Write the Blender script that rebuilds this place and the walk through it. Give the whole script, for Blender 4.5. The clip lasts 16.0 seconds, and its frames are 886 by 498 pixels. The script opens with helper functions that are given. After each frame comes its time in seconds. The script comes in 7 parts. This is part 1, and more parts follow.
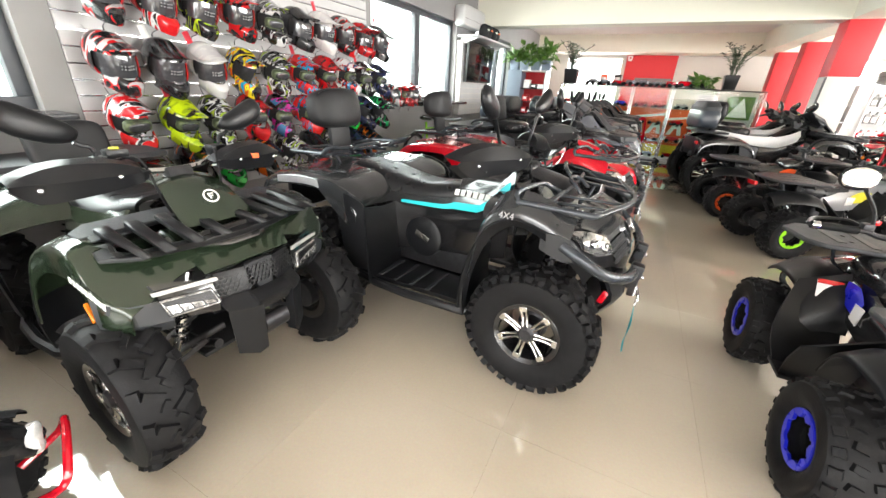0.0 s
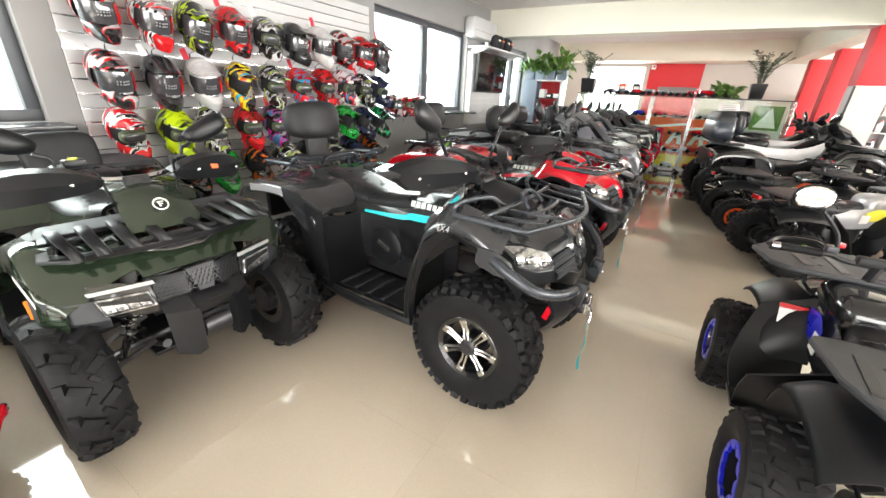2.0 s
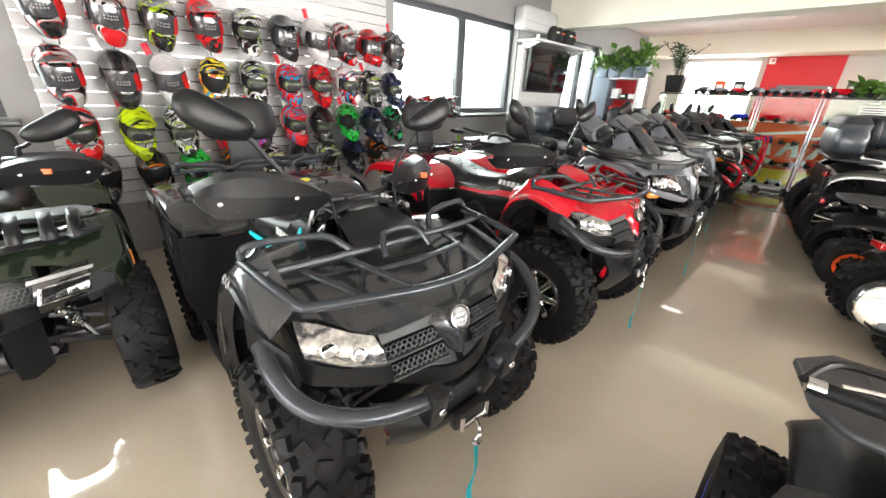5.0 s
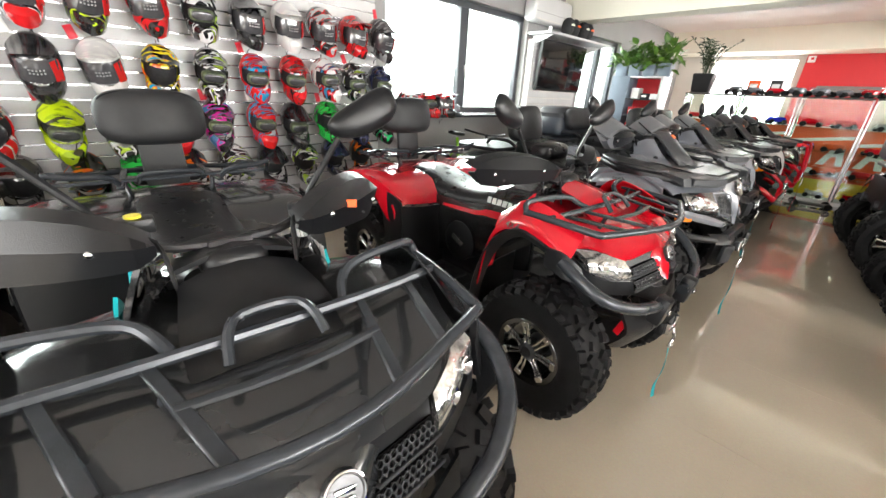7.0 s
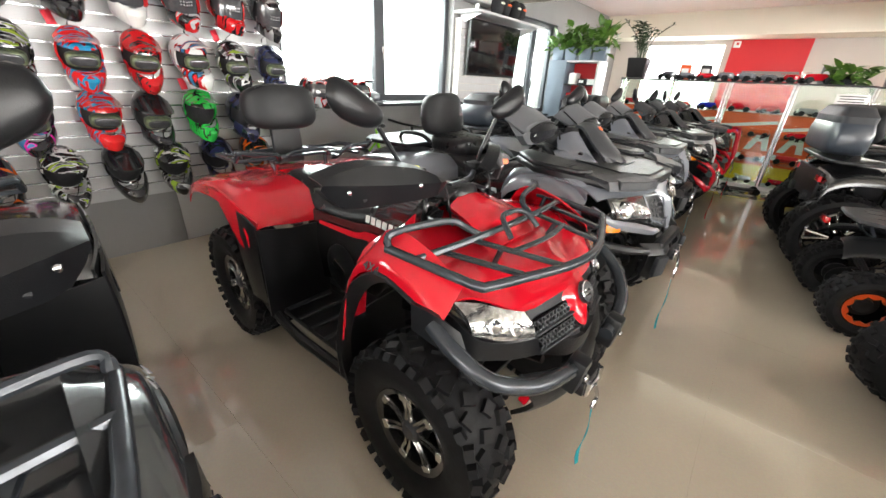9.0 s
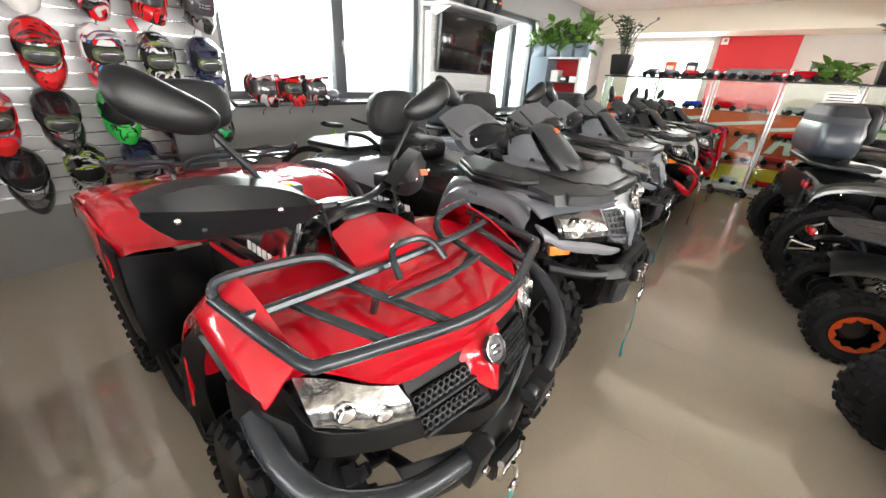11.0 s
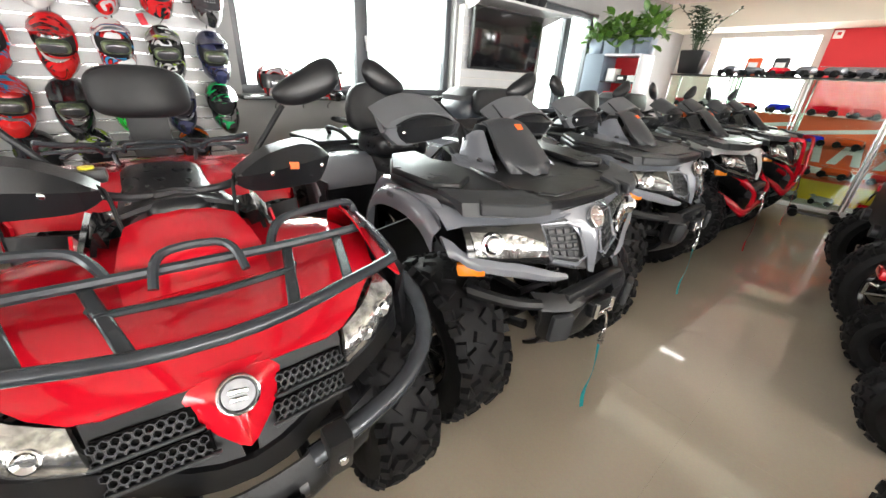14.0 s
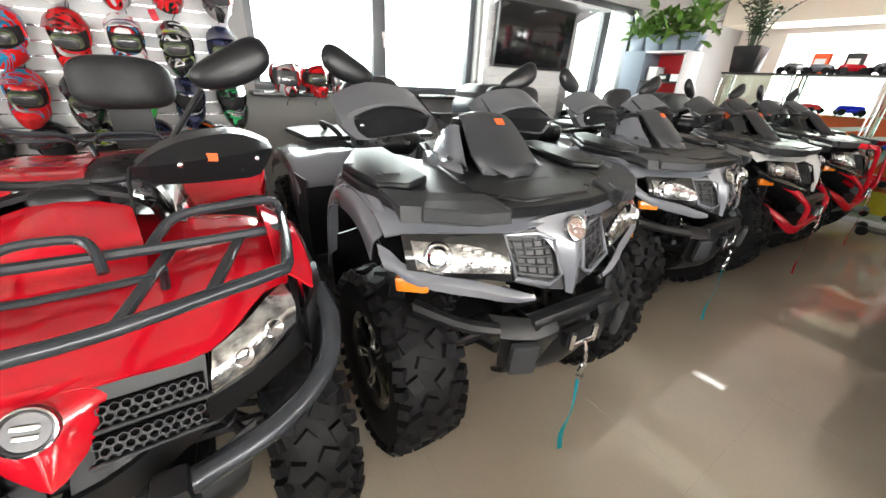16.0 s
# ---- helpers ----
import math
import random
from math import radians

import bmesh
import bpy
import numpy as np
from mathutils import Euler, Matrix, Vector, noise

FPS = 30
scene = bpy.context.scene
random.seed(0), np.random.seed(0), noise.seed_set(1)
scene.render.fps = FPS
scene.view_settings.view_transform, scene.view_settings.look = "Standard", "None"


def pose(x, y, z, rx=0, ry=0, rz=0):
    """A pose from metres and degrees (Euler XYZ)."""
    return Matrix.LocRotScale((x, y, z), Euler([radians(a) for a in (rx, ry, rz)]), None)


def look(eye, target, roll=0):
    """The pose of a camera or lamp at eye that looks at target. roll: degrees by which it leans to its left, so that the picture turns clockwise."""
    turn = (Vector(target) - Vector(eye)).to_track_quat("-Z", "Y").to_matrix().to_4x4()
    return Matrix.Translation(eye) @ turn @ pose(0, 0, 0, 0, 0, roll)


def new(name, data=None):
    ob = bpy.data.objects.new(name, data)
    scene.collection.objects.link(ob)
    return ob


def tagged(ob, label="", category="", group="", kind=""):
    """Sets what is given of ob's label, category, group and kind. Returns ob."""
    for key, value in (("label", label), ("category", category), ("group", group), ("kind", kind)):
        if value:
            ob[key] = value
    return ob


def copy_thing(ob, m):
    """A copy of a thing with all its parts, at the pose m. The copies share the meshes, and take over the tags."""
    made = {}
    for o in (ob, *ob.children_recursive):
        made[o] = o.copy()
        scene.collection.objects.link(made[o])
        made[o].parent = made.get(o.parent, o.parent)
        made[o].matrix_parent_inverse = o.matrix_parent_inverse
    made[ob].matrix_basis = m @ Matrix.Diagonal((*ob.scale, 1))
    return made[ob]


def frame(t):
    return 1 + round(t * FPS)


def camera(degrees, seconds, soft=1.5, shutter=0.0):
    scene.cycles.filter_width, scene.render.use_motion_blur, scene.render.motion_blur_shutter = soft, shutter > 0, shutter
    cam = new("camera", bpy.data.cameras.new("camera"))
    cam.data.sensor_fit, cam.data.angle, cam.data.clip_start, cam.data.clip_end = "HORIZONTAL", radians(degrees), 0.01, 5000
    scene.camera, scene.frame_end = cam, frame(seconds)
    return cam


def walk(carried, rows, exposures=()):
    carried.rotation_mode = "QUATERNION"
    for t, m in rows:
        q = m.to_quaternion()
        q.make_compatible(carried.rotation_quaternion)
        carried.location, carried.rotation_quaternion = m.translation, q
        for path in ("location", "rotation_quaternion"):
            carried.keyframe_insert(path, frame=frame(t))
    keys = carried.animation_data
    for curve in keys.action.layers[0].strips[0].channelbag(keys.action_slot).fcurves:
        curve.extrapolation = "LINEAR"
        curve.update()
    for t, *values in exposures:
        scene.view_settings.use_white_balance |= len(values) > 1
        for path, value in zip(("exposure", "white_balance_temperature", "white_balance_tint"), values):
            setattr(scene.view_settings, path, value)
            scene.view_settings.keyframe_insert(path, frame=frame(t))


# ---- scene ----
cam = camera(100.2, 16.0)
PATH = [
    (0, (0.101, 0.134, 1.404), (-0.696, 1.783, 0.6), 2.9),
    (0.5, (0.095, 0.091, 1.416), (-0.639, 1.773, 0.62), 2.9),
    (1, (0.155, 0.133, 1.424), (-0.561, 1.829, 0.641), 2.8),
    (1.5, (0.305, 0.235, 1.438), (-0.47, 1.908, 0.663), 2.7),
    (2, (0.453, 0.321, 1.447), (-0.478, 1.914, 0.673), 2.7),
    (2.5, (0.572, 0.499, 1.444), (-0.431, 2.047, 0.67), 2.8),
    (3, (0.654, 0.651, 1.444), (-0.387, 2.169, 0.661), 2.7),
    (3.5, (0.722, 0.824, 1.44), (-0.353, 2.317, 0.656), 2.8),
    (3.7, (0.75, 0.9, 1.44), (-0.363, 2.365, 0.657), 2.7),
    (6, (0.797, 1.721, 1.43), (-0.515, 3.013, 0.649), 2.8),
    (6.5, (0.665, 1.842, 1.415), (-0.656, 3.125, 0.633), 2.9),
    (7, (0.552, 1.956, 1.417), (-0.765, 3.24, 0.633), 3.0),
    (7.5, (0.522, 2.139, 1.411), (-0.737, 3.473, 0.614), 2.9),
    (8, (0.51, 2.32, 1.408), (-0.694, 3.692, 0.593), 2.8),
    (8.5, (0.474, 2.501, 1.417), (-0.691, 3.901, 0.591), 3.0),
    (9, (0.458, 2.591, 1.425), (-0.681, 4.009, 0.594), 2.9),
    (11.5, (0.546, 3.156, 1.425), (-0.572, 4.588, 0.587), 3.0),
    (12, (0.615, 3.254, 1.425), (-0.507, 4.683, 0.59), 2.9),
    (12.5, (0.763, 3.351, 1.422), (-0.466, 4.692, 0.59), 2.9),
    (13, (0.798, 3.457, 1.404), (-0.549, 4.679, 0.573), 3.1),
    (13.5, (0.768, 3.552, 1.392), (-0.601, 4.746, 0.555), 3.1),
    (14, (0.805, 3.663, 1.383), (-0.564, 4.853, 0.542), 3.2),
    (14.5, (0.827, 3.823, 1.377), (-0.548, 5.008, 0.538), 3.1),
    (15, (0.833, 3.934, 1.365), (-0.579, 5.076, 0.527), 3.1),
    (15.5, (0.836, 3.995, 1.351), (-0.628, 5.069, 0.513), 3.2),
    (16, (0.842, 4.016, 1.342), (-0.652, 5.047, 0.503), 3.2),
]
walk(cam, [(t, look(eye, target, roll)) for t, eye, target, roll in PATH])

# ---- light ----
world = bpy.data.worlds.new("world")
scene.world = world
world.use_nodes = True
wn = world.node_tree
sky = wn.nodes.new("ShaderNodeTexSky")
sky.sky_type, sky.sun_disc, sky.sun_elevation, sky.sun_rotation = "NISHITA", False, radians(40), radians(250)
wn.links.new(sky.outputs[0], wn.nodes["Background"].inputs[0])
wn.nodes["Background"].inputs[1].default_value = 0.12
scene.view_settings.exposure = 0.18


def area_lamp(name, at, target, sx, sy, watts, tint=(1, 1, 1)):
    la = bpy.data.lights.new(name, "AREA")
    la.shape, la.size, la.size_y, la.energy, la.color = "RECTANGLE", sx, sy, watts, tint
    ob = new(name, la)
    ob.matrix_world = look(at, target)
    return ob


area_lamp("window_light", (-3.95, 5.95, 2.25), (-1.5, 5.95, 0.4), 2.8, 1.5, 300)
area_lamp("window_light", (-3.95, 0.1, 2.25), (-1.5, 0.1, 0.4), 2.6, 1.5, 170)
area_lamp("window_light", (-3.95, 9.7, 2.2), (-1.5, 9.7, 0.4), 1.8, 1.5, 150)
area_lamp("shop_window_light", (8.6, 6.2, 2.3), (4.0, 6.6, 0.0), 10.5, 2.6, 2050, (1.0, 0.98, 0.94))
# Fill from an added south opening behind the camera; no window is known there.
area_lamp("shop_window_light", (2.4, -4.6, 2.3), (2.4, 0, 0.0), 9.0, 2.6, 640, (1.0, 0.98, 0.94))
area_lamp("far_window_light", (-1.6, 14.9, 2.2), (-1.6, 11, 0.2), 2.0, 1.6, 240)
area_lamp("far_window_light", (5.7, 14.9, 2.2), (5.7, 11, 0.2), 3.2, 1.6, 300)

# ---- materials ----


def mat(name, col, rough=0.5, metal=0.0, vary=0.15, scale=12.0, bump=0.0, bscale=80.0, coat=0.0, spec=0.5, col2=None, rvar=0.1):
    m = bpy.data.materials.new(name)
    m.use_nodes = True
    nt = m.node_tree
    b = nt.nodes["Principled BSDF"]
    tc = nt.nodes.new("ShaderNodeTexCoord")
    n1 = nt.nodes.new("ShaderNodeTexNoise")
    n1.inputs["Scale"].default_value, n1.inputs["Detail"].default_value = scale, 5
    nt.links.new(tc.outputs["Object"], n1.inputs["Vector"])
    mix = nt.nodes.new("ShaderNodeMix")
    mix.data_type = "RGBA"
    c2 = col2 or tuple(c * (1 - vary) for c in col)
    mix.inputs["A"].default_value, mix.inputs["B"].default_value = (*col, 1), (*c2, 1)
    ramp = nt.nodes.new("ShaderNodeMapRange")
    ramp.inputs["From Min"].default_value, ramp.inputs["From Max"].default_value = 0.35, 0.7
    nt.links.new(n1.outputs["Fac"], ramp.inputs["Value"])
    nt.links.new(ramp.outputs[0], mix.inputs["Factor"])
    nt.links.new(mix.outputs["Result"], b.inputs["Base Color"])
    rr = nt.nodes.new("ShaderNodeMapRange")
    rr.inputs["To Min"].default_value, rr.inputs["To Max"].default_value = max(0.02, rough * (1 - rvar)), min(1, rough * (1 + rvar))
    nt.links.new(n1.outputs["Fac"], rr.inputs["Value"])
    nt.links.new(rr.outputs[0], b.inputs["Roughness"])
    b.inputs["Metallic"].default_value = metal
    b.inputs["Coat Weight"].default_value = coat
    b.inputs["Coat Roughness"].default_value = 0.06
    b.inputs["Specular IOR Level"].default_value = spec
    if bump:
        n2 = nt.nodes.new("ShaderNodeTexNoise")
        n2.inputs["Scale"].default_value, n2.inputs["Detail"].default_value = bscale, 4
        nt.links.new(tc.outputs["Object"], n2.inputs["Vector"])
        bp = nt.nodes.new("ShaderNodeBump")
        bp.inputs["Strength"].default_value, bp.inputs["Distance"].default_value = bump, 0.004
        nt.links.new(n2.outputs["Fac"], bp.inputs["Height"])
        nt.links.new(bp.outputs[0], b.inputs["Normal"])
    return m


def glass(name, tint=(0.95, 1.0, 0.98), rough=0.0):
    m = bpy.data.materials.new(name)
    m.use_nodes = True
    nt = m.node_tree
    nt.nodes.remove(nt.nodes["Principled BSDF"])
    tr, gl, mx, fr, mr = (nt.nodes.new("ShaderNode" + k) for k in ("BsdfTransparent", "BsdfGlossy", "MixShader", "LayerWeight", "MapRange"))
    tr.inputs[0].default_value = (*tint, 1)
    gl.inputs["Roughness"].default_value = rough + 0.01
    fr.inputs[0].default_value = 0.2
    mr.inputs["To Min"].default_value, mr.inputs["To Max"].default_value = 0.015, 0.22
    nt.links.new(fr.outputs["Facing"], mr.inputs["Value"])
    nt.links.new(mr.outputs[0], mx.inputs[0])
    nt.links.new(tr.outputs[0], mx.inputs[1])
    nt.links.new(gl.outputs[0], mx.inputs[2])
    nt.links.new(mx.outputs[0], nt.nodes["Material Output"].inputs[0])
    return m


def glow(name, col, strength):
    m = bpy.data.materials.new(name)
    m.use_nodes = True
    b = m.node_tree.nodes["Principled BSDF"]
    b.inputs["Emission Color"].default_value, b.inputs["Emission Strength"].default_value = (*col, 1), strength
    return m


def paint_graphic(name, cols, scale=10.0, rough=0.18, coat=0.6):
    """Helmet paint: slanted sharp-edged patches of up to four colours."""
    m = bpy.data.materials.new(name)
    m.use_nodes = True
    nt = m.node_tree
    b = nt.nodes["Principled BSDF"]
    tc = nt.nodes.new("ShaderNodeTexCoord")
    mp = nt.nodes.new("ShaderNodeMapping")
    mp.inputs["Scale"].default_value, mp.inputs["Rotation"].default_value = (2.2, 0.8, 0.6), (0.6, 0.4, 0.9)
    n = nt.nodes.new("ShaderNodeTexNoise")
    n.inputs["Scale"].default_value, n.inputs["Detail"].default_value, n.inputs["Distortion"].default_value = scale, 0.6, 0.8
    oi = nt.nodes.new("ShaderNodeObjectInfo")
    ad = nt.nodes.new("ShaderNodeVectorMath")
    nt.links.new(tc.outputs["Object"], mp.inputs[0])
    nt.links.new(mp.outputs[0], ad.inputs[0])
    nt.links.new(oi.outputs["Random"], ad.inputs[1])
    nt.links.new(ad.outputs[0], n.inputs["Vector"])
    cr = nt.nodes.new("ShaderNodeValToRGB")
    cr.color_ramp.interpolation = "CONSTANT"
    while len(cr.color_ramp.elements) < len(cols):
        cr.color_ramp.elements.new(0.5)
    stops = (0.0, 0.5, 0.58, 0.64)
    for e, p, c in zip(cr.color_ramp.elements, stops, cols):
        e.position, e.color = p, (*c, 1)
    nt.links.new(n.outputs["Fac"], cr.inputs[0])
    nt.links.new(cr.outputs[0], b.inputs["Base Color"])
    b.inputs["Roughness"].default_value, b.inputs["Coat Weight"].default_value = rough, coat
    return m


M = {}
M["rubber"] = mat("tyre_rubber", (0.011, 0.011, 0.012), 0.55, vary=0.35, scale=25, bump=0.25, bscale=150, spec=0.18)
M["plastic"] = mat("black_textured_plastic", (0.009, 0.0095, 0.011), 0.32, vary=0.25, scale=9, bump=0.15, bscale=400, spec=0.32)
M["plastic_grey"] = mat("dark_grey_plastic", (0.030, 0.032, 0.036), 0.5, vary=0.2, scale=9, bump=0.12, bscale=400)
M["gloss_black"] = mat("gloss_black", (0.012, 0.012, 0.013), 0.16, vary=0.2, coat=0.7)
M["guard_grey"] = mat("grey_guard_plastic", (0.10, 0.104, 0.112), 0.45, vary=0.1, scale=9, bump=0.1, bscale=400)
M["tube_black"] = mat("powder_coated_steel", (0.045, 0.051, 0.06), 0.25, 0.35, vary=0.2, scale=30, bump=0.08, bscale=300)
M["vinyl"] = mat("black_seat_vinyl", (0.009, 0.0095, 0.011), 0.28, vary=0.25, scale=18, bump=0.2, bscale=260, spec=0.38)
M["foam"] = mat("backrest_vinyl", (0.013, 0.0135, 0.015), 0.5, vary=0.2, scale=18, bump=0.2, bscale=260, spec=0.38)
M["chrome"] = mat("chrome", (0.75, 0.76, 0.78), 0.12, 1.0, vary=0.06)
M["steel"] = mat("machined_alloy", (0.62, 0.61, 0.58), 0.25, 1.0, vary=0.12, scale=30)
M["dark_steel"] = mat("dark_steel", (0.07, 0.07, 0.075), 0.38, 0.8, vary=0.3, scale=30)
M["lamp"] = mat("headlamp_reflector", (0.78, 0.78, 0.77), 0.14, 0.85, scale=34, bump=0.9, bscale=30, coat=1.0, col2=(0.10, 0.10, 0.105))
M["badge"] = mat("brushed_badge_metal", (0.13, 0.13, 0.135), 0.35, 0.8, vary=0.2, scale=60)
M["lamp_white"] = mat("lamp_lens_white", (0.8, 0.8, 0.78), 0.1, 0.2, vary=0.15, scale=60, coat=1.0)
M["lens_strip"] = mat("frosted_light_strip", (0.5, 0.5, 0.5), 0.25, 0.3, vary=0.2, scale=60, coat=0.6)
M["amber"] = mat("amber_lens", (0.75, 0.2, 0.01), 0.2, vary=0.2, scale=40, coat=0.5)
M["red_lens"] = mat("red_lens", (0.55, 0.01, 0.015), 0.15, vary=0.2, scale=40, coat=0.8)
M["red"] = mat("glossy_red_plastic", (0.56, 0.006, 0.018), 0.13, vary=0.08, scale=5, coat=0.6)
M["charcoal"] = mat("metallic_charcoal_paint", (0.035, 0.037, 0.04), 0.2, 0.3, vary=0.2, scale=5, coat=0.7)
M["grey"] = mat("slate_grey_paint", (0.185, 0.195, 0.22), 0.24, 0.15, vary=0.08, scale=5, coat=0.6)
M["green"] = mat("army_green_paint", (0.020, 0.033, 0.018), 0.16, 0.15, vary=0.25, scale=5, coat=0.7)
M["white"] = mat("white_plastic", (0.72, 0.72, 0.72), 0.25, vary=0.06, scale=6, coat=0.4)
M["silver"] = mat("silver_plastic", (0.42, 0.42, 0.43), 0.3, 0.3, vary=0.1, scale=6, coat=0.3)
M["cyan"] = mat("cyan_sticker", (0.01, 0.55, 0.60), 0.3, vary=0.08)
M["blue"] = mat("blue_anodised", (0.012, 0.02, 0.62), 0.28, 0.2, vary=0.1, coat=0.3)
M["orange"] = mat("orange_rim_paint", (0.72, 0.09, 0.015), 0.3, vary=0.1)
M["lime"] = mat("lime_rim_paint", (0.28, 0.72, 0.02), 0.3, vary=0.1)
M["label_white"] = mat("white_label", (0.78, 0.78, 0.76), 0.4, vary=0.05)
M["sticker_orange"] = mat("orange_sticker", (0.85, 0.12, 0.02), 0.5, vary=0.05)
M["yellow"] = mat("yellow_cap", (0.75, 0.68, 0.05), 0.4, vary=0.1)
M["teal"] = mat("teal_webbing", (0.0, 0.32, 0.36), 0.7, vary=0.2, scale=60)
M["mirror"] = mat("mirror_glass", (0.9, 0.9, 0.9), 0.02, 1.0, vary=0.02)
M["case"] = mat("blue_grey_case_plastic", (0.035, 0.043, 0.055), 0.3, vary=0.15, coat=0.2)
M["wall"] = mat("painted_wall", (0.62, 0.60, 0.56), 0.75, vary=0.05, scale=2, bump=0.1, bscale=120)
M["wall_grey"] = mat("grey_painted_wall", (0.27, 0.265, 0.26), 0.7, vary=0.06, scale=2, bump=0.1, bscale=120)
# Yellow-green cast of light from outdoor foliage is mixed into this colour.
M["cream"] = mat("cream_paint_foliage_tint", (0.80, 0.785, 0.67), 0.8, vary=0.04, scale=1.5, bump=0.08, bscale=120)
M["ceiling"] = mat("ceiling_paint", (0.74, 0.70, 0.68), 0.8, vary=0.04, scale=1.5, bump=0.08, bscale=120)
M["slat"] = mat("white_slat_laminate", (0.53, 0.53, 0.53), 0.35, vary=0.05, scale=4)
M["groove"] = mat("aluminium_groove", (0.55, 0.55, 0.56), 0.25, 0.9, vary=0.1)
M["frame"] = mat("anthracite_window_frame", (0.055, 0.06, 0.068), 0.4, vary=0.1)
M["sill"] = mat("dark_stone_sill", (0.04, 0.042, 0.045), 0.25, vary=0.3, scale=60)
M["red_wall"] = mat("red_wall_paint", (0.60, 0.022, 0.03), 0.5, vary=0.05, scale=2, bump=0.06, bscale=120)
M["black"] = mat("satin_black", (0.014, 0.014, 0.015), 0.4, vary=0.2)
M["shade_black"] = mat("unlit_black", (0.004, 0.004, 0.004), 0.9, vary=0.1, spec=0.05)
M["screen"] = mat("tv_screen", (0.006, 0.006, 0.007), 0.08, vary=0.1, spec=0.6)
M["leaf"] = mat("leaf_green", (0.05, 0.13, 0.02), 0.4, vary=0.4, scale=14, col2=(0.12, 0.22, 0.03))
M["leaf_dark"] = mat("dark_leaf", (0.022, 0.055, 0.016), 0.35, vary=0.4, scale=14)
M["cab"] = mat("blue_grey_cabinet", (0.17, 0.21, 0.26), 0.4, vary=0.06, scale=3)
M["panel_orange"] = mat("orange_panel", (0.80, 0.10, 0.012), 0.45, vary=0.06, scale=3)
M["panel_yellow"] = mat("yellow_panel", (0.80, 0.55, 0.01), 0.45, vary=0.06, scale=3)
M["glass"] = glass("clear_glass")
M["glass_green"] = glass("display_glass", (0.90, 0.97, 0.92))
M["bright"] = glow("bright_outdoors", (1, 1, 1), 3.0)
M["led"] = glow("led_diffuser", (1, 0.97, 0.92), 5.0)
M["shell_in"] = mat("helmet_lining", (0.02, 0.02, 0.022), 0.8, vary=0.3, scale=40)
M["grey_panel"] = mat("grey_panel", (0.2, 0.2, 0.2), 0.5, vary=0.1)
M["bike_green"] = mat("lime_bike_paint", (0.22, 0.55, 0.03), 0.25, vary=0.1, coat=0.5)


def floor_mat():
    m = mat("polished_beige_tile", (0.64, 0.565, 0.45), 0.06, vary=0.08, scale=1.3, spec=0.75, rvar=0.2, coat=1.0)
    nt = m.node_tree
    b = nt.nodes["Principled BSDF"]
    b.inputs["Coat Roughness"].default_value, b.inputs["Coat IOR"].default_value = 0.03, 1.6
    mix = b.inputs["Base Color"].links[0].from_node
    n = nt.nodes.new("ShaderNodeTexNoise")
    n.inputs["Scale"].default_value, n.inputs["Detail"].default_value = 90, 6
    m2 = nt.nodes.new("ShaderNodeMix")
    m2.data_type, m2.blend_type = "RGBA", "MULTIPLY"
    m2.inputs["Factor"].default_value = 0.16
    tc = nt.nodes.new("ShaderNodeNewGeometry")
    for k in nt.nodes:
        if k.type == "TEX_NOISE":
            nt.links.new(tc.outputs["Position"], k.inputs["Vector"])
    nt.links.new(mix.outputs["Result"], m2.inputs["A"])
    nt.links.new(n.outputs["Color"], m2.inputs["B"])
    nt.links.new(m2.outputs["Result"], b.inputs["Base Color"])
    return m


M["floor"] = floor_mat()
M["grout"] = mat("tile_grout", (0.46, 0.39, 0.30), 0.3)

# ---- mesh helpers ----


def part(name, bm, material, parent=None, label="", smooth=38, m=None):
    me = bpy.data.meshes.new(name)
    if not isinstance(bm, bpy.types.Mesh):
        bmesh.ops.recalc_face_normals(bm, faces=bm.faces)
        bm.to_mesh(me)
        bm.free()
        if smooth:
            for p in me.polygons:
                p.use_smooth = True
            me.set_sharp_from_angle(angle=radians(smooth))
        for k in material if isinstance(material, (list, tuple)) else [material]:
            me.materials.append(M[k] if isinstance(k, str) else k)
    else:
        me = bm
    ob = new(name, me)
    if parent is not None:
        ob.parent = parent
    if m is not None:
        ob.matrix_local = m
    if label:
        tagged(ob, label)
    return ob


def thing(name, label, category, m=None, group="", kind=""):
    ob = new(name)
    ob.empty_display_size = 0.1
    if m is not None:
        ob.matrix_world = m
    return tagged(ob, label, category, group, kind)


def rbox(c, s, bev=0.008, rot=(0, 0, 0), bm=None, seg=2):
    bm2 = bmesh.new()
    bmesh.ops.create_cube(bm2, size=1, matrix=Matrix.Diagonal((*s, 1)))
    if bev:
        bmesh.ops.bevel(bm2, geom=bm2.edges[:], offset=min(bev, min(s) * 0.45), segments=seg, affect="EDGES", profile=0.6)
    bmesh.ops.transform(bm2, matrix=pose(*c, *rot), verts=bm2.verts[:])
    return merge(bm, bm2)


def merge(bm, bm2):
    if bm is None:
        return bm2
    bm2.verts.index_update()
    vs = [bm.verts.new(v.co) for v in bm2.verts]
    for f in bm2.faces:
        bm.faces.new([vs[v.index] for v in f.verts])
    bm2.free()
    return bm


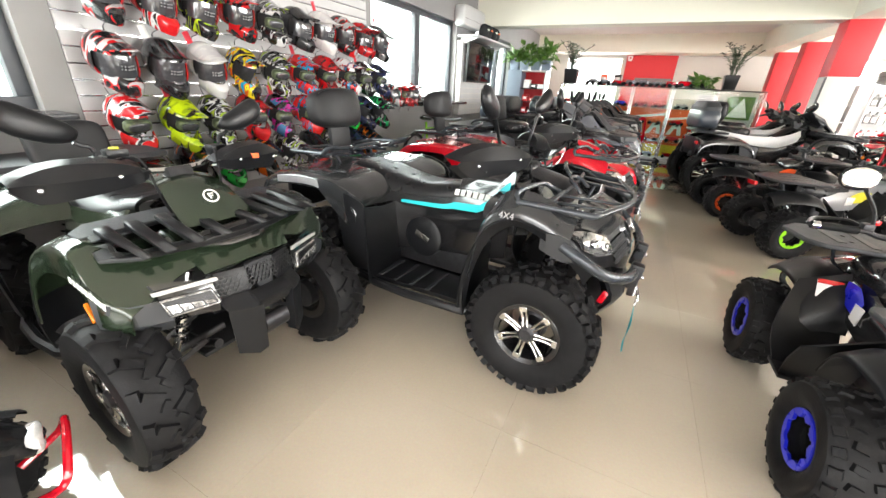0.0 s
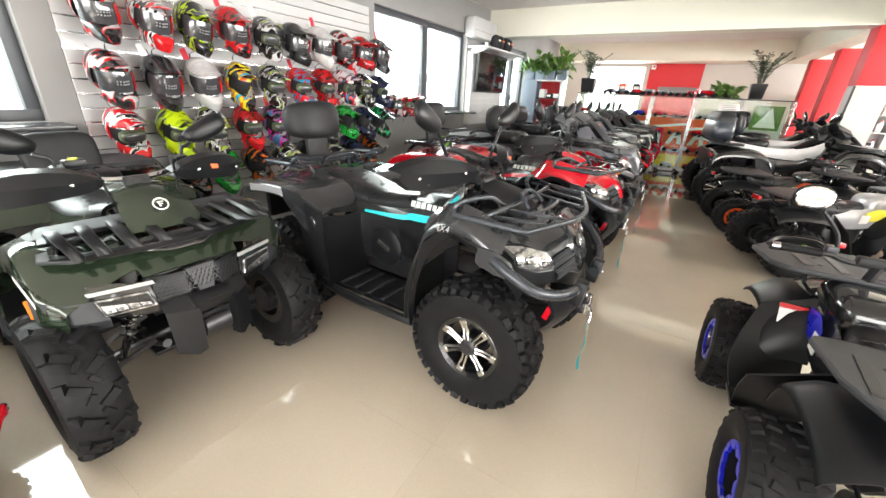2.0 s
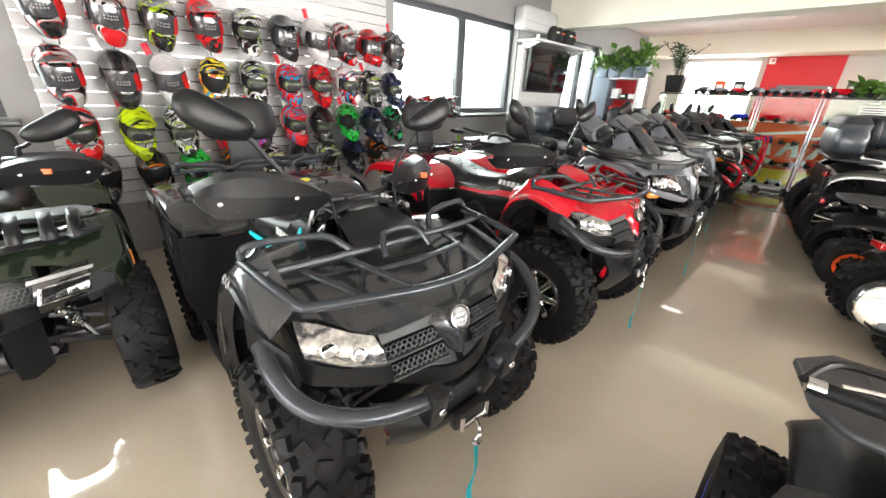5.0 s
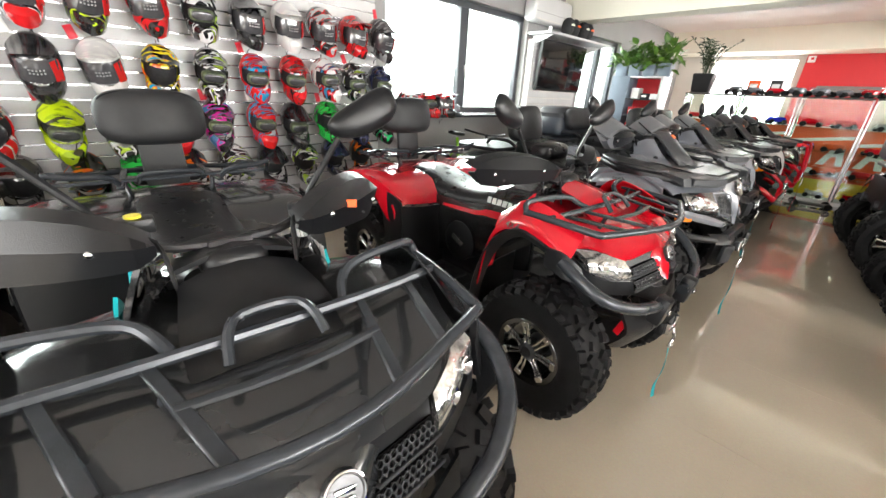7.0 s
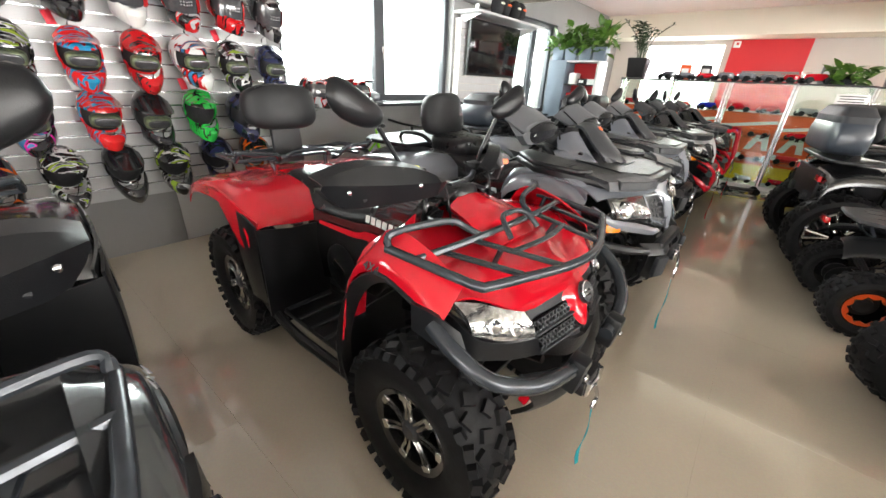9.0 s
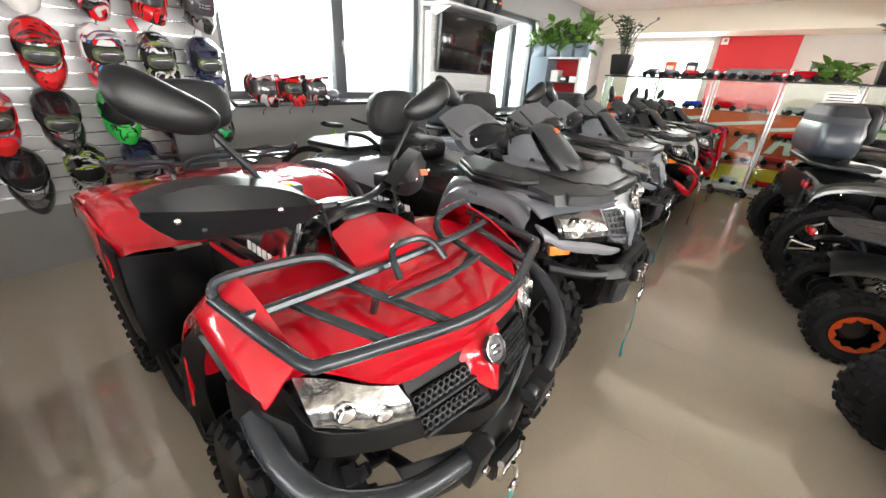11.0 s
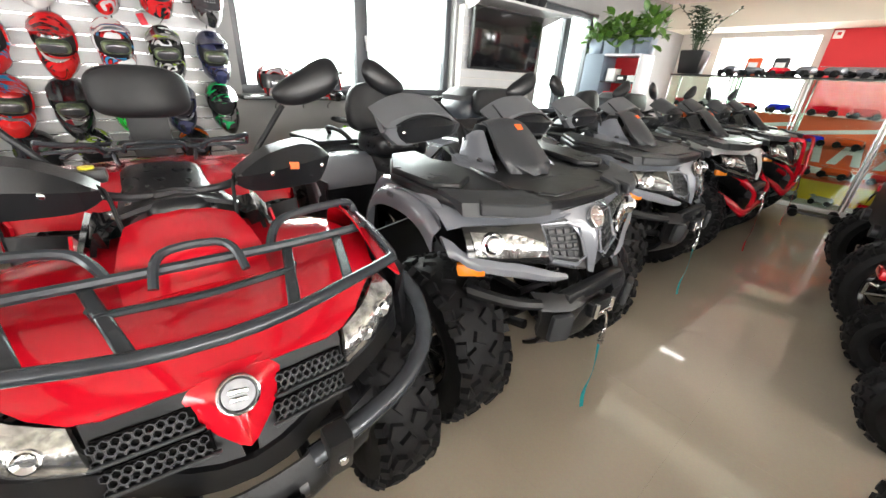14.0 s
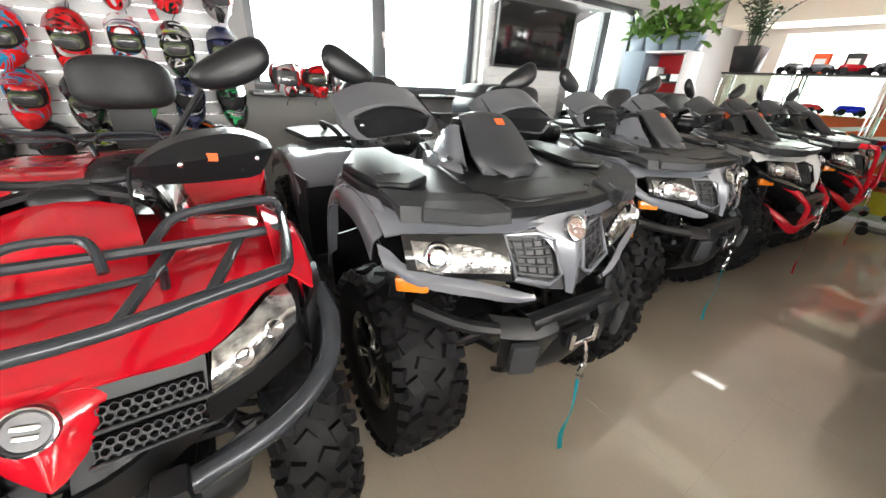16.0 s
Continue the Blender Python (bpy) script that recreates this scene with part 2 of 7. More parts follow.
def crom(pts, n, closed=False):
    p = np.array(pts, float)
    k = len(p)
    out = []
    for i in range(k if closed else k - 1):
        if closed:
            a, b, c, d = p[(i - 1) % k], p[i], p[(i + 1) % k], p[(i + 2) % k]
        else:
            a, b, c, d = p[max(i - 1, 0)], p[i], p[i + 1], p[min(i + 2, k - 1)]
        for j in range(n):
            t = j / n
            out.append(0.5 * (2 * b + (c - a) * t + (2 * a - 5 * b + 4 * c - d) * t * t + (3 * b - a - 3 * c + d) * t ** 3))
    if not closed:
        out.append(p[-1])
    return np.array(out)


def tube(pts, r, n=8, sub=4, closed=False, bm=None, flat=1.0):
    """A round bar along pts; flat squashes it in its own height. sub=1 keeps the corners."""
    bm = bm or bmesh.new()
    p = crom(pts, sub, closed) if sub > 1 else np.array(pts, float)
    k = len(p)
    rings = []
    up = Vector((0, 0, 1))
    for i in range(k):
        if closed:
            d = Vector(p[(i + 1) % k] - p[(i - 1) % k])
        else:
            d = Vector(p[min(i + 1, k - 1)] - p[max(i - 1, 0)])
        d.normalize()
        u = up - d * up.dot(d)
        if u.length < 0.15:
            alt = Vector((1, 0, 0))
            u = alt - d * alt.dot(d)
        u.normalize()
        w = d.cross(u)
        rr = r if not isinstance(r, (list, tuple)) else r[0] + (r[1] - r[0]) * i / (k - 1)
        rings.append([bm.verts.new(Vector(p[i]) + rr * (math.cos(a) * w + flat * math.sin(a) * u)) for a in (2 * math.pi * q / n for q in range(n))])
    for i in range(k if closed else k - 1):
        a, b = rings[i], rings[(i + 1) % k]
        for q in range(n):
            bm.faces.new((a[q], a[(q + 1) % n], b[(q + 1) % n], b[q]))
    if not closed:
        bm.faces.new(rings[0][::-1])
        bm.faces.new(rings[-1])
    return bm


def skin(rows, su=3, sv=3, thick=0.006, bm=None):
    """A smooth shell through rows of control points, with thickness."""
    a = [crom(r, su) for r in rows]
    a = np.array(a)
    g = np.array([crom(a[:, j], sv) for j in range(a.shape[1])])
    b2 = bmesh.new()
    vs = [[b2.verts.new(Vector(q)) for q in col] for col in g]
    for i in range(len(vs) - 1):
        for j in range(len(vs[0]) - 1):
            b2.faces.new((vs[i][j], vs[i + 1][j], vs[i + 1][j + 1], vs[i][j + 1]))
    if thick:
        bmesh.ops.recalc_face_normals(b2, faces=b2.faces)
        bmesh.ops.solidify(b2, geom=b2.faces[:], thickness=thick)
    return merge(bm, b2)


def prism(outline, thick, m=None, bm=None, bev=0.0):
    """A polygon in x, y, thick in z, centred on z = 0, then placed by m."""
    b2 = bmesh.new()
    f = b2.faces.new([b2.verts.new((x, y, -thick / 2)) for x, y in outline])
    r = bmesh.ops.extrude_face_region(b2, geom=[f])
    bmesh.ops.translate(b2, vec=(0, 0, thick), verts=[v for v in r["geom"] if isinstance(v, bmesh.types.BMVert)])
    if bev:
        bmesh.ops.bevel(b2, geom=b2.edges[:], offset=bev, segments=1, affect="EDGES")
    if m is not None:
        bmesh.ops.transform(b2, matrix=m, verts=b2.verts[:])
    return merge(bm, b2)


def lathe(profile, n=40, bm=None, c=(0, 0, 0), closed=False):
    """profile of (radius, y): turned about the y axis."""
    bm = bm or bmesh.new()
    rings = []
    for r, h in profile:
        rings.append([bm.verts.new((c[0] + r * math.cos(2 * math.pi * q / n), c[1] + h, c[2] + r * math.sin(2 * math.pi * q / n))) for q in range(n)])
    k = len(rings)
    for i in range(k if closed else k - 1):
        a, b = rings[i], rings[(i + 1) % k]
        for q in range(n):
            bm.faces.new((a[q], a[(q + 1) % n], b[(q + 1) % n], b[q]))
    return bm


def blob(c, s, e=0.5, nu=20, nv=12, bm=None, rot=(0, 0, 0), warp=None):
    """A rounded box or cushion (superellipsoid)."""
    b2 = bmesh.new()

    def pw(v, q):
        return math.copysign(abs(v) ** q, v)
    rings = []
    for j in range(1, nv):
        ph = -math.pi / 2 + math.pi * j / nv
        ring = []
        for i in range(nu):
            th = 2 * math.pi * i / nu
            ring.append(b2.verts.new((s[0] * pw(math.cos(ph), e) * pw(math.cos(th), e), s[1] * pw(math.cos(ph), e) * pw(math.sin(th), e), s[2] * pw(math.sin(ph), e))))
        rings.append(ring)
    lo, hi = b2.verts.new((0, 0, -s[2])), b2.verts.new((0, 0, s[2]))
    for j in range(len(rings) - 1):
        for i in range(nu):
            b2.faces.new((rings[j][i], rings[j][(i + 1) % nu], rings[j + 1][(i + 1) % nu], rings[j + 1][i]))
    for i in range(nu):
        b2.faces.new((lo, rings[0][(i + 1) % nu], rings[0][i]))
        b2.faces.new((hi, rings[-1][i], rings[-1][(i + 1) % nu]))
    if warp:
        for v in b2.verts:
            v.co = Vector(warp(*v.co))
    bmesh.ops.transform(b2, matrix=pose(*c, *rot), verts=b2.verts[:])
    return merge(bm, b2)


def words(text, size, m, material, parent, name="lettering"):
    cu = bpy.data.curves.new(name, "FONT")
    cu.body, cu.size, cu.extrude, cu.align_x, cu.align_y = text, size, 0.0008, "CENTER", "CENTER"
    tmp = bpy.data.objects.new("tmp", cu)
    me = bpy.data.meshes.new_from_object(tmp)
    me.name = name
    bpy.data.objects.remove(tmp)
    me.materials.clear()
    me.materials.append(M[material])
    return part(name, me, None, parent, m=m)

# ---- the room ----
X0, X1, Y0, Y1, H = -3.25, 8.0, -4.0, 14.2, 3.0


def wall_sheet(name, u0, u1, z0, z1, holes, place, thick, material="wall"):
    """A wall from u0 to u1 with rectangular openings (u0, u1, z0, z1); place turns (u, depth, z) into the room."""
    bm = bmesh.new()
    us = sorted({u0, u1, *[h[0] for h in holes], *[h[1] for h in holes]})
    for a, b in zip(us, us[1:]):
        zs = [(z0, z1)]
        for h in holes:
            if h[0] <= a and h[1] >= b:
                zs = [q for s in zs for q in ((s[0], h[2]), (h[3], s[1])) if q[1] - q[0] > 1e-4] if True else zs
        for lo, hi in zs:
            b2 = bmesh.new()
            bmesh.ops.create_cube(b2, size=1, matrix=Matrix.Translation(((a + b) / 2, thick / 2, (lo + hi) / 2)) @ Matrix.Diagonal((b - a, thick, hi - lo, 1)))
            merge(bm, b2)
    bmesh.ops.transform(bm, matrix=place, verts=bm.verts[:])
    bmesh.ops.remove_doubles(bm, verts=bm.verts[:], dist=1e-5)
    return tagged(part(name, bm, material, smooth=0), kind="structure")


WIN = [(-1.2, 1.22, 1.15, 2.48), (4.62, 7.18, 1.15, 2.48), (8.95, 10.45, 0.9, 2.48)]
left = Matrix(((0, -1, 0, X0), (1, 0, 0, 0), (0, 0, 1, 0), (0, 0, 0, 1)))
right = Matrix(((0, 1, 0, X1), (1, 0, 0, 0), (0, 0, 1, 0), (0, 0, 0, 1)))
back = Matrix(((1, 0, 0, 0), (0, 1, 0, Y1), (0, 0, 1, 0), (0, 0, 0, 1)))
front = Matrix(((1, 0, 0, 0), (0, -1, 0, Y0), (0, 0, 1, 0), (0, 0, 0, 1)))
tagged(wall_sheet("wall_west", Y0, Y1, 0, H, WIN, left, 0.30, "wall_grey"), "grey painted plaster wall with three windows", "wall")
tagged(wall_sheet("wall_east", Y0, Y1, 0, H, [(-2.0, 11.0, 0.3, 2.7)], right, 0.30), "pale wall with a long shop window", "wall")
tagged(wall_sheet("wall_north", X0 - 0.3, X1 + 0.3, 0, H, [(-2.45, -0.82, 0.9, 2.45), (4.2, 7.2, 0.9, 2.45)], back, 0.30), "pale painted far wall with windows", "wall")
# Unseen south wall, opened wide only to let the fill lamp in.
tagged(wall_sheet("wall_south", X0 - 0.3, X1 + 0.3, 0, H, [(-2.1, 6.9, 0.3, 2.7)], front, 0.30), "pale wall with a wide shop window", "wall")
tagged(part("ceiling", rbox(((X0 + X1) / 2, (Y0 + Y1) / 2, H + 0.1), (X1 - X0 + 0.8, Y1 - Y0 + 0.8, 0.2), 0), "ceiling", smooth=0), "plain off-white painted ceiling", "ceiling", kind="structure")
floor = tagged(part("floor", rbox(((X0 + X1) / 2, (Y0 + Y1) / 2, -0.11), (X1 - X0 + 0.6, Y1 - Y0 + 0.6, 0.2), 0), "grout", smooth=0), "glossy beige polished tile floor", "floor", kind="structure")


# Beams carry the foliage light's tint in their base colour.
def beam(c, s):
    return tagged(part("beam", rbox(c, s, 0.006), "cream", smooth=0), "pale painted concrete ceiling beam, coloured with yellow-green foliage light", "beam", kind="structure")


beam((2.37, 8.28, 2.765), (11.24, 0.36, 0.47))
beam((2.37, 13.65, 2.77), (11.24, 0.9, 0.46))
beam((2.6, 10.83, 2.768), (0.36, 4.72, 0.464))
beam((2.6, 2.0, 2.768), (0.36, 12.18, 0.464))


def column(x, y, split, upper="red_wall", w=0.36):
    c = thing("column", "square column painted red above a white base", "column", pose(x, y, 0), kind="structure")
    part("base", rbox((0, 0, split / 2), (w, w, split), 0.01), "wall", c)
    part("upper", rbox((0, 0, (split + 2.53) / 2), (w + 0.012, w + 0.012, 2.53 - split), 0.01), upper, c, "red painted upper part")
    part("edge_strip", rbox((-w / 2 - 0.004, -w / 2 + 0.03, split / 2), (0.012, 0.07, split - 0.02), 0.003), "black", c, "black protective strip")


column(2.6, 8.28, 1.80)
column(2.87, 10.9, 0.05)
column(2.9, 12.95, 0.05)
# red painted field on the far wall with a grey notice strip
rp = thing("wall_panel", "red painted wall panel with a dark strip", "wall panel", pose(0.0, Y1, 0), kind="structure")
part("field", rbox((0.0, -0.03, 1.85), (1.38, 0.06, 1.5), 0.004), "red_wall", rp)
part("strip", rbox((0.15, -0.075, 1.82), (1.0, 0.03, 0.2), 0.004), "grey_panel", rp)
part("box", rbox((-0.60, -0.08, 2.45), (0.13, 0.04, 0.13), 0.006), "label_white", rp)
part("emblem", rbox((-0.59, -0.102, 2.46), (0.05, 0.006, 0.05), 0.004), "red_wall", rp)


def window(n, y0, y1, z0, z1, mullions, x=-3.38, doorlike=False):
    w = thing("window_%d" % n, "anthracite framed window with bright daylight behind", "window", pose(x, 0, 0), kind="structure")
    t = 0.075
    part("window_frame", rbox((0, (y0 + y1) / 2, z0 + t / 2), (0.08, y1 - y0, t), 0.006), "frame", w)
    part("window_frame", rbox((0, (y0 + y1) / 2, z1 - t / 2), (0.08, y1 - y0, t), 0.006), "frame", w)
    for y in (y0 + t / 2, y1 - t / 2):
        part("window_frame", rbox((0, y, (z0 + z1) / 2), (0.078, t, z1 - z0 - 2 * t), 0.006), "frame", w)
    ys = [y0 + t, *mullions, y1 - t]
    for y in mullions:
        part("mullion", rbox((0.008, y, (z0 + z1) / 2), (0.085, 0.15, z1 - z0 - 2 * t), 0.01), "frame", w)
        h = part("handle", rbox((0.075, y + 0.045, z0 + 0.52), (0.03, 0.022, 0.14), 0.008), "label_white", w, "white window handle")
        rbox_part = rbox((0.058, y + 0.045, z0 + 0.57), (0.02, 0.03, 0.06), 0.006)
        part("rosette", rbox_part, "label_white", h)
    for a, b in zip(ys, ys[1:]):
        a2, b2 = a + (0.075 if a in mullions else 0), b - (0.075 if b in mullions else 0)
        pane = part("pane", rbox((0, (a2 + b2) / 2, (z0 + z1) / 2), (0.012, b2 - a2, z1 - z0 - 2 * t), 0), "glass", w, smooth=0)
        pane.visible_shadow = False
    part("window_sill", rbox((0.22, (y0 + y1) / 2, z0 - 0.02), (0.36, y1 - y0 + 0.12, 0.035), 0.006), "sill", w, "dark stone window sill")
    return w


window(1, -1.2, 1.22, 1.15, 2.48, [0.0])
window(2, 4.62, 7.18, 1.15, 2.48, [5.92])
window(3, 8.95, 10.45, 0.9, 2.48, [9.7])


def backdrop(at, sx, sy, sz):
    tagged(part("backdrop", rbox(at, (sx, sy, sz), 0), "bright", smooth=0), "bright overexposed daylight outside", "backdrop", kind="structure")


backdrop((-5.2, 5.0, 1.8), 0.05, 19, 5)
backdrop((9.8, 5.0, 1.5), 0.05, 20, 5)
backdrop((2.4, 16.8, 1.8), 14, 0.05, 5)
# Glowing sheet behind the added south opening.
backdrop((2.4, -6.0, 1.5), 14, 0.05, 5)

# slatted display wall
SLAT_Y0, SLAT_Y1 = 1.40, 4.48
sw = thing("slat_wall", "white slatted display wall with aluminium grooves", "display wall", pose(X0, 0, 0), kind="structure")
part("backing", rbox((0.006, (SLAT_Y0 + SLAT_Y1) / 2, 1.43), (0.012, SLAT_Y1 - SLAT_Y0, 1.94), 0), "groove", sw, smooth=0)
slat_me = None
for i in range(20):
    if slat_me is None:
        o = part("slat", rbox((0.021, (SLAT_Y0 + SLAT_Y1) / 2, 0), (0.018, SLAT_Y1 - SLAT_Y0, 0.086), 0.003, seg=1), "slat", sw)
        slat_me = o.data
    else:
        o = part("slat", slat_me, None, sw)
    o.location = (0, 0, 0.505 + i * 0.0975)
part("foot_board", rbox((0.008, 4.0, 0.235), (0.016, 0.96, 0.45), 0.002), "slat", sw, "plain white board down to the floor")

# ---- wheels ----
CACHE = {}


def tyre_mesh(R, w, rim, kind):
    key = ("tyre", R, w, rim, kind)
    if key in CACHE:
        return CACHE[key]
    h = w / 2
    d = R - rim
    prof = [(rim, -h * 0.72), (rim + d * 0.12, -h * 0.86), (rim + d * 0.45, -h * 1.0), (rim + d * 0.75, -h * 0.93), (R - d * 0.12, -h * 0.72), (R - d * 0.07, -h * 0.35), (R - d * 0.065, 0)]
    prof += [(r, -y) for r, y in prof[-2::-1]]
    carcass = lathe(prof, 44)
    bm = bmesh.new()
    rnd = random.Random(3)

    def lug(ang, y, lx, ly, skew, drop, tall):
        b2 = bmesh.new()
        bmesh.ops.create_cube(b2, size=1)
        for v in b2.verts:
            k = 1.0 if v.co.z < 0 else 0.82
            v.co = Vector((v.co.x * lx * k, v.co.y * ly * k, v.co.z * tall))
        tilt = Matrix.Rotation(drop, 4, "X")
        bmesh.ops.transform(b2, matrix=Matrix.Rotation(ang, 4, "Y") @ Matrix.Translation((0, y, R - tall * 0.42 - abs(math.sin(drop)) * d * 0.11)) @ tilt @ Matrix.Rotation(skew, 4, "Z"), verts=b2.verts[:])
        merge(bm, b2)
    n = {"mud": 17, "chevron": 15, "knob": 22, "road": 26}[kind]
    for i in range(n):
        a = 2 * math.pi * i / n
        st = 2 * math.pi / n
        for s in (-1, 1):
            o = st * 0.25 * s
            j = rnd.uniform(-0.06, 0.06)
            if kind == "mud":
                lug(a + o, s * h * 0.22, 0.044, h * 0.48, s * (0.55 + j), 0, 0.034)
                lug(a + o + st * 0.42, s * h * 0.54, 0.052, h * 0.40, s * (-0.35 + j), -s * 0.16, 0.036)
                lug(a + o + st * 0.1, s * h * 0.85, 0.046, h * 0.34, s * 0.2, -s * 0.75, 0.036)
                lug(a + o + st * 0.58, s * h * 0.90, 0.036, h * 0.30, 0, -s * 0.85, 0.032)
            elif kind == "chevron":
                lug(a + o, s * h * 0.34, 0.034, h * 0.74, s * 0.62, -s * 0.08, 0.026)
                lug(a + o - st * 0.22, s * h * 0.74, 0.042, h * 0.36, s * 0.15, -s * 0.55, 0.028)
                lug(a + o + st * 0.36, s * h * 0.16, 0.046, h * 0.20, s * 0.62, 0, 0.024)
            elif kind == "knob":
                lug(a + o, s * h * 0.28, 0.030, h * 0.40, s * 0.25, 0, 0.018)
                lug(a + o + st * 0.5, s * h * 0.74, 0.034, h * 0.34, s * -0.1, -s * 0.5, 0.018)
            else:
                lug(a + o, s * h * 0.25, 0.026, h * 0.42, s * 0.45, 0, 0.014)
                lug(a + o + st * 0.5, s * h * 0.74, 0.026, h * 0.36, s * 0.1, -s * 0.42, 0.014)
    out = []
    for nm, b in (("tyre", carcass), ("tread", bm)):
        me = bpy.data.meshes.new(nm)
        bmesh.ops.recalc_face_normals(b, faces=b.faces)
        b.to_mesh(me)
        b.free()
        for p in me.polygons:
            p.use_smooth = True
        me.set_sharp_from_angle(angle=radians(35))
        me.materials.append(M["rubber"])
        out.append(me)
    CACHE[key] = out
    return out


def cached(key, make, mats):
    if key not in CACHE:
        bm = make()
        me = bpy.data.meshes.new(key[0])
        bmesh.ops.recalc_face_normals(bm, faces=bm.faces)
        bm.to_mesh(me)
        bm.free()
        for p in me.polygons:
            p.use_smooth = True
        me.set_sharp_from_angle(angle=radians(38))
        for k in mats:
            me.materials.append(M[k])
        CACHE[key] = me
    return CACHE[key]


def add_wheel(atv, x, y, s, R, w, rim, kind, style, accent="steel", steer=0.0):
    """s: -1 for a wheel whose outer face looks to -y."""
    turn = pose(x, y, R - 0.004, 0, 0, steer + (0 if s < 0 else 180))
    wh = part("wheel", cached(("wheel", R, w), lambda: lathe([(0.0, -0.02), (0.05, -0.02), (0.055, 0.03), (0.075, 0.035), (0.075, w * 0.45), (0.0, w * 0.45)], 18), ["dark_steel"]), None, atv, m=turn)
    carcass, tread = tyre_mesh(R, w, rim, kind)
    part("tyre", carcass, None, wh)
    tagged(part("tread", tread, None, wh), kind="stuff")

    def barrel():
        f = w * 0.36
        return lathe([(rim - 0.004, -f * 0.98), (rim + 0.008, -f * 1.06), (rim + 0.004, -f * 1.1), (rim - 0.02, -f * 0.98), (rim - 0.026, -f * 0.4), (rim - 0.04, f), (rim + 0.004, f * 1.05), (rim + 0.004, f * 0.8), (rim - 0.012, 0)], 36, closed=True)
    if style == "beadlock":
        part("rim", cached(("rim", R, w, rim), barrel, ["gloss_black"]), None, wh)

        def ring():
            bm = bmesh.new()
            n = 10
            f = w * 0.40
            for i in range(n):
                a0, a1 = 2 * math.pi * (i + 0.12) / n, 2 * math.pi * (i + 0.88) / n
                o = []
                for k in range(5):
                    a = a0 + (a1 - a0) * k / 4
                    o.append((math.cos(a) * rim * 0.97, math.sin(a) * rim * 0.97))
                for k in range(5):
                    a = a1 - (a1 - a0) * k / 4
                    q = rim * (0.70 + 0.10 * abs(k - 2) / 2)
                    o.append((math.cos(a) * q, math.sin(a) * q))
                prism(o, 0.012, Matrix.Translation((0, -f, 0)) @ Matrix.Rotation(math.pi / 2, 4, "X"), bm)
            lathe([(rim * 0.84, -f - 0.004), (rim * 1.0, -f - 0.004), (rim * 1.0, -f + 0.008), (rim * 0.84, -f + 0.008)], 40, bm, closed=True)
            return bm
        part("ring", cached(("ring", R, w, rim, accent), ring, [accent]), None, wh)
        part("disc", cached(("disc", R, w, rim), lambda: lathe([(0.0, -w * 0.05), (0.045, -w * 0.05), (0.05, 0.0), (rim * 0.95, 0.02), (rim * 0.95, 0.03), (0.0, 0.03)], 20), ["black"]), None, wh)
        return wh
    part("rim", cached(("rim", R, w, rim), barrel, ["gloss_black"]), None, wh)
    f = w * (0.30 if style == "cast" else 0.40)
    if style == "cast":
        def spokes():
            bm = bmesh.new()
            for i in range(7):
                a = 2 * math.pi * i / 7
                for o in (-0.105, 0.105):
                    p0 = (0.042 * math.cos(a + o * 2.4), -f - 0.004, 0.042 * math.sin(a + o * 2.4))
                    p1 = (rim * 0.55 * math.cos(a + o * 1.1), -f * 1.0, rim * 0.55 * math.sin(a + o * 1.1))
                    p2 = ((rim - 0.01) * math.cos(a + o), -f * 1.12, (rim - 0.01) * math.sin(a + o))
                    tube([p0, p1, p2], 0.0075, 6, 3, bm=bm)
            return bm
        part("spokes", cached(("spokes", R, w, rim), spokes, ["steel"]), None, wh, "machined alloy spokes")

        for i in range(7):
            a = 2 * math.pi * i / 7
            stud = cached(("stud", R, w, rim), lambda: rbox((0, 0, 0), (0.028, 0.010, 0.040), 0.003, seg=1), ["steel"])
            part("stud", stud, None, wh, m=pose((rim - 0.022) * math.cos(a), -f * 1.18, (rim - 0.022) * math.sin(a), 0, -math.degrees(a), 0))
    else:
        def spokes():
            bm = bmesh.new()
            for i in range(6):
                a = 2 * math.pi * i / 6
                for o in (-0.16, 0.16):
                    p0 = (0.06 * math.cos(a + o * 0.5), -f, 0.06 * math.sin(a + o * 0.5))
                    p2 = ((rim - 0.012) * math.cos(a + o), -f * 1.1, (rim - 0.012) * math.sin(a + o))
                    tube([p0, p2], 0.0095, 6, 1, bm=bm)
                tube([((rim - 0.012) * math.cos(a - 0.16), -f * 1.1, (rim - 0.012) * math.sin(a - 0.16)), ((rim - 0.012) * math.cos(a + 0.16), -f * 1.1, (rim - 0.012) * math.sin(a + 0.16))], 0.0095, 6, 1, bm=bm)
            return bm
        part("spokes", cached(("spokes6", R, w, rim, accent), spokes, [accent]), None, wh, "machined alloy spokes")

        for i in range(6):
            web = cached(("web", R, w, rim), lambda: prism([(0.03, -0.028), (rim - 0.012, -0.05), (rim - 0.012, 0.05), (0.03, 0.028)], 0.02, Matrix.Translation((0, -f + 0.008, 0)) @ Matrix.Rotation(math.pi / 2, 4, "X")), ["gloss_black"])
            part("web", web, None, wh, m=Matrix.Rotation(-2 * math.pi * i / 6, 4, "Y"))
    part("hub_cap", cached(("cap", R, w), lambda: lathe([(0.0, -f - 0.02), (0.028, -f - 0.02), (0.038, -f - 0.008), (0.058, -f), (0.058, -f + 0.03), (0.0, -f + 0.03)], 20), ["dark_steel"]), None, wh)
    return wh


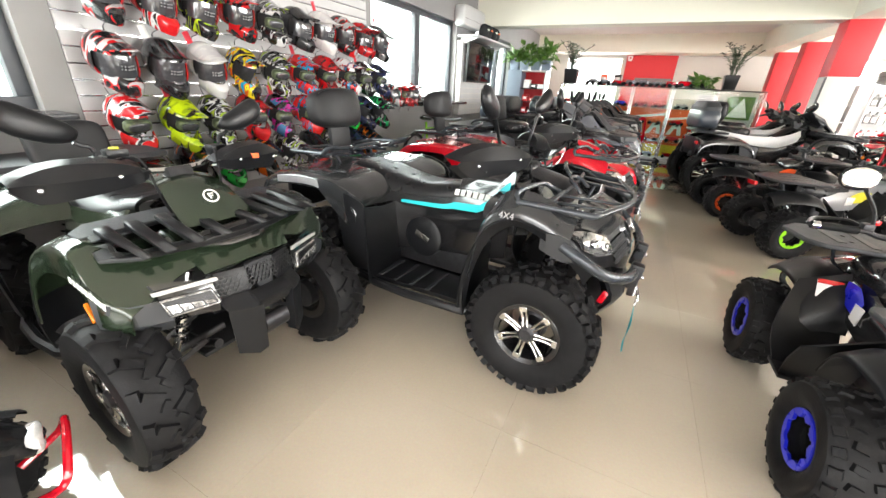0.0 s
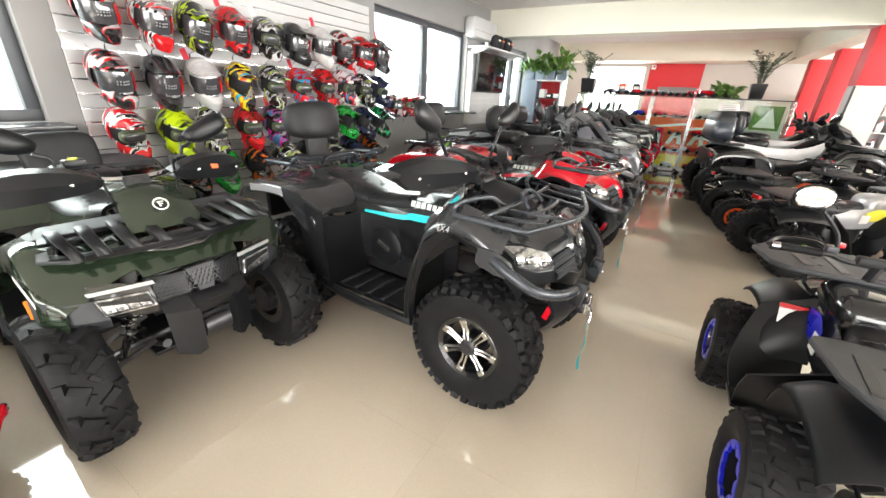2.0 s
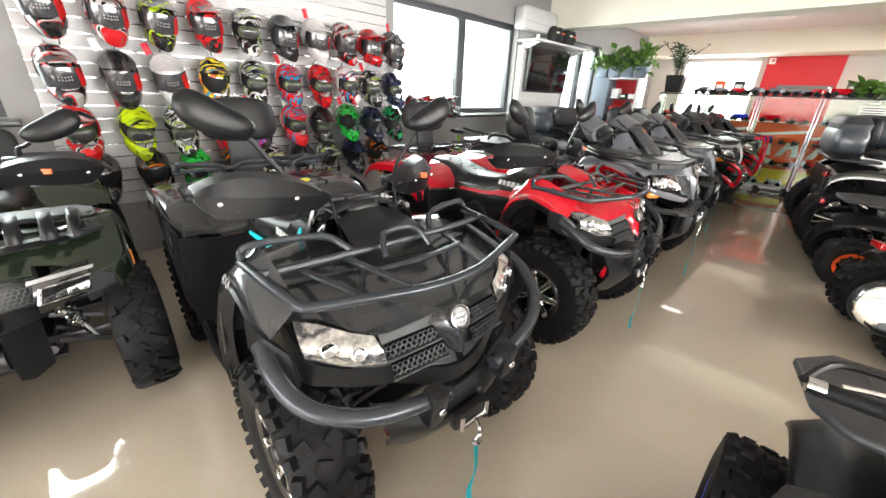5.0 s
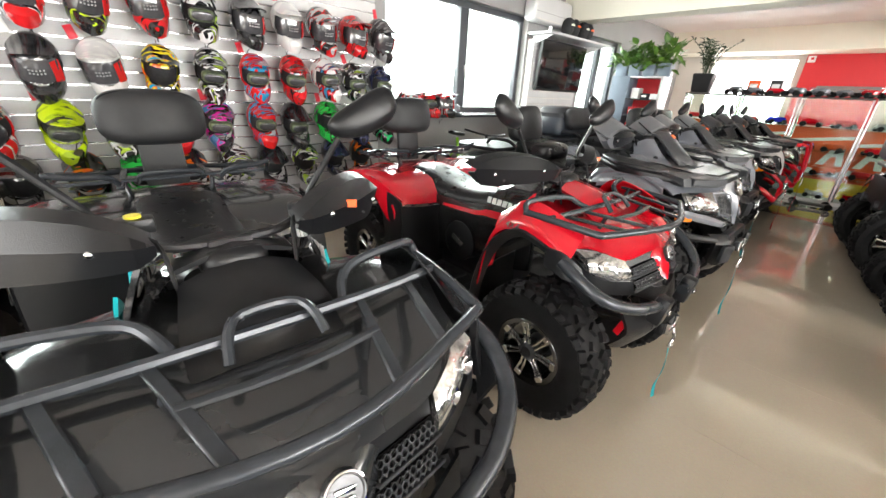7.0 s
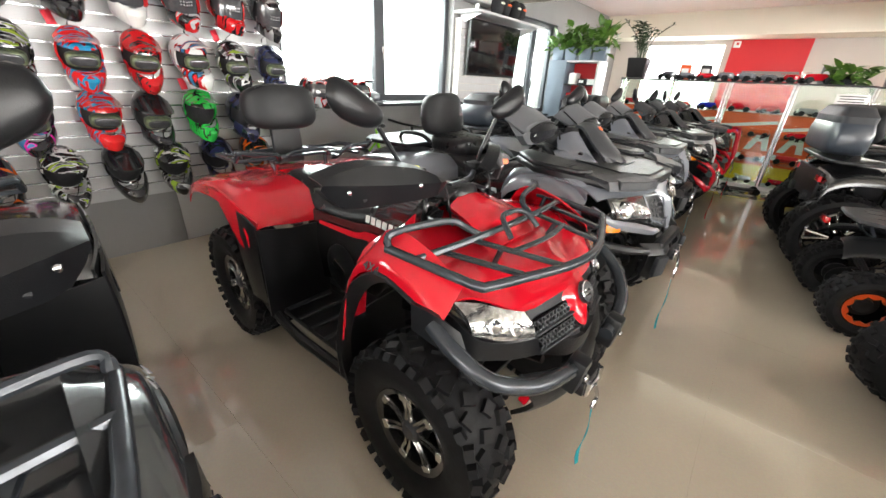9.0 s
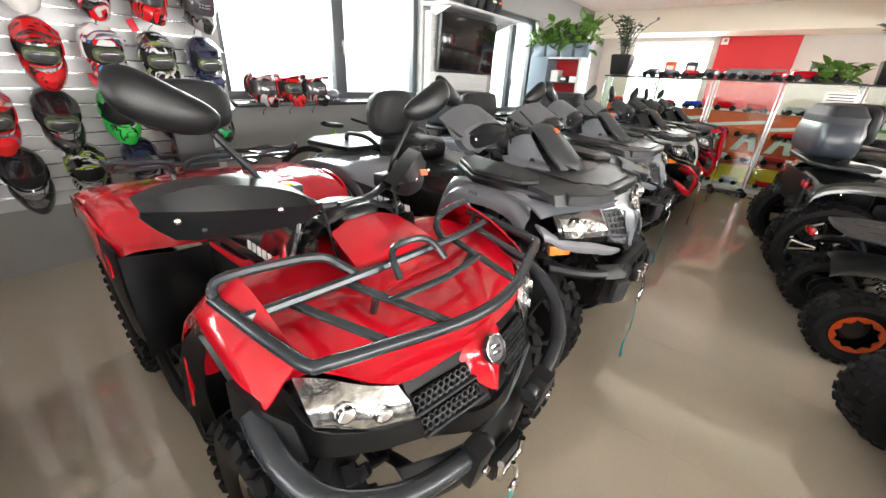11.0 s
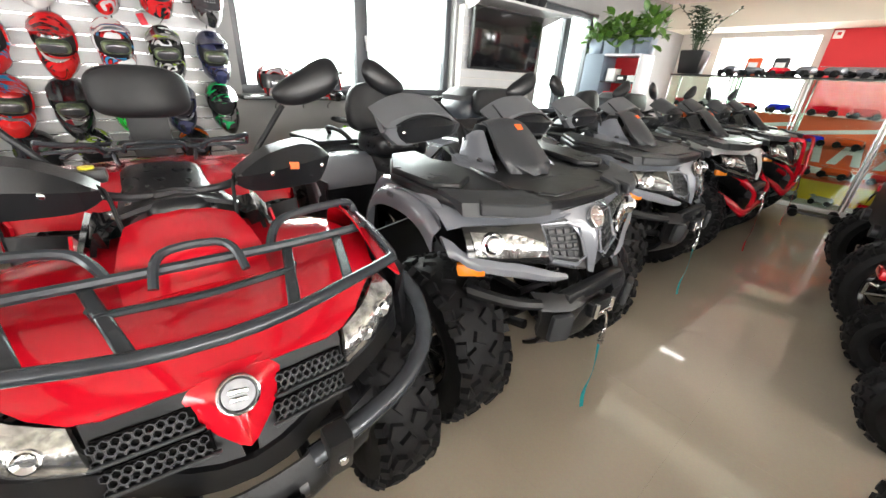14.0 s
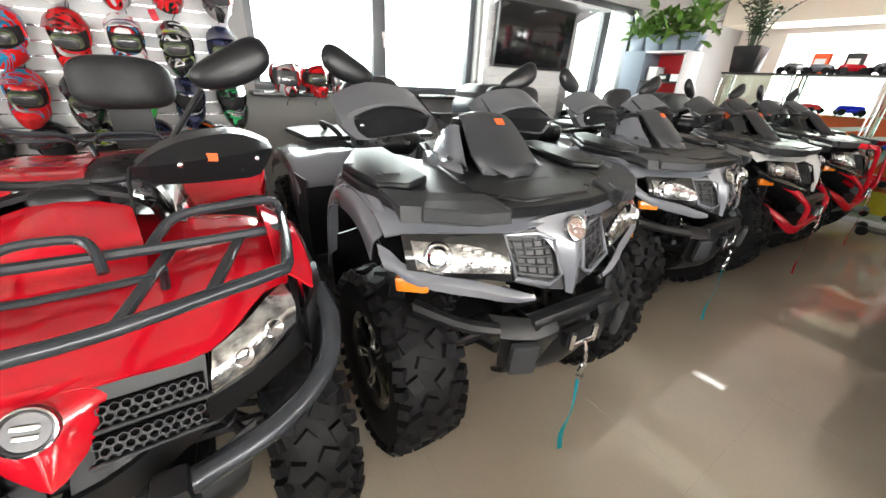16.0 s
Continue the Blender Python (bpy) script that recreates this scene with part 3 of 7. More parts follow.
# ---- shared vehicle parts ----


def spring(c, length, r, turns, lean, parent, material="dark_steel"):
    pts = [(r * math.cos(a), r * math.sin(a), length * a / (2 * math.pi * turns)) for a in np.linspace(0, 2 * math.pi * turns, turns * 10)]
    bm = tube(pts, 0.006, 6, 1)
    tube([(0, 0, -0.10), (0, 0, length + 0.04)], r * 0.5, 8, 1, bm=bm)
    part("shock_absorber", bm, material, parent, m=pose(*c, *lean))


def mirror_arm(atv, base, s, rise=0.17, out=0.17, swing=0.0, tilt=26):
    """A rear-view mirror whose head leans up and out along its stalk."""
    b = Vector(base)
    h = b + Vector((0.0, s * out, rise))
    low = h - Vector((0, s * 0.085, 0.06))
    st = part("mirror_stalk", tube([b, b + Vector((0.0, s * 0.01, 0.06)), b.lerp(low, 0.6) + Vector((0.0, 0, 0.02)), low], 0.0085, 7, 4), "plastic", atv)

    def shape(x, y, z):
        return (x * (1 if x > 0 else 0.35), y, z * (1 + 0.18 * y / 0.115 * s) + 0.012 * (y / 0.115) ** 2)
    hd = part("mirror", blob((0, 0, 0), (0.034, 0.114, 0.050), 0.78, 20, 10, warp=shape), "plastic", st, m=pose(*h, s * tilt, -6, swing))
    part("mirror_face", blob((-0.013, 0, 0), (0.003, 0.099, 0.041), 0.78, 20, 8, warp=lambda x, y, z: (x, *shape(x, y, z)[1:])), "mirror", hd)


def plate_guard(bar, s, a, b, z, tall, face, edge, sticker):
    """A flat angular hand guard from its outer end a to its inner end b, both (x, y), with a raised face plate."""
    prof = [(0.0, 0.12, -0.06, 0), (0.14, 0.34, -0.46, 0.012), (0.36, 0.52, -0.42, 0.03), (0.70, 0.46, -0.30, 0.034), (0.90, 0.26, -0.20, 0.024), (1.0, 0.06, -0.05, 0.0)]

    def rows(grow, out):
        r = []
        for t, hi, lo, o in prof:
            t2 = 0.5 + (t - 0.5) * grow
            x, y = a[0] + (b[0] - a[0]) * t2 + o + out, a[1] + (b[1] - a[1]) * t2
            h, l = z + tall * hi * grow, z + tall * lo * grow
            m_ = z + tall * (0.08 + 0.06 * t)
            r.append([(x - 0.075 * (grow > 0.95), s * y, h + 0.010), (x - 0.012, s * y, h), (x + 0.012, s * y, m_), (x - 0.004, s * y, l), (x - 0.045 * (grow > 0.95), s * y, l - 0.006)])
        return r
    hg = part("hand_guard", skin(rows(1.0, 0.0), 1, 2, 0.008), edge, bar, smooth=20)
    if face:
        part("face_plate", skin(rows(0.78, 0.012), 1, 2, 0.006), face, hg, smooth=20)
    for t, dz in ((0.16, -0.05), (0.72, 0.08)):
        part("screw", blob((a[0] + (b[0] - a[0]) * t + 0.042, s * (a[1] + (b[1] - a[1]) * t), z + tall * dz), (0.006, 0.009, 0.009), 1, 8, 6), "chrome", hg)
    if sticker:
        part("sticker", rbox((a[0] + (b[0] - a[0]) * 0.52 + 0.046, s * (a[1] + (b[1] - a[1]) * 0.52), z + tall * 0.14), (0.006, 0.045, 0.022), 0.001, (0, -8, -s * 28), seg=1), "sticker_orange", hg, "orange sticker")
    return hg


def handlebar(atv, c, half=0.40, rise=0.05, guards=True, guard="plastic", big=1.0, sticker=True, stem="dark_steel", mirrors=True, mz=0.18, my=0.155):
    x, y, z = c
    bar = part("handlebar", tube([(x - 0.10, -half, z + rise - 0.02), (x - 0.07, -half * 0.6, z + rise), (x, -0.10, z), (x, 0.10, z), (x - 0.07, half * 0.6, z + rise), (x - 0.10, half, z + rise - 0.02)], 0.012, 8, 5), stem, atv)
    part("stem", rbox((x + 0.03, 0, z - 0.07), (0.06, 0.10, 0.16), 0.012, (0, -18, 0)), "dark_steel", bar)
    for s in (-1, 1):
        part("grip", tube([(x - 0.075, s * half * 0.66, z + rise - 0.002), (x - 0.102, s * (half + 0.01), z + rise - 0.022)], 0.0185, 10, 1), "rubber", bar)
        part("switch_box", rbox((x - 0.055, s * half * 0.52, z + rise + 0.005), (0.06, 0.07, 0.05), 0.012), "plastic", bar)
        part("lever", tube([(x - 0.0, s * half * 0.5, z + rise + 0.01), (x - 0.03, s * half * 0.78, z + rise), (x - 0.05, s * half * 1.0, z + rise - 0.03)], 0.006, 6, 3), "dark_steel", bar)
        part("cable", tube([(x - 0.04, s * half * 0.5, z + rise), (x + 0.06, s * half * 0.35, z + rise + 0.02), (x + 0.10, s * 0.12, z - 0.10), (x + 0.08, s * 0.06, z - 0.25)], 0.005, 6, 5), "rubber", bar)
        if guards:
            xx, g = x + 0.045, big
            rows = [[(xx - 0.08, s * 0.155, z + 0.02), (xx - 0.0, s * 0.15, z + 0.0), (xx + 0.01, s * 0.155, z - 0.03 * g), (xx - 0.02, s * 0.16, z - 0.05 * g)],
                    [(xx - 0.10, s * 0.27, z + rise + 0.055 * g), (xx + 0.02, s * 0.26, z + rise + 0.025 * g), (xx + 0.045, s * 0.26, z + rise - 0.035 * g), (xx - 0.01, s * 0.27, z + rise - 0.075 * g)],
                    [(xx - 0.12, s * 0.40, z + rise + 0.055 * g), (xx - 0.0, s * 0.41, z + rise + 0.025 * g), (xx + 0.02, s * 0.41, z + rise - 0.03 * g), (xx - 0.03, s * 0.40, z + rise - 0.075 * g)],
                    [(xx - 0.17, s * 0.515, z + rise + 0.03 * g), (xx - 0.10, s * 0.53, z + rise + 0.015 * g), (xx - 0.09, s * 0.53, z + rise - 0.02 * g), (xx - 0.12, s * 0.52, z + rise - 0.05 * g)]]
            hg = part("hand_guard", skin(rows, 2, 3, 0.008), guard, bar, smooth=24)
            for yy in (0.22, 0.385):
                part("screw", blob((xx + 0.036 - (0.018 if yy > 0.3 else 0), s * yy, z + rise - 0.005), (0.006, 0.009, 0.009), 1, 8, 6), "chrome", hg)
            if sticker and s > 0:
                part("sticker", rbox((xx + 0.034, s * 0.32, z + rise + 0.012 * g), (0.006, 0.045, 0.02), 0.001, (0, -25, -4)), "sticker_orange", hg, "orange sticker")
        if mirrors:
            mirror_arm(atv, (x - 0.05, s * half * 0.55, z + rise), s, mz, my, -s * 8)
    part("reservoir", rbox((x - 0.045, -half * 0.42, z + rise + 0.035), (0.05, 0.075, 0.035), 0.01), "plastic", bar)
    part("cap", lathe([(0, -0.003), (0.016, -0.003), (0.016, 0.003), (0, 0.003)], 16), "yellow", bar, m=pose(x - 0.045, -half * 0.42, z + rise + 0.055, 90))
    return bar


def backrest(atv, x, z, w=0.22, h=0.125, post=0.18):
    p = part("backrest_post", rbox((x, 0, z - h - 0.06), (0.035, post, 0.28), 0.01, (0, -6, 0)), "foam", atv)
    part("backrest", blob((x + 0.02, 0, z), (0.075, w, h), 0.62, 28, 14, rot=(0, -8, 0), warp=lambda a, b, c: (a - 0.06 * (b / w) ** 2 * (a > -1), b, c)), "foam", atv, "padded black backrest cushion")
    part("piping", tube([(x + 0.045 - 0.05 * (math.cos(t)) ** 2, w * 0.93 * math.copysign(abs(math.cos(t)) ** 0.62, math.cos(t)), z + h * 0.93 * math.copysign(abs(math.sin(t)) ** 0.62, math.sin(t))) for t in np.linspace(0, 2 * math.pi, 33)[:-1]], 0.004, 6, 1, True), "plastic", p)
    return p


def seat(atv, x0, x1, zf, zr, w=0.17, dip=0.03):
    n = 7
    rows = []
    for i in range(n):
        t = i / (n - 1)
        x = x1 + (x0 - x1) * t
        z = zf + (zr - zf) * t - dip * math.sin(math.pi * min(1, t * 1.25)) + (0.03 if i == n - 1 else 0)
        ww = w * (0.62 + 0.42 * min(1, t * 1.8))
        if i in (0, n - 1):
            ww *= 0.86
        dr = 0.02 if i in (0, n - 1) else 0
        rows.append([(x, -ww, z - 0.13), (x, -ww * 1.04, z - 0.06), (x, -ww * 0.72, z - 0.008 - dr), (x, 0, z - dr), (x, ww * 0.72, z - 0.008 - dr), (x, ww * 1.04, z - 0.06), (x, ww, z - 0.13)])
    return part("seat", skin(rows, 3, 3, 0.02), "vinyl", atv, "padded black vinyl seat", smooth=60)


def suspension(atv, xw, s, yw, zw, inner=0.16, spr="dark_steel", top=0.66, lean=22):
    for dx in (-0.13, 0.13):
        part("control_arm", tube([(xw + dx, s * inner, zw + 0.03), (xw + dx * 0.3, s * (yw - 0.12), zw - 0.05)], 0.014, 7, 1), "dark_steel", atv)
    part("control_arm", tube([(xw + 0.02, s * inner, zw + 0.14), (xw, s * (yw - 0.12), zw + 0.07)], 0.012, 7, 1), "dark_steel", atv)
    part("axle", tube([(xw, s * 0.05, zw + 0.02), (xw, s * (yw - 0.05), zw)], 0.018, 8, 1), "dark_steel", atv)
    spring((xw + 0.02, s * (yw - 0.20), zw + 0.06), 0.26, 0.032, 7, (s * lean, 0, 0), atv, spr)


def winch(atv, x, z, strap="teal", drop=0.30):
    w = part("winch", lathe([(0, -0.09), (0.035, -0.09), (0.035, -0.07), (0.022, -0.065), (0.022, 0.065), (0.035, 0.07), (0.035, 0.09), (0, 0.09)], 16), "dark_steel", atv, m=pose(x - 0.05, 0, z))
    f = part("fairlead", rbox((x + 0.01, 0, z), (0.03, 0.15, 0.055), 0.006), "plastic", atv)
    for yy in (-0.055, 0.055):
        part("roller", tube([(x + 0.03, yy, z - 0.028), (x + 0.03, yy, z + 0.028)], 0.010, 10, 1), "chrome", f)
    part("roller", tube([(x + 0.03, -0.05, z - 0.02), (x + 0.03, 0.05, z - 0.02)], 0.009, 10, 1), "chrome", f)
    hook = part("hook", tube([(x + 0.04, 0, z - 0.01), (x + 0.055, 0.004, z - 0.06), (x + 0.05, -0.012, z - 0.10), (x + 0.052, 0.014, z - 0.115), (x + 0.055, 0.008, z - 0.075)], 0.007, 8, 4), "chrome", w)
    hook.parent = atv
    part("strap", skin([[(x + 0.05, -0.011, z - 0.11), (x + 0.05, 0.011, z - 0.11)], [(x + 0.06, -0.006, z - 0.11 - drop * 0.4), (x + 0.052, 0.016, z - 0.11 - drop * 0.4)], [(x + 0.045, -0.02, z - 0.11 - drop * 0.75), (x + 0.05, 0.0, z - 0.11 - drop * 0.75)], [(x + 0.05, -0.012, z - 0.11 - drop), (x + 0.056, 0.008, z - 0.11 - drop)]], 1, 4, 0.002), strap, atv, "hanging pull strap")


def badge(atv, m, r=0.045, material="badge"):
    b = part("badge", lathe([(0, -0.006), (r * 0.78, -0.006), (r * 0.84, -0.010), (r, -0.008), (r, 0.006), (0, 0.006)], 28), material, atv, "round metal badge", m=m)
    part("rim_ring", lathe([(r * 0.92, -0.011), (r, -0.010), (r, 0.0), (r * 0.92, 0.0)], 28, closed=True), "chrome", b)
    part("emblem", rbox((0, -0.008, r * 0.18), (r * 0.9, 0.004, r * 0.22), 0.001, (0, 12, 0)), "chrome", b)
    part("emblem", rbox((-r * 0.05, -0.008, -r * 0.22), (r * 0.8, 0.004, r * 0.2), 0.001, (0, 12, 0)), "chrome", b)


def hexgrille(w, h, cell=0.016, t=0.008):
    """A pierced honeycomb sheet in x, z."""
    bm = bmesh.new()
    rows = int(h / (cell * 0.86)) + 1
    cols = int(w / cell) + 1
    for j in range(rows):
        for i in range(cols):
            cx, cz = -w / 2 + (i + 0.5 * (j % 2)) * cell, -h / 2 + j * cell * 0.86
            if abs(cx) > w / 2 or abs(cz) > h / 2:
                continue
            o = [(cx + cell * 0.56 * math.cos(a), cz + cell * 0.56 * math.sin(a)) for a in (math.pi / 6 + k * math.pi / 3 for k in range(6))]
            q = [(cx + cell * 0.44 * math.cos(a), cz + cell * 0.44 * math.sin(a)) for a in (math.pi / 6 + k * math.pi / 3 for k in range(6))]
            ov, qv = [bm.verts.new((a, 0, b)) for a, b in o], [bm.verts.new((a, 0.0, b)) for a, b in q]
            qd = [bm.verts.new((a, t, b)) for a, b in q]
            for k in range(6):
                bm.faces.new((ov[k], ov[(k + 1) % 6], qv[(k + 1) % 6], qv[k]))
                bm.faces.new((qv[k], qv[(k + 1) % 6], qd[(k + 1) % 6], qd[k]))
    return bm


def arch_fender(atv, name, pts, inner, outer, lip, material, s, thick=0.006, bow=0.02):
    """A fender: pts (x, z_inner, z_outer) from one end to the other."""
    rows = []
    for x, zi, zo in pts:
        rows.append([(x, s * inner, zi), (x, s * (inner * 0.55 + outer * 0.45), zi * 0.5 + zo * 0.5 + bow), (x, s * (outer - 0.03), zo + 0.006), (x, s * outer, zo - 0.02), (x, s * (outer + 0.008), zo - lip)])
    return part(name, skin(rows, 3, 3, thick), material, atv, smooth=45)


def ease(v, a, b):
    t = min(1.0, max(0.0, (v - a) / (b - a)))
    return t * t * (3 - 2 * t)


def reshape(atv, f, keep=()):
    """Bend the bodywork of a vehicle by f(x, y, z), wheels and the parts in keep apart."""
    for o in atv.children_recursive:
        if o in keep:
            continue
        if o.parent != atv and not o.parent.matrix_basis == Matrix.Identity(4):
            continue
        if o.data.users > 1 or o.name.split(".")[0] == "wheel":
            continue
        if o.matrix_basis == Matrix.Identity(4):
            for v in o.data.vertices:
                v.co = Vector(f(*v.co))
        else:
            o.location = f(*o.location)

# ---- utility quad bikes ----


def chassis(atv, wb, yo, R, wf, wr, rim, tread, style, accent="steel", spr="dark_steel", steer=0.0, floor_z=0.33, boards=True, full=True):
    hx = wb / 2
    for s in (-1, 1):
        add_wheel(atv, hx, s * (yo - wf / 2), s, R, wf, rim, tread, style, accent, steer)
        add_wheel(atv, -hx, s * (yo - wr / 2), s, R, wr, rim, tread, style, accent)
        suspension(atv, hx, s, yo - wf / 2, R, spr=spr)
        suspension(atv, -hx, s, yo - wr / 2, R, spr=spr)
        part("frame_rail", tube([(hx + 0.22, s * 0.14, R + 0.02), (hx - 0.15, s * 0.15, R - 0.03), (-hx + 0.1, s * 0.15, R - 0.03), (-hx - 0.2, s * 0.14, R + 0.12)], 0.02, 8, 4), "dark_steel", atv)
        if boards:
            b = part("footboard", rbox((0.0, s * (yo - 0.20), floor_z), (wb * 0.52, 0.30, 0.03), 0.01), "plastic", atv, "ribbed black footboard")
            for i in range(5):
                part("rib", rbox((-0.22 + i * 0.11, s * (yo - 0.20), floor_z + 0.019), (0.025, 0.24, 0.012), 0.003, seg=1), "plastic_grey", b)
            part("nerf_bar", tube([(wb * 0.29, s * (yo - 0.06), floor_z + 0.10), (wb * 0.25, s * (yo - 0.03), floor_z), (-wb * 0.25, s * (yo - 0.03), floor_z), (-wb * 0.29, s * (yo - 0.06), floor_z + 0.10)], 0.022, 8, 4, flat=1.2), "plastic", atv)
    part("engine", rbox((-0.05, 0, 0.48), (0.62, 0.30, 0.30), 0.04), "dark_steel", atv)
    part("skid_plate", rbox((0.0, 0, R - 0.07), (wb + 0.1, 0.34, 0.02), 0.006), "plastic", atv)
    if full:
        part("gearbox_cover", lathe([(0, -0.235), (0.10, -0.235), (0.125, -0.225), (0.13, -0.15), (0.0, -0.15)], 28), "plastic", atv, m=pose(-0.06, 0, 0.56))
        part("cover_plate", rbox((-0.06, -0.238, 0.57), (0.10, 0.008, 0.035), 0.004, (0, 25, 0)), "steel", atv)


def tube_rack(atv, x0, x1, w, z, loops=True, front=True):
    d = 1 if x1 > x0 else -1
    r = part("rack", tube([(x0, -w, z + 0.01), (x0 + 0.65 * (x1 - x0), -w * 0.96, z), (x1 - d * 0.06, -w * 0.72, z - 0.01), (x1, -w * 0.40, z - 0.012), (x1, w * 0.40, z - 0.012), (x1 - d * 0.06, w * 0.72, z - 0.01), (x0 + 0.65 * (x1 - x0), w * 0.96, z), (x0, w, z + 0.01)], 0.0135, 8, 1), "tube_black", atv, "black powder coated tube rack")
    for s in (-1, 1):
        part("rack_end", tube([(x0, s * w, z + 0.01), (x0 - d * 0.05, s * w * 0.98, z + 0.055), (x0 - d * 0.07, s * w * 0.86, z + 0.065), (x0 - d * 0.06, s * w * 0.55, z + 0.06), (x0 - d * 0.02, s * w * 0.46, z + 0.02)], 0.0125, 8, 4), "tube_black", r)
        part("rack_bar", rbox(((x0 + x1) / 2, s * w * 0.42, z - 0.004), (abs(x1 - x0) * 0.98, 0.028, 0.014), 0.003, (0, 0, -s * d * 4), seg=1), "tube_black", r)
        part("rack_bar", rbox((x0 + (x1 - x0) * 0.36, s * w * 0.76, z - 0.003), (abs(x1 - x0) * 0.72, 0.024, 0.013), 0.003, (0, 0, -s * d * 9), seg=1), "tube_black", r)
        part("rack_post", tube([(x0 + (x1 - x0) * 0.3, s * w * 0.42, z - 0.01), (x0 + (x1 - x0) * 0.2, s * w * 0.36, z - 0.11)], 0.011, 7, 1), "tube_black", r)
    part("rack_bar", rbox((x0 + (x1 - x0) * 0.06, 0, z + 0.004), (0.026, w * 1.96, 0.016), 0.003, seg=1), "tube_black", r)
    part("rack_bar", rbox((x0 + (x1 - x0) * 0.52, 0, z - 0.008), (0.028, w * 0.86, 0.014), 0.003, seg=1), "tube_black", r)
    if loops:
        part("grab_loop", tube([(x0 + d * 0.03, -w * 0.30, z + 0.01), (x0 - d * 0.0, -w * 0.22, z + 0.05), (x0 - d * 0.01, w * 0.22, z + 0.05), (x0 + d * 0.03, w * 0.30, z + 0.01)], 0.0115, 8, 4), "tube_black", r)
    return r


def front_rack(atv):
    """Tube rack over the front cover: bowed outer tube, two cross bars, four flat bars and raised corner hoops."""
    outer = [(0.57, 0.462, 0.955), (0.70, 0.450, 0.952), (0.875, 0.425, 0.942), (0.905, 0.395, 0.940), (0.945, 0.28, 0.939), (0.995, 0.13, 0.938), (1.012, 0.0, 0.938)]
    r = part("rack", tube([(x, -y, z) for x, y, z in outer] + [(x, y, z) for x, y, z in outer[-2::-1]], 0.0145, 10, 2), "tube_black", atv, "black powder coated tube rack")
    part("rack_bar", tube([(0.685, -0.45, 0.955), (0.705, -0.2, 0.957), (0.71, 0.2, 0.957), (0.685, 0.45, 0.955)], 0.013, 8, 3), "tube_black", r)
    part("rack_bar", tube([(0.835, -0.18, 0.947), (0.855, 0, 0.948), (0.835, 0.18, 0.947)], 0.012, 8, 3, flat=0.6), "tube_black", r)
    for s in (-1, 1):
        for (x0, y0), (x1, y1) in (((0.70, 0.205), (0.985, 0.135)), ((0.695, 0.345), (0.935, 0.275))):
            d = math.degrees(math.atan2(s * (y1 - y0), x1 - x0))
            part("rack_bar", rbox(((x0 + x1) / 2, s * (y0 + y1) / 2, 0.945), (math.hypot(x1 - x0, y1 - y0), 0.026, 0.012), 0.004, (0, 2, d), seg=1), "tube_black", r)
        part("corner_hoop", tube([(0.58, s * 0.462, 0.955), (0.565, s * 0.455, 0.985), (0.575, s * 0.42, 1.002), (0.60, s * 0.30, 1.004), (0.625, s * 0.22, 0.998), (0.655, s * 0.185, 0.975), (0.70, s * 0.165, 0.957)], 0.0125, 8, 3), "tube_black", r)
        part("rack_post", tube([(0.80, s * 0.19, 0.945), (0.77, s * 0.18, 0.87)], 0.010, 7, 1), "tube_black", r)
        part("rack_post", tube([(0.62, s * 0.44, 0.955), (0.60, s * 0.43, 0.88)], 0.010, 7, 1), "tube_black", r)
    part("grab_loop", tube([(0.775, -0.09, 0.945), (0.735, -0.078, 0.985), (0.705, -0.045, 1.0), (0.705, 0.045, 1.0), (0.735, 0.078, 0.985), (0.775, 0.09, 0.945)], 0.0105, 8, 3), "tube_black", r)
    return r


def bars_text(parent, m, widths, h=0.03, material="label_white"):
    """Illegible lettering: a row of plain slanted bars."""
    bm = bmesh.new()
    x = 0
    for w in widths:
        prism([(x, 0), (x + w, 0), (x + w + h * 0.25, h), (x + h * 0.25, h)], 0.0015, None, bm)
        x += w + h * 0.28
    return part("lettering", bm, material, parent, m=m, smooth=0)


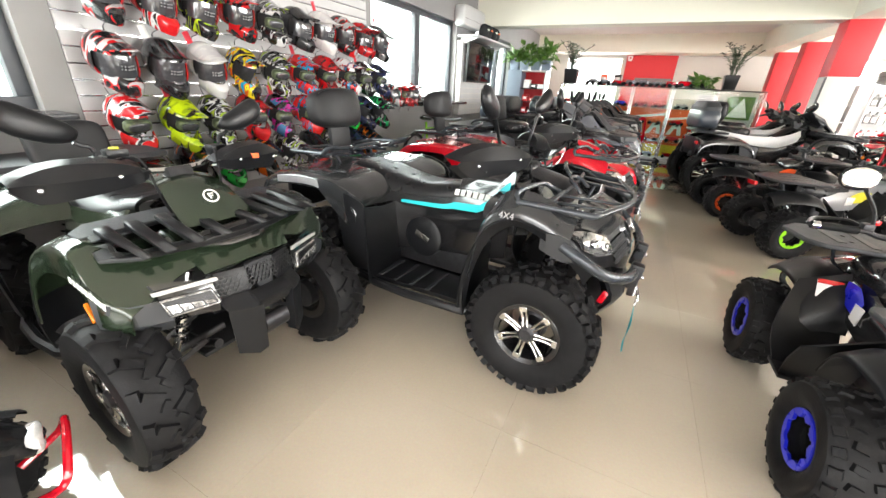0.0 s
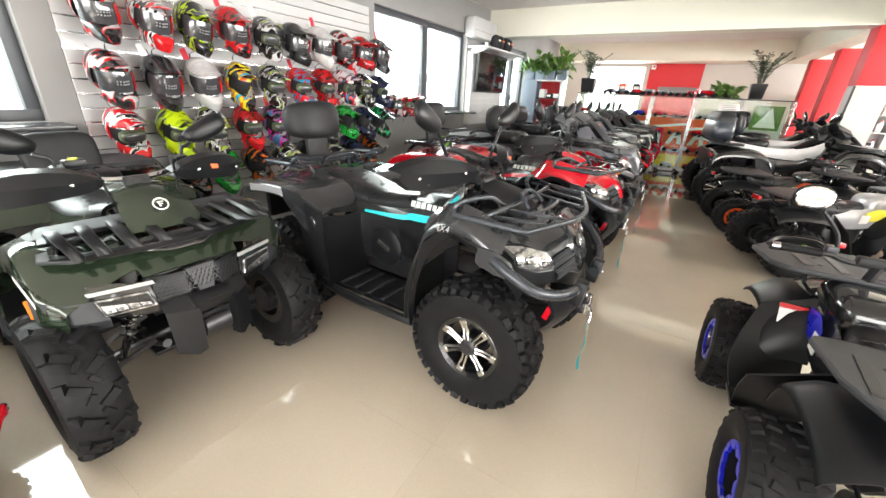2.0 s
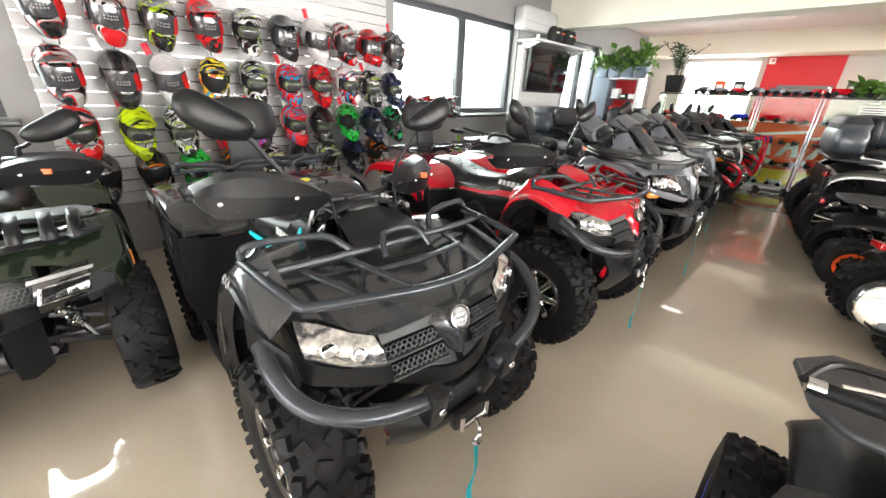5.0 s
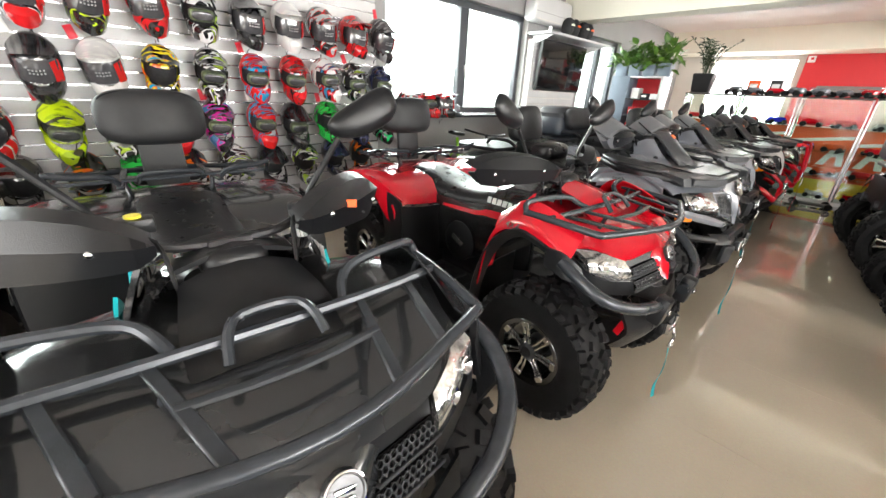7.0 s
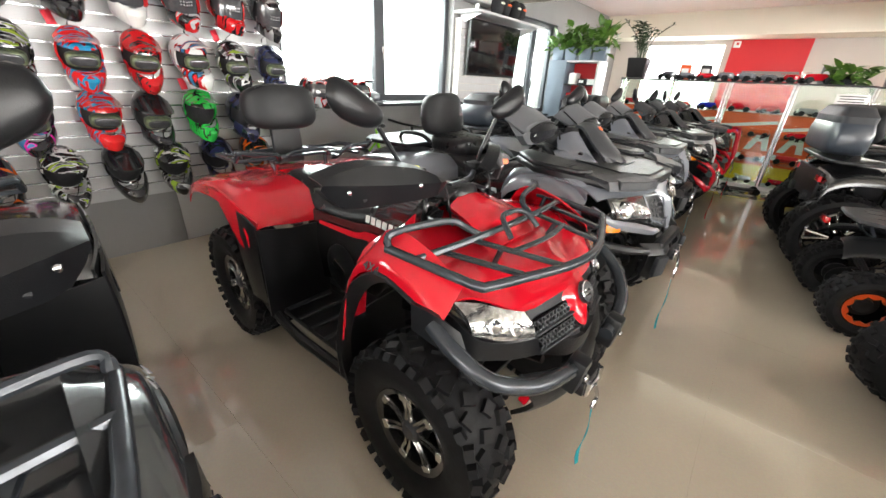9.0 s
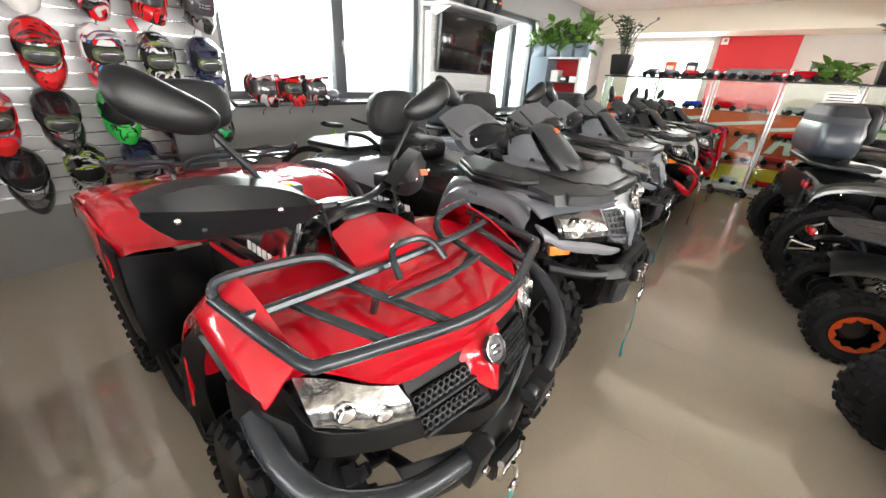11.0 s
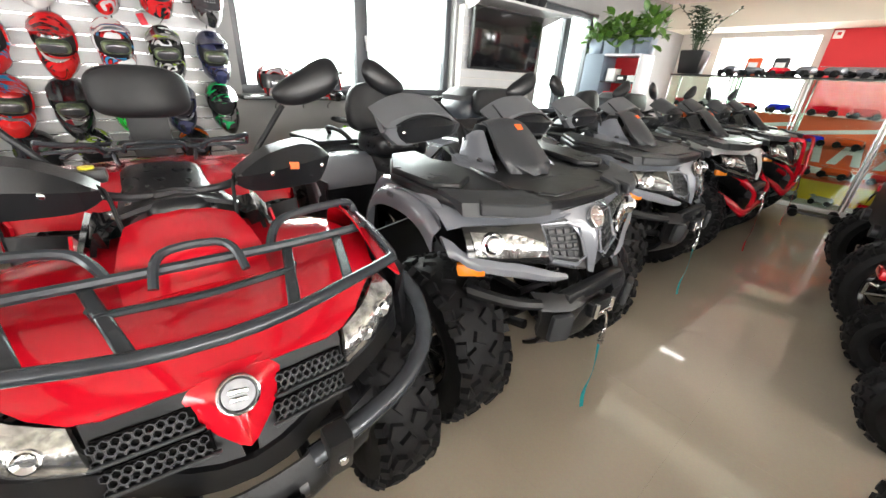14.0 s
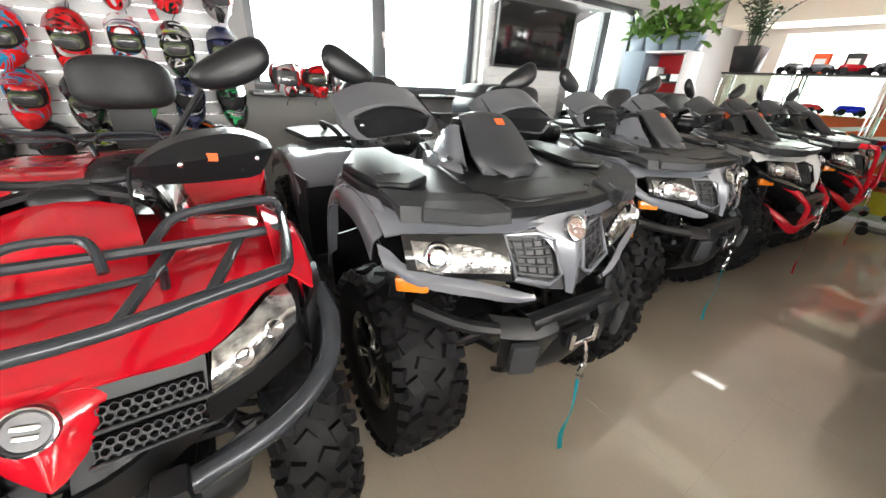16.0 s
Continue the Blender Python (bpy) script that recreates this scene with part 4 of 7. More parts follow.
def quad_a(m, body, accent, label, stripe=None, seat_bag=True):
    """Utility quad with tube racks and hexagon grille."""
    atv = thing("quad_bike", label, "quad bike", m, "quad bikes in the row along the windows")
    chassis(atv, 1.42, 0.525, 0.325, 0.21, 0.25, 0.16, "mud", "cast")
    dark = "plastic"
    for s in (-1, 1):
        arch_fender(atv, "front_fender", [(0.26, 0.60, 0.60), (0.30, 0.76, 0.74), (0.40, 0.87, 0.81), (0.58, 0.89, 0.835), (0.76, 0.875, 0.82), (0.90, 0.83, 0.765)], 0.45, 0.555, 0.055, body, s, bow=0.0)
        # black flare below the painted fender
        rows = [[(0.22, s * 0.545, 0.36), (0.24, s * 0.50, 0.34)], [(0.235, s * 0.562, 0.56), (0.27, s * 0.53, 0.56)], [(0.32, s * 0.568, 0.70), (0.36, s * 0.54, 0.67)], [(0.52, s * 0.572, 0.775), (0.54, s * 0.54, 0.74)], [(0.78, s * 0.572, 0.76), (0.76, s * 0.54, 0.72)], [(0.96, s * 0.565, 0.70), (0.93, s * 0.53, 0.65)], [(1.02, s * 0.53, 0.65), (0.98, s * 0.50, 0.60)]]
        part("wheel_flare", skin(rows, 2, 3, 0.012), dark, atv)
        part("inner_guard", skin([[(0.25, s * 0.20, 0.62), (0.25, s * 0.53, 0.60)], [(0.24, s * 0.20, 0.45), (0.235, s * 0.545, 0.45)], [(0.30, s * 0.20, 0.33), (0.24, s * 0.53, 0.31)]], 2, 3, 0.01), dark, atv)
        # rear fender and lower black skirt
        arch_fender(atv, "rear_fender", [(-0.30, 0.74, 0.72), (-0.34, 0.82, 0.79), (-0.46, 0.89, 0.845), (-0.68, 0.91, 0.86), (-0.88, 0.90, 0.845), (-1.03, 0.88, 0.80), (-1.09, 0.86, 0.74)], 0.16, 0.555, 0.06, body, s)
        part("rear_side", skin([[(-0.26, s * 0.535, 0.76), (-0.25, s * 0.54, 0.60), (-0.25, s * 0.53, 0.40)], [(-0.34, s * 0.56, 0.80), (-0.34, s * 0.565, 0.62), (-0.33, s * 0.55, 0.40)], [(-0.48, s * 0.565, 0.82), (-0.43, s * 0.57, 0.66), (-0.39, s * 0.555, 0.40)]], 3, 3, 0.01), dark, atv)
        part("rear_guard", skin([[(-0.28, s * 0.18, 0.74), (-0.27, s * 0.53, 0.74)], [(-0.26, s * 0.18, 0.52), (-0.25, s * 0.53, 0.52)], [(-0.27, s * 0.18, 0.33), (-0.25, s * 0.53, 0.33)]], 2, 3, 0.01), dark, atv)
        part("fender_strip", skin([[(-0.36, s * 0.562, 0.79), (-0.36, s * 0.562, 0.75)], [(-0.62, s * 0.566, 0.852), (-0.62, s * 0.566, 0.812)], [(-0.92, s * 0.566, 0.83), (-0.92, s * 0.566, 0.79)]], 1, 4, 0.005), stripe or body, atv)
        # side panels under the seat
        part("side_panel", skin([[(0.34, s * 0.19, 0.93), (0.36, s * 0.24, 0.78), (0.34, s * 0.22, 0.55)], [(0.10, s * 0.19, 0.83), (0.10, s * 0.225, 0.70), (0.08, s * 0.215, 0.50)], [(-0.16, s * 0.19, 0.80), (-0.16, s * 0.22, 0.68), (-0.16, s * 0.21, 0.46)], [(-0.34, s * 0.20, 0.80), (-0.34, s * 0.24, 0.64), (-0.33, s * 0.22, 0.42)]], 3, 3, 0.012), "gloss_black", atv)
        part("accent_panel", skin([[(0.33, s * 0.236, 0.875), (0.33, s * 0.245, 0.83)], [(0.16, s * 0.222, 0.825), (0.15, s * 0.232, 0.785)], [(0.06, s * 0.222, 0.79), (0.05, s * 0.232, 0.765)], [(-0.22, s * 0.226, 0.77), (-0.22, s * 0.232, 0.755)]], 1, 4, 0.008), accent, atv, "coloured accent stripe")
        part("tank_side", skin([[(0.48, s * 0.10, 0.98), (0.48, s * 0.165, 0.93), (0.46, s * 0.20, 0.84)], [(0.30, s * 0.10, 0.985), (0.30, s * 0.175, 0.93), (0.29, s * 0.205, 0.84)], [(0.12, s * 0.09, 0.935), (0.13, s * 0.15, 0.89), (0.13, s * 0.19, 0.82)]], 3, 3, 0.012), "gloss_black", atv)
        bars_text(atv, pose(0.13, -0.212, 0.855, 90, 0, 0) if s < 0 else pose(0.40, 0.212, 0.865, 90, 0, 180), [0.026, 0.026, 0.028, 0.028, 0.026, 0.026], 0.034)
        words("4X4", 0.042, pose(0.47, s * 0.568, 0.785, 66, 0, 0) if s < 0 else pose(0.47, s * 0.568, 0.785, 66, 0, 180), "silver" if body != "red" else "black", atv)
    part("lower_bumper", skin([[(1.06, -0.30, 0.60), (1.09, -0.26, 0.50), (1.0, -0.22, 0.36)], [(1.10, -0.1, 0.56), (1.13, -0.1, 0.47), (1.04, -0.1, 0.33)], [(1.10, 0.1, 0.56), (1.13, 0.1, 0.47), (1.04, 0.1, 0.33)], [(1.06, 0.30, 0.60), (1.09, 0.26, 0.50), (1.0, 0.22, 0.36)]], 3, 3, 0.015), dark, atv)
    winch(atv, 1.15, 0.49)
    part("tow_tab", rbox((1.05, -0.24, 0.50), (0.03, 0.012, 0.07), 0.004, (0, 20, 0)), "red", atv)
    part("tank_cover", skin([[(0.50, -0.13, 0.97), (0.50, 0, 1.0), (0.50, 0.13, 0.97)], [(0.32, -0.13, 0.975), (0.32, 0, 1.0), (0.32, 0.13, 0.975)], [(0.12, -0.11, 0.92), (0.12, 0, 0.945), (0.12, 0.11, 0.92)]], 3, 3, 0.012), "plastic", atv)
    part("steering_cowl", skin([[(0.78, -0.15, 0.865), (0.79, 0, 0.875), (0.78, 0.15, 0.865)], [(0.68, -0.15, 0.905), (0.68, 0, 0.935), (0.68, 0.15, 0.905)], [(0.52, -0.125, 0.945), (0.50, 0, 0.975), (0.52, 0.125, 0.945)]], 3, 3, 0.012), body if body == "red" else "plastic", atv)
    part("dashboard", blob((0.46, 0, 0.955), (0.06, 0.075, 0.032), 0.6, 18, 10, rot=(0, -25, 0)), "plastic", atv)
    seat(atv, -0.66, 0.16, 0.905, 0.92, 0.175, 0.05)
    part("rear_deck", skin([[(-0.58, -0.20, 0.89), (-0.58, 0, 0.90), (-0.58, 0.20, 0.89)], [(-0.85, -0.20, 0.905), (-0.85, 0, 0.91), (-0.85, 0.20, 0.905)], [(-1.08, -0.20, 0.87), (-1.08, 0, 0.88), (-1.08, 0.20, 0.87)]], 3, 3, 0.01), body, atv)
    part("tail_panel", rbox((-1.06, 0, 0.70), (0.05, 0.72, 0.26), 0.03), dark, atv)
    tube_rack(atv, -0.66, -1.10, 0.42, 0.97)
    backrest(atv, -0.92, 1.235)

    def bend(x, y, z):
        k, h = ease(x, 0.5, 1.0), ease(z, 0.52, 0.70)
        if z > 0.9 and x > 0.4:
            return x - 0.03 * k, y, z + 0.06 - 0.06 * ease(x, 0.62, 1.03)
        side = ease(abs(y), 0.3, 0.5)
        y *= 1 - (0.11 if x > 0 else 0.04) * side * ease(abs(x), 0.1, 0.4)
        if x > 0.15:
            z += h * (0.11 - 0.03 * k) * ease(x, 0.15, 0.35) * (1 if abs(y) > 0.17 else 0.4)
            x += 0.13 * (1 - ease(x, 0.28, 0.7)) * (abs(y) > 0.17) - k * (0.08 * h + 0.06 * (1 - h))
        elif x < -0.2:
            z += 0.035 * side * h
        return x, y, z
    reshape(atv, bend)
    front_rack(atv)
    bar = handlebar(atv, (0.43, 0, 1.055), 0.40, 0.02, False, mz=0.262, my=0.195)
    for s in (-1, 1):
        plate_guard(bar, s, (0.290, 0.50), (0.515, 0.145), 1.085, 0.145, None, "plastic", s > 0)
        part("bumper_bar", tube([(0.80, s * 0.50, 0.815), (0.89, s * 0.505, 0.775), (0.985, s * 0.465, 0.715), (1.055, s * 0.36, 0.675), (1.085, s * 0.24, 0.652), (1.095, s * 0.10, 0.625)], 0.025, 10, 4), "tube_black", atv)
        part("bumper_bracket", rbox((1.095, s * 0.155, 0.615), (0.06, 0.06, 0.13), 0.014, (0, 10, 0)), dark, atv)
        part("bolt", blob((1.132, s * 0.155, 0.615), (0.008, 0.012, 0.012), 0.8, 8, 6), "chrome", atv)
        part("corner_block", skin([[(0.73, s * 0.515, 0.86), (0.74, s * 0.52, 0.78)], [(0.82, s * 0.50, 0.85), (0.85, s * 0.50, 0.75)], [(0.865, s * 0.455, 0.80), (0.90, s * 0.45, 0.72)]], 2, 3, 0.02), dark, atv)
    before = set(atv.children_recursive)
    # front of the body: cover, nose, lamps, grille and black mask
    half = [(0.47, [(0.42, 0.85), (0.60, 0.94), (0.76, 0.928), (0.862, 0.888)]), (0.40, [(0.40, 0.90), (0.60, 0.953), (0.78, 0.94), (0.905, 0.892)]), (0.25, [(0.40, 0.925), (0.60, 0.95), (0.82, 0.935), (1.005, 0.83)]), (0.12, [(0.40, 0.945), (0.60, 0.945), (0.84, 0.93), (1.018, 0.845)]), (0.0, [(0.40, 0.955), (0.60, 0.945), (0.84, 0.93), (1.02, 0.858)])]
    rows = [[(x, -y, z) for x, z in pts] for y, pts in half] + [[(x, y, z) for x, z in pts] for y, pts in half[-2::-1]]
    part("front_cover", skin(rows, 4, 3, 0.008), body, atv)
    part("nose", skin([[(0.985, -0.105, 0.852), (1.002, -0.06, 0.862), (1.006, 0, 0.868), (1.002, 0.06, 0.862), (0.985, 0.105, 0.852)], [(1.022, -0.088, 0.824), (1.040, -0.05, 0.832), (1.050, 0, 0.836), (1.040, 0.05, 0.832), (1.022, 0.088, 0.824)], [(1.048, -0.065, 0.772), (1.064, -0.035, 0.774), (1.076, 0, 0.774), (1.064, 0.035, 0.774), (1.048, 0.065, 0.772)], [(1.078, -0.016, 0.700), (1.083, -0.008, 0.698), (1.088, 0, 0.696), (1.083, 0.008, 0.698), (1.078, 0.016, 0.700)]], 3, 3, 0.008), body, atv)
    badge(atv, pose(1.060, 0, 0.83, -28, 0, 90), 0.038)
    for s in (-1, 1):
        hl = part("headlamp", skin([[(0.868, s * 0.458, 0.892), (0.935, s * 0.472, 0.852), (0.95, s * 0.465, 0.802)], [(0.958, s * 0.36, 0.866), (1.0, s * 0.36, 0.815), (1.0, s * 0.355, 0.762)], [(1.008, s * 0.25, 0.829), (1.043, s * 0.24, 0.785), (1.047, s * 0.235, 0.745)]], 3, 3, 0.02), "lamp", atv, "clear wedge shaped headlamp")
        for yy, zz, xx in ((0.405, 0.828, 0.986), (0.31, 0.80, 1.020)):
            part("reflector_cup", lathe([(0.0, 0.008), (0.010, 0.003), (0.019, -0.003), (0.022, -0.002), (0.022, 0.01), (0, 0.012)], 18), "chrome", hl, m=pose(xx, s * yy, zz, -22, 0, 90 + s * 18))
        part("mask", skin([[(0.74, s * 0.492, 0.895), (0.75, s * 0.502, 0.80)], [(0.865, s * 0.490, 0.872), (0.905, s * 0.492, 0.745)], [(0.955, s * 0.468, 0.80), (0.968, s * 0.462, 0.712)], [(1.004, s * 0.36, 0.760), (1.012, s * 0.35, 0.68)], [(1.051, s * 0.235, 0.744), (1.057, s * 0.22, 0.66)], [(1.083, s * 0.10, 0.682), (1.082, s * 0.10, 0.615)], [(1.091, 0, 0.66), (1.087, 0, 0.60)]], 2, 3, 0.014), "plastic", atv)
        part("grille_back", skin([[(1.003, s * 0.238, 0.832), (1.048, s * 0.228, 0.738)], [(1.013, s * 0.12, 0.845), (1.073, s * 0.11, 0.675)], [(1.018, s * 0.03, 0.85), (1.083, s * 0.012, 0.652)]], 2, 2, 0.01), "plastic", atv)
        for zz, yy, ww, xx in ((0.792, 0.152, 0.15, 1.046), (0.736, 0.142, 0.16, 1.068)):
            gm = pose(xx, s * yy, zz, -24, s * 7, 90 + s * 11)
            g = part("grille", hexgrille(ww, 0.038, 0.017), "plastic_grey", atv, m=gm)
            part("grille_shade", rbox((0, 0.010, 0), (ww + 0.01, 0.006, 0.044), 0.001), "shade_black", g)
            part("grille_lip", rbox((0, 0.002, -0.024), (ww + 0.03, 0.016, 0.008), 0.003, seg=1), "plastic_grey", g)
        # rear quarter panel
        part("rear_quarter", skin([[(-0.285, s * 0.50, 0.80), (-0.28, s * 0.515, 0.64)], [(-0.36, s * 0.535, 0.855), (-0.35, s * 0.545, 0.66)], [(-0.47, s * 0.545, 0.89), (-0.43, s * 0.552, 0.72)], [(-0.58, s * 0.545, 0.90), (-0.56, s * 0.55, 0.83)]], 2, 3, 0.01), body, atv)

    def tuck(x, y, z):
        b = ease(x, 0.55, 0.85)
        dip = 0.036 * ease(x, 0.45, 0.6) * (1 - ease(x, 0.80, 0.95))
        z -= 0.02 * ease(x, 0.75, 0.9) * ease(z, 0.68, 0.76) + dip
        return x - (0.036 + 0.030 * ease(abs(y), 0.05, 0.25)) * b, y * (1 - 0.09 * ease(abs(y), 0.25, 0.45) * b), z
    reshape(atv, tuck, before)
    return atv


def slot_plate(outline, thick, m):
    return prism(outline, thick, m, bev=0.006)


def quad_b(m, body, label, top_case=False, guard="plastic_grey", bumper="plastic", deep=False, white_nose=False, rim_style="cast", flash=False):
    """Large quad with moulded plastic racks and a tall steering pod."""
    atv = thing("quad_bike", label, "quad bike", m, "quad bikes in the row along the windows")
    chassis(atv, 1.50, 0.62, 0.355, 0.25, 0.28, 0.185 if rim_style == "cast" else 0.235, "mud" if rim_style == "cast" else "road", rim_style)
    dark = "plastic"
    for s in (-1, 1):
        arch_fender(atv, "front_fender", [(0.30, 0.62, 0.56), (0.34, 0.80, 0.74), (0.44, 0.91, 0.84), (0.62, 0.925, 0.865), (0.82, 0.90, 0.835), (0.93, 0.85, 0.775)], 0.555, 0.60, 0.075, body, s, bow=0.0)
        part("inner_guard", skin([[(0.29, s * 0.20, 0.66), (0.31, s * 0.585, 0.62)], [(0.28, s * 0.20, 0.48), (0.28, s * 0.585, 0.48)], [(0.34, s * 0.20, 0.33), (0.28, s * 0.57, 0.31)]], 2, 3, 0.012), dark, atv)
        part("arch_lining", skin([[(0.40, s * 0.24, 0.80), (0.40, s * 0.56, 0.76)], [(0.70, s * 0.24, 0.84), (0.70, s * 0.57, 0.80)], [(1.0, s * 0.24, 0.78), (1.0, s * 0.55, 0.68)]], 2, 3, 0.01), dark, atv)
        part("marker_lamp", rbox((1.07, s * 0.53, 0.675), (0.03, 0.10, 0.032), 0.010, (0, 0, s * 35)), "amber", atv, "amber side marker lamp")
        # bumper half: angular plastic block on a tube
        if bumper == "plastic":
            part("bumper_block", skin([[(1.10, s * 0.31, 0.60), (1.15, s * 0.30, 0.545), (1.13, s * 0.28, 0.44)], [(1.17, s * 0.20, 0.595), (1.205, s * 0.20, 0.54), (1.18, s * 0.19, 0.42)], [(1.185, s * 0.10, 0.585), (1.21, s * 0.10, 0.545), (1.195, s * 0.10, 0.50)]], 2, 2, 0.03), dark, atv, smooth=25)
            part("bumper_bar", tube([(1.0, s * 0.50, 0.60), (1.08, s * 0.42, 0.585), (1.14, s * 0.30, 0.57)], 0.02, 8, 3), dark, atv)
            part("bumper_face", rbox((1.205, s * 0.245, 0.495), (0.03, 0.09, 0.10), 0.015, (0, 6, s * 22)), "plastic_grey", atv)
        else:
            part("bumper_bar", tube([(0.98, s * 0.36, 0.52), (1.12, s * 0.36, 0.46), (1.19, s * 0.30, 0.42), (1.21, s * 0.14, 0.44), (1.22, 0.0, 0.46)], 0.021, 9, 4), bumper, atv, "red painted tubular bumper")
            part("bumper_bar", tube([(1.20, s * 0.20, 0.435), (1.21, s * 0.22, 0.54), (1.15, s * 0.26, 0.62), (1.05, s * 0.30, 0.66)], 0.018, 9, 4), bumper, atv)
            if deep:
                part("bumper_bar", tube([(1.21, s * 0.20, 0.50), (1.25, s * 0.24, 0.72), (1.20, s * 0.28, 0.90), (1.02, s * 0.33, 0.93)], 0.018, 9, 4), bumper, atv)
        arch_fender(atv, "rear_fender", [(-0.28, 0.74, 0.72), (-0.33, 0.84, 0.80), (-0.46, 0.90, 0.87), (-0.70, 0.92, 0.88), (-0.92, 0.91, 0.86), (-1.08, 0.88, 0.80), (-1.14, 0.84, 0.70)], 0.18, 0.60, 0.07, body, s)
        part("rear_side", skin([[(-0.24, s * 0.56, 0.80), (-0.23, s * 0.565, 0.60), (-0.24, s * 0.55, 0.38)], [(-0.34, s * 0.595, 0.82), (-0.34, s * 0.60, 0.62), (-0.33, s * 0.57, 0.38)], [(-0.50, s * 0.605, 0.83), (-0.45, s * 0.605, 0.66), (-0.40, s * 0.58, 0.38)]], 3, 3, 0.012), "plastic_grey", atv)
        part("rear_guard", skin([[(-0.26, s * 0.18, 0.76), (-0.25, s * 0.57, 0.76)], [(-0.25, s * 0.18, 0.52), (-0.24, s * 0.57, 0.52)], [(-0.26, s * 0.18, 0.33), (-0.24, s * 0.56, 0.33)]], 2, 3, 0.012), dark, atv)
        part("side_panel", skin([[(0.36, s * 0.20, 0.98), (0.40, s * 0.25, 0.80), (0.36, s * 0.23, 0.52)], [(0.10, s * 0.20, 0.87), (0.10, s * 0.24, 0.72), (0.08, s * 0.22, 0.48)], [(-0.34, s * 0.20, 0.82), (-0.34, s * 0.25, 0.66), (-0.33, s * 0.23, 0.42)]], 3, 3, 0.012), "gloss_black", atv)
        # pod side plates beside the steering column
        part("pod_side", skin([[(0.72, s * 0.20, 0.975), (0.66, s * 0.235, 0.96), (0.50, s * 0.25, 0.95)], [(0.58, s * 0.15, 1.06), (0.52, s * 0.18, 1.07), (0.40, s * 0.19, 1.03)], [(0.47, s * 0.115, 1.165), (0.42, s * 0.12, 1.16), (0.34, s * 0.12, 1.12)]], 3, 3, 0.012), body, atv)
        part("pod_bolt", lathe([(0, -0.004), (0.014, -0.004), (0.016, 0.004), (0, 0.004)], 14), "black", atv, m=pose(0.54, s * 0.19, 1.05, -35 * s, 0, 0))
        words("4X4", 0.03, pose(0.55, s * 0.606, 0.835, 75, 0, 0) if s < 0 else pose(0.55, s * 0.606, 0.835, 75, 0, 180), "black", atv)
        part("passenger_grip", tube([(-0.55, s * 0.26, 0.98), (-0.62, s * 0.30, 1.03), (-0.80, s * 0.31, 1.03), (-0.90, s * 0.26, 0.98)], 0.015, 8, 4), "rubber", atv)
    part("bumper_centre", rbox((1.17, 0, 0.575), (0.05, 0.40, 0.045), 0.012), dark, atv)
    part("lower_guard", skin([[(1.12, -0.28, 0.50), (1.13, -0.24, 0.42), (1.02, -0.20, 0.33)], [(1.16, 0, 0.48), (1.17, 0, 0.40), (1.05, 0, 0.31)], [(1.12, 0.28, 0.50), (1.13, 0.24, 0.42), (1.02, 0.20, 0.33)]], 3, 3, 0.015), dark, atv)
    winch(atv, 1.205, 0.505, "red" if bumper == "red" else "teal", 0.36)
    # front rack of moulded plastic: a plate with rails, slots and holes
    rk = part("rack", slot_plate([(0.44, -0.24), (0.36, -0.34), (0.355, -0.49), (0.53, -0.59), (0.66, -0.585), (0.90, -0.525), (1.0, -0.36), (1.045, -0.12), (1.045, 0.12), (1.0, 0.36), (0.90, 0.525), (0.66, 0.585), (0.53, 0.59), (0.355, 0.49), (0.36, 0.34), (0.44, 0.24)], 0.036, pose(0, 0, 0.945)), "plastic", atv, "moulded black plastic cargo rack")
    for s in (-1, 1):
        part("rack_rail", slot_plate([(0.36, s * 0.36), (0.37, s * 0.49), (0.53, s * 0.585), (0.76, s * 0.55), (0.80, s * 0.46), (0.74, s * 0.36)], 0.03, pose(0, 0, 0.972)), "plastic", rk)
        part("rack_rail", slot_plate([(0.94, s * 0.30), (0.90, s * 0.46), (0.96, s * 0.50), (1.05, s * 0.36), (1.07, s * 0.26)], 0.045, pose(0, 0, 0.955)), "plastic_grey", rk)
        part("rack_slot", rbox((0.585, s * 0.465, 0.9875), (0.24, 0.055, 0.004), 0.0015, (0, 0, s * 4), seg=1), "black", rk)
        part("rack_slot", rbox((0.50, s * 0.54, 0.9875), (0.12, 0.022, 0.004), 0.0015, (0, 0, s * 28), seg=1), "black", rk)
        part("rack_slot", rbox((0.86, s * 0.40, 0.964), (0.10, 0.05, 0.004), 0.0015, (0, 0, s * -12), seg=1), "black", rk)
        part("rack_block", skin([[(0.80, s * 0.56, 0.985), (0.915, s * 0.545, 0.972), (0.93, s * 0.55, 0.93)], [(0.88, s * 0.42, 0.985), (0.985, s * 0.40, 0.972), (1.005, s * 0.40, 0.925)], [(0.93, s * 0.26, 0.982), (1.03, s * 0.24, 0.970), (1.05, s * 0.24, 0.925)]], 1, 1, 0.02), "plastic_grey", rk, smooth=20)
        for xx, yy in ((0.42, 0.455), (0.70, 0.52), (0.80, 0.26), (0.95, 0.20), (0.56, 0.33)):
            part("rack_hole", lathe([(0, -0.002), (0.012, -0.002), (0.012, 0.002), (0, 0.002)], 12), "black", rk, m=pose(xx, s * yy, 0.988 if yy > 0.44 else (0.974 if yy < 0.3 else 0.961), 90))
    part("rack_lid", slot_plate([(0.60, -0.24), (0.88, -0.27), (1.0, -0.15), (1.0, 0.15), (0.88, 0.27), (0.60, 0.24)], 0.022, pose(0, 0, 0.962)), "plastic", rk)
    bars_text(rk, pose(0.84, -0.10, 0.974, 0, 0, 90), [0.03, 0.026, 0.034, 0.03, 0.026, 0.03], 0.028, "plastic_grey")
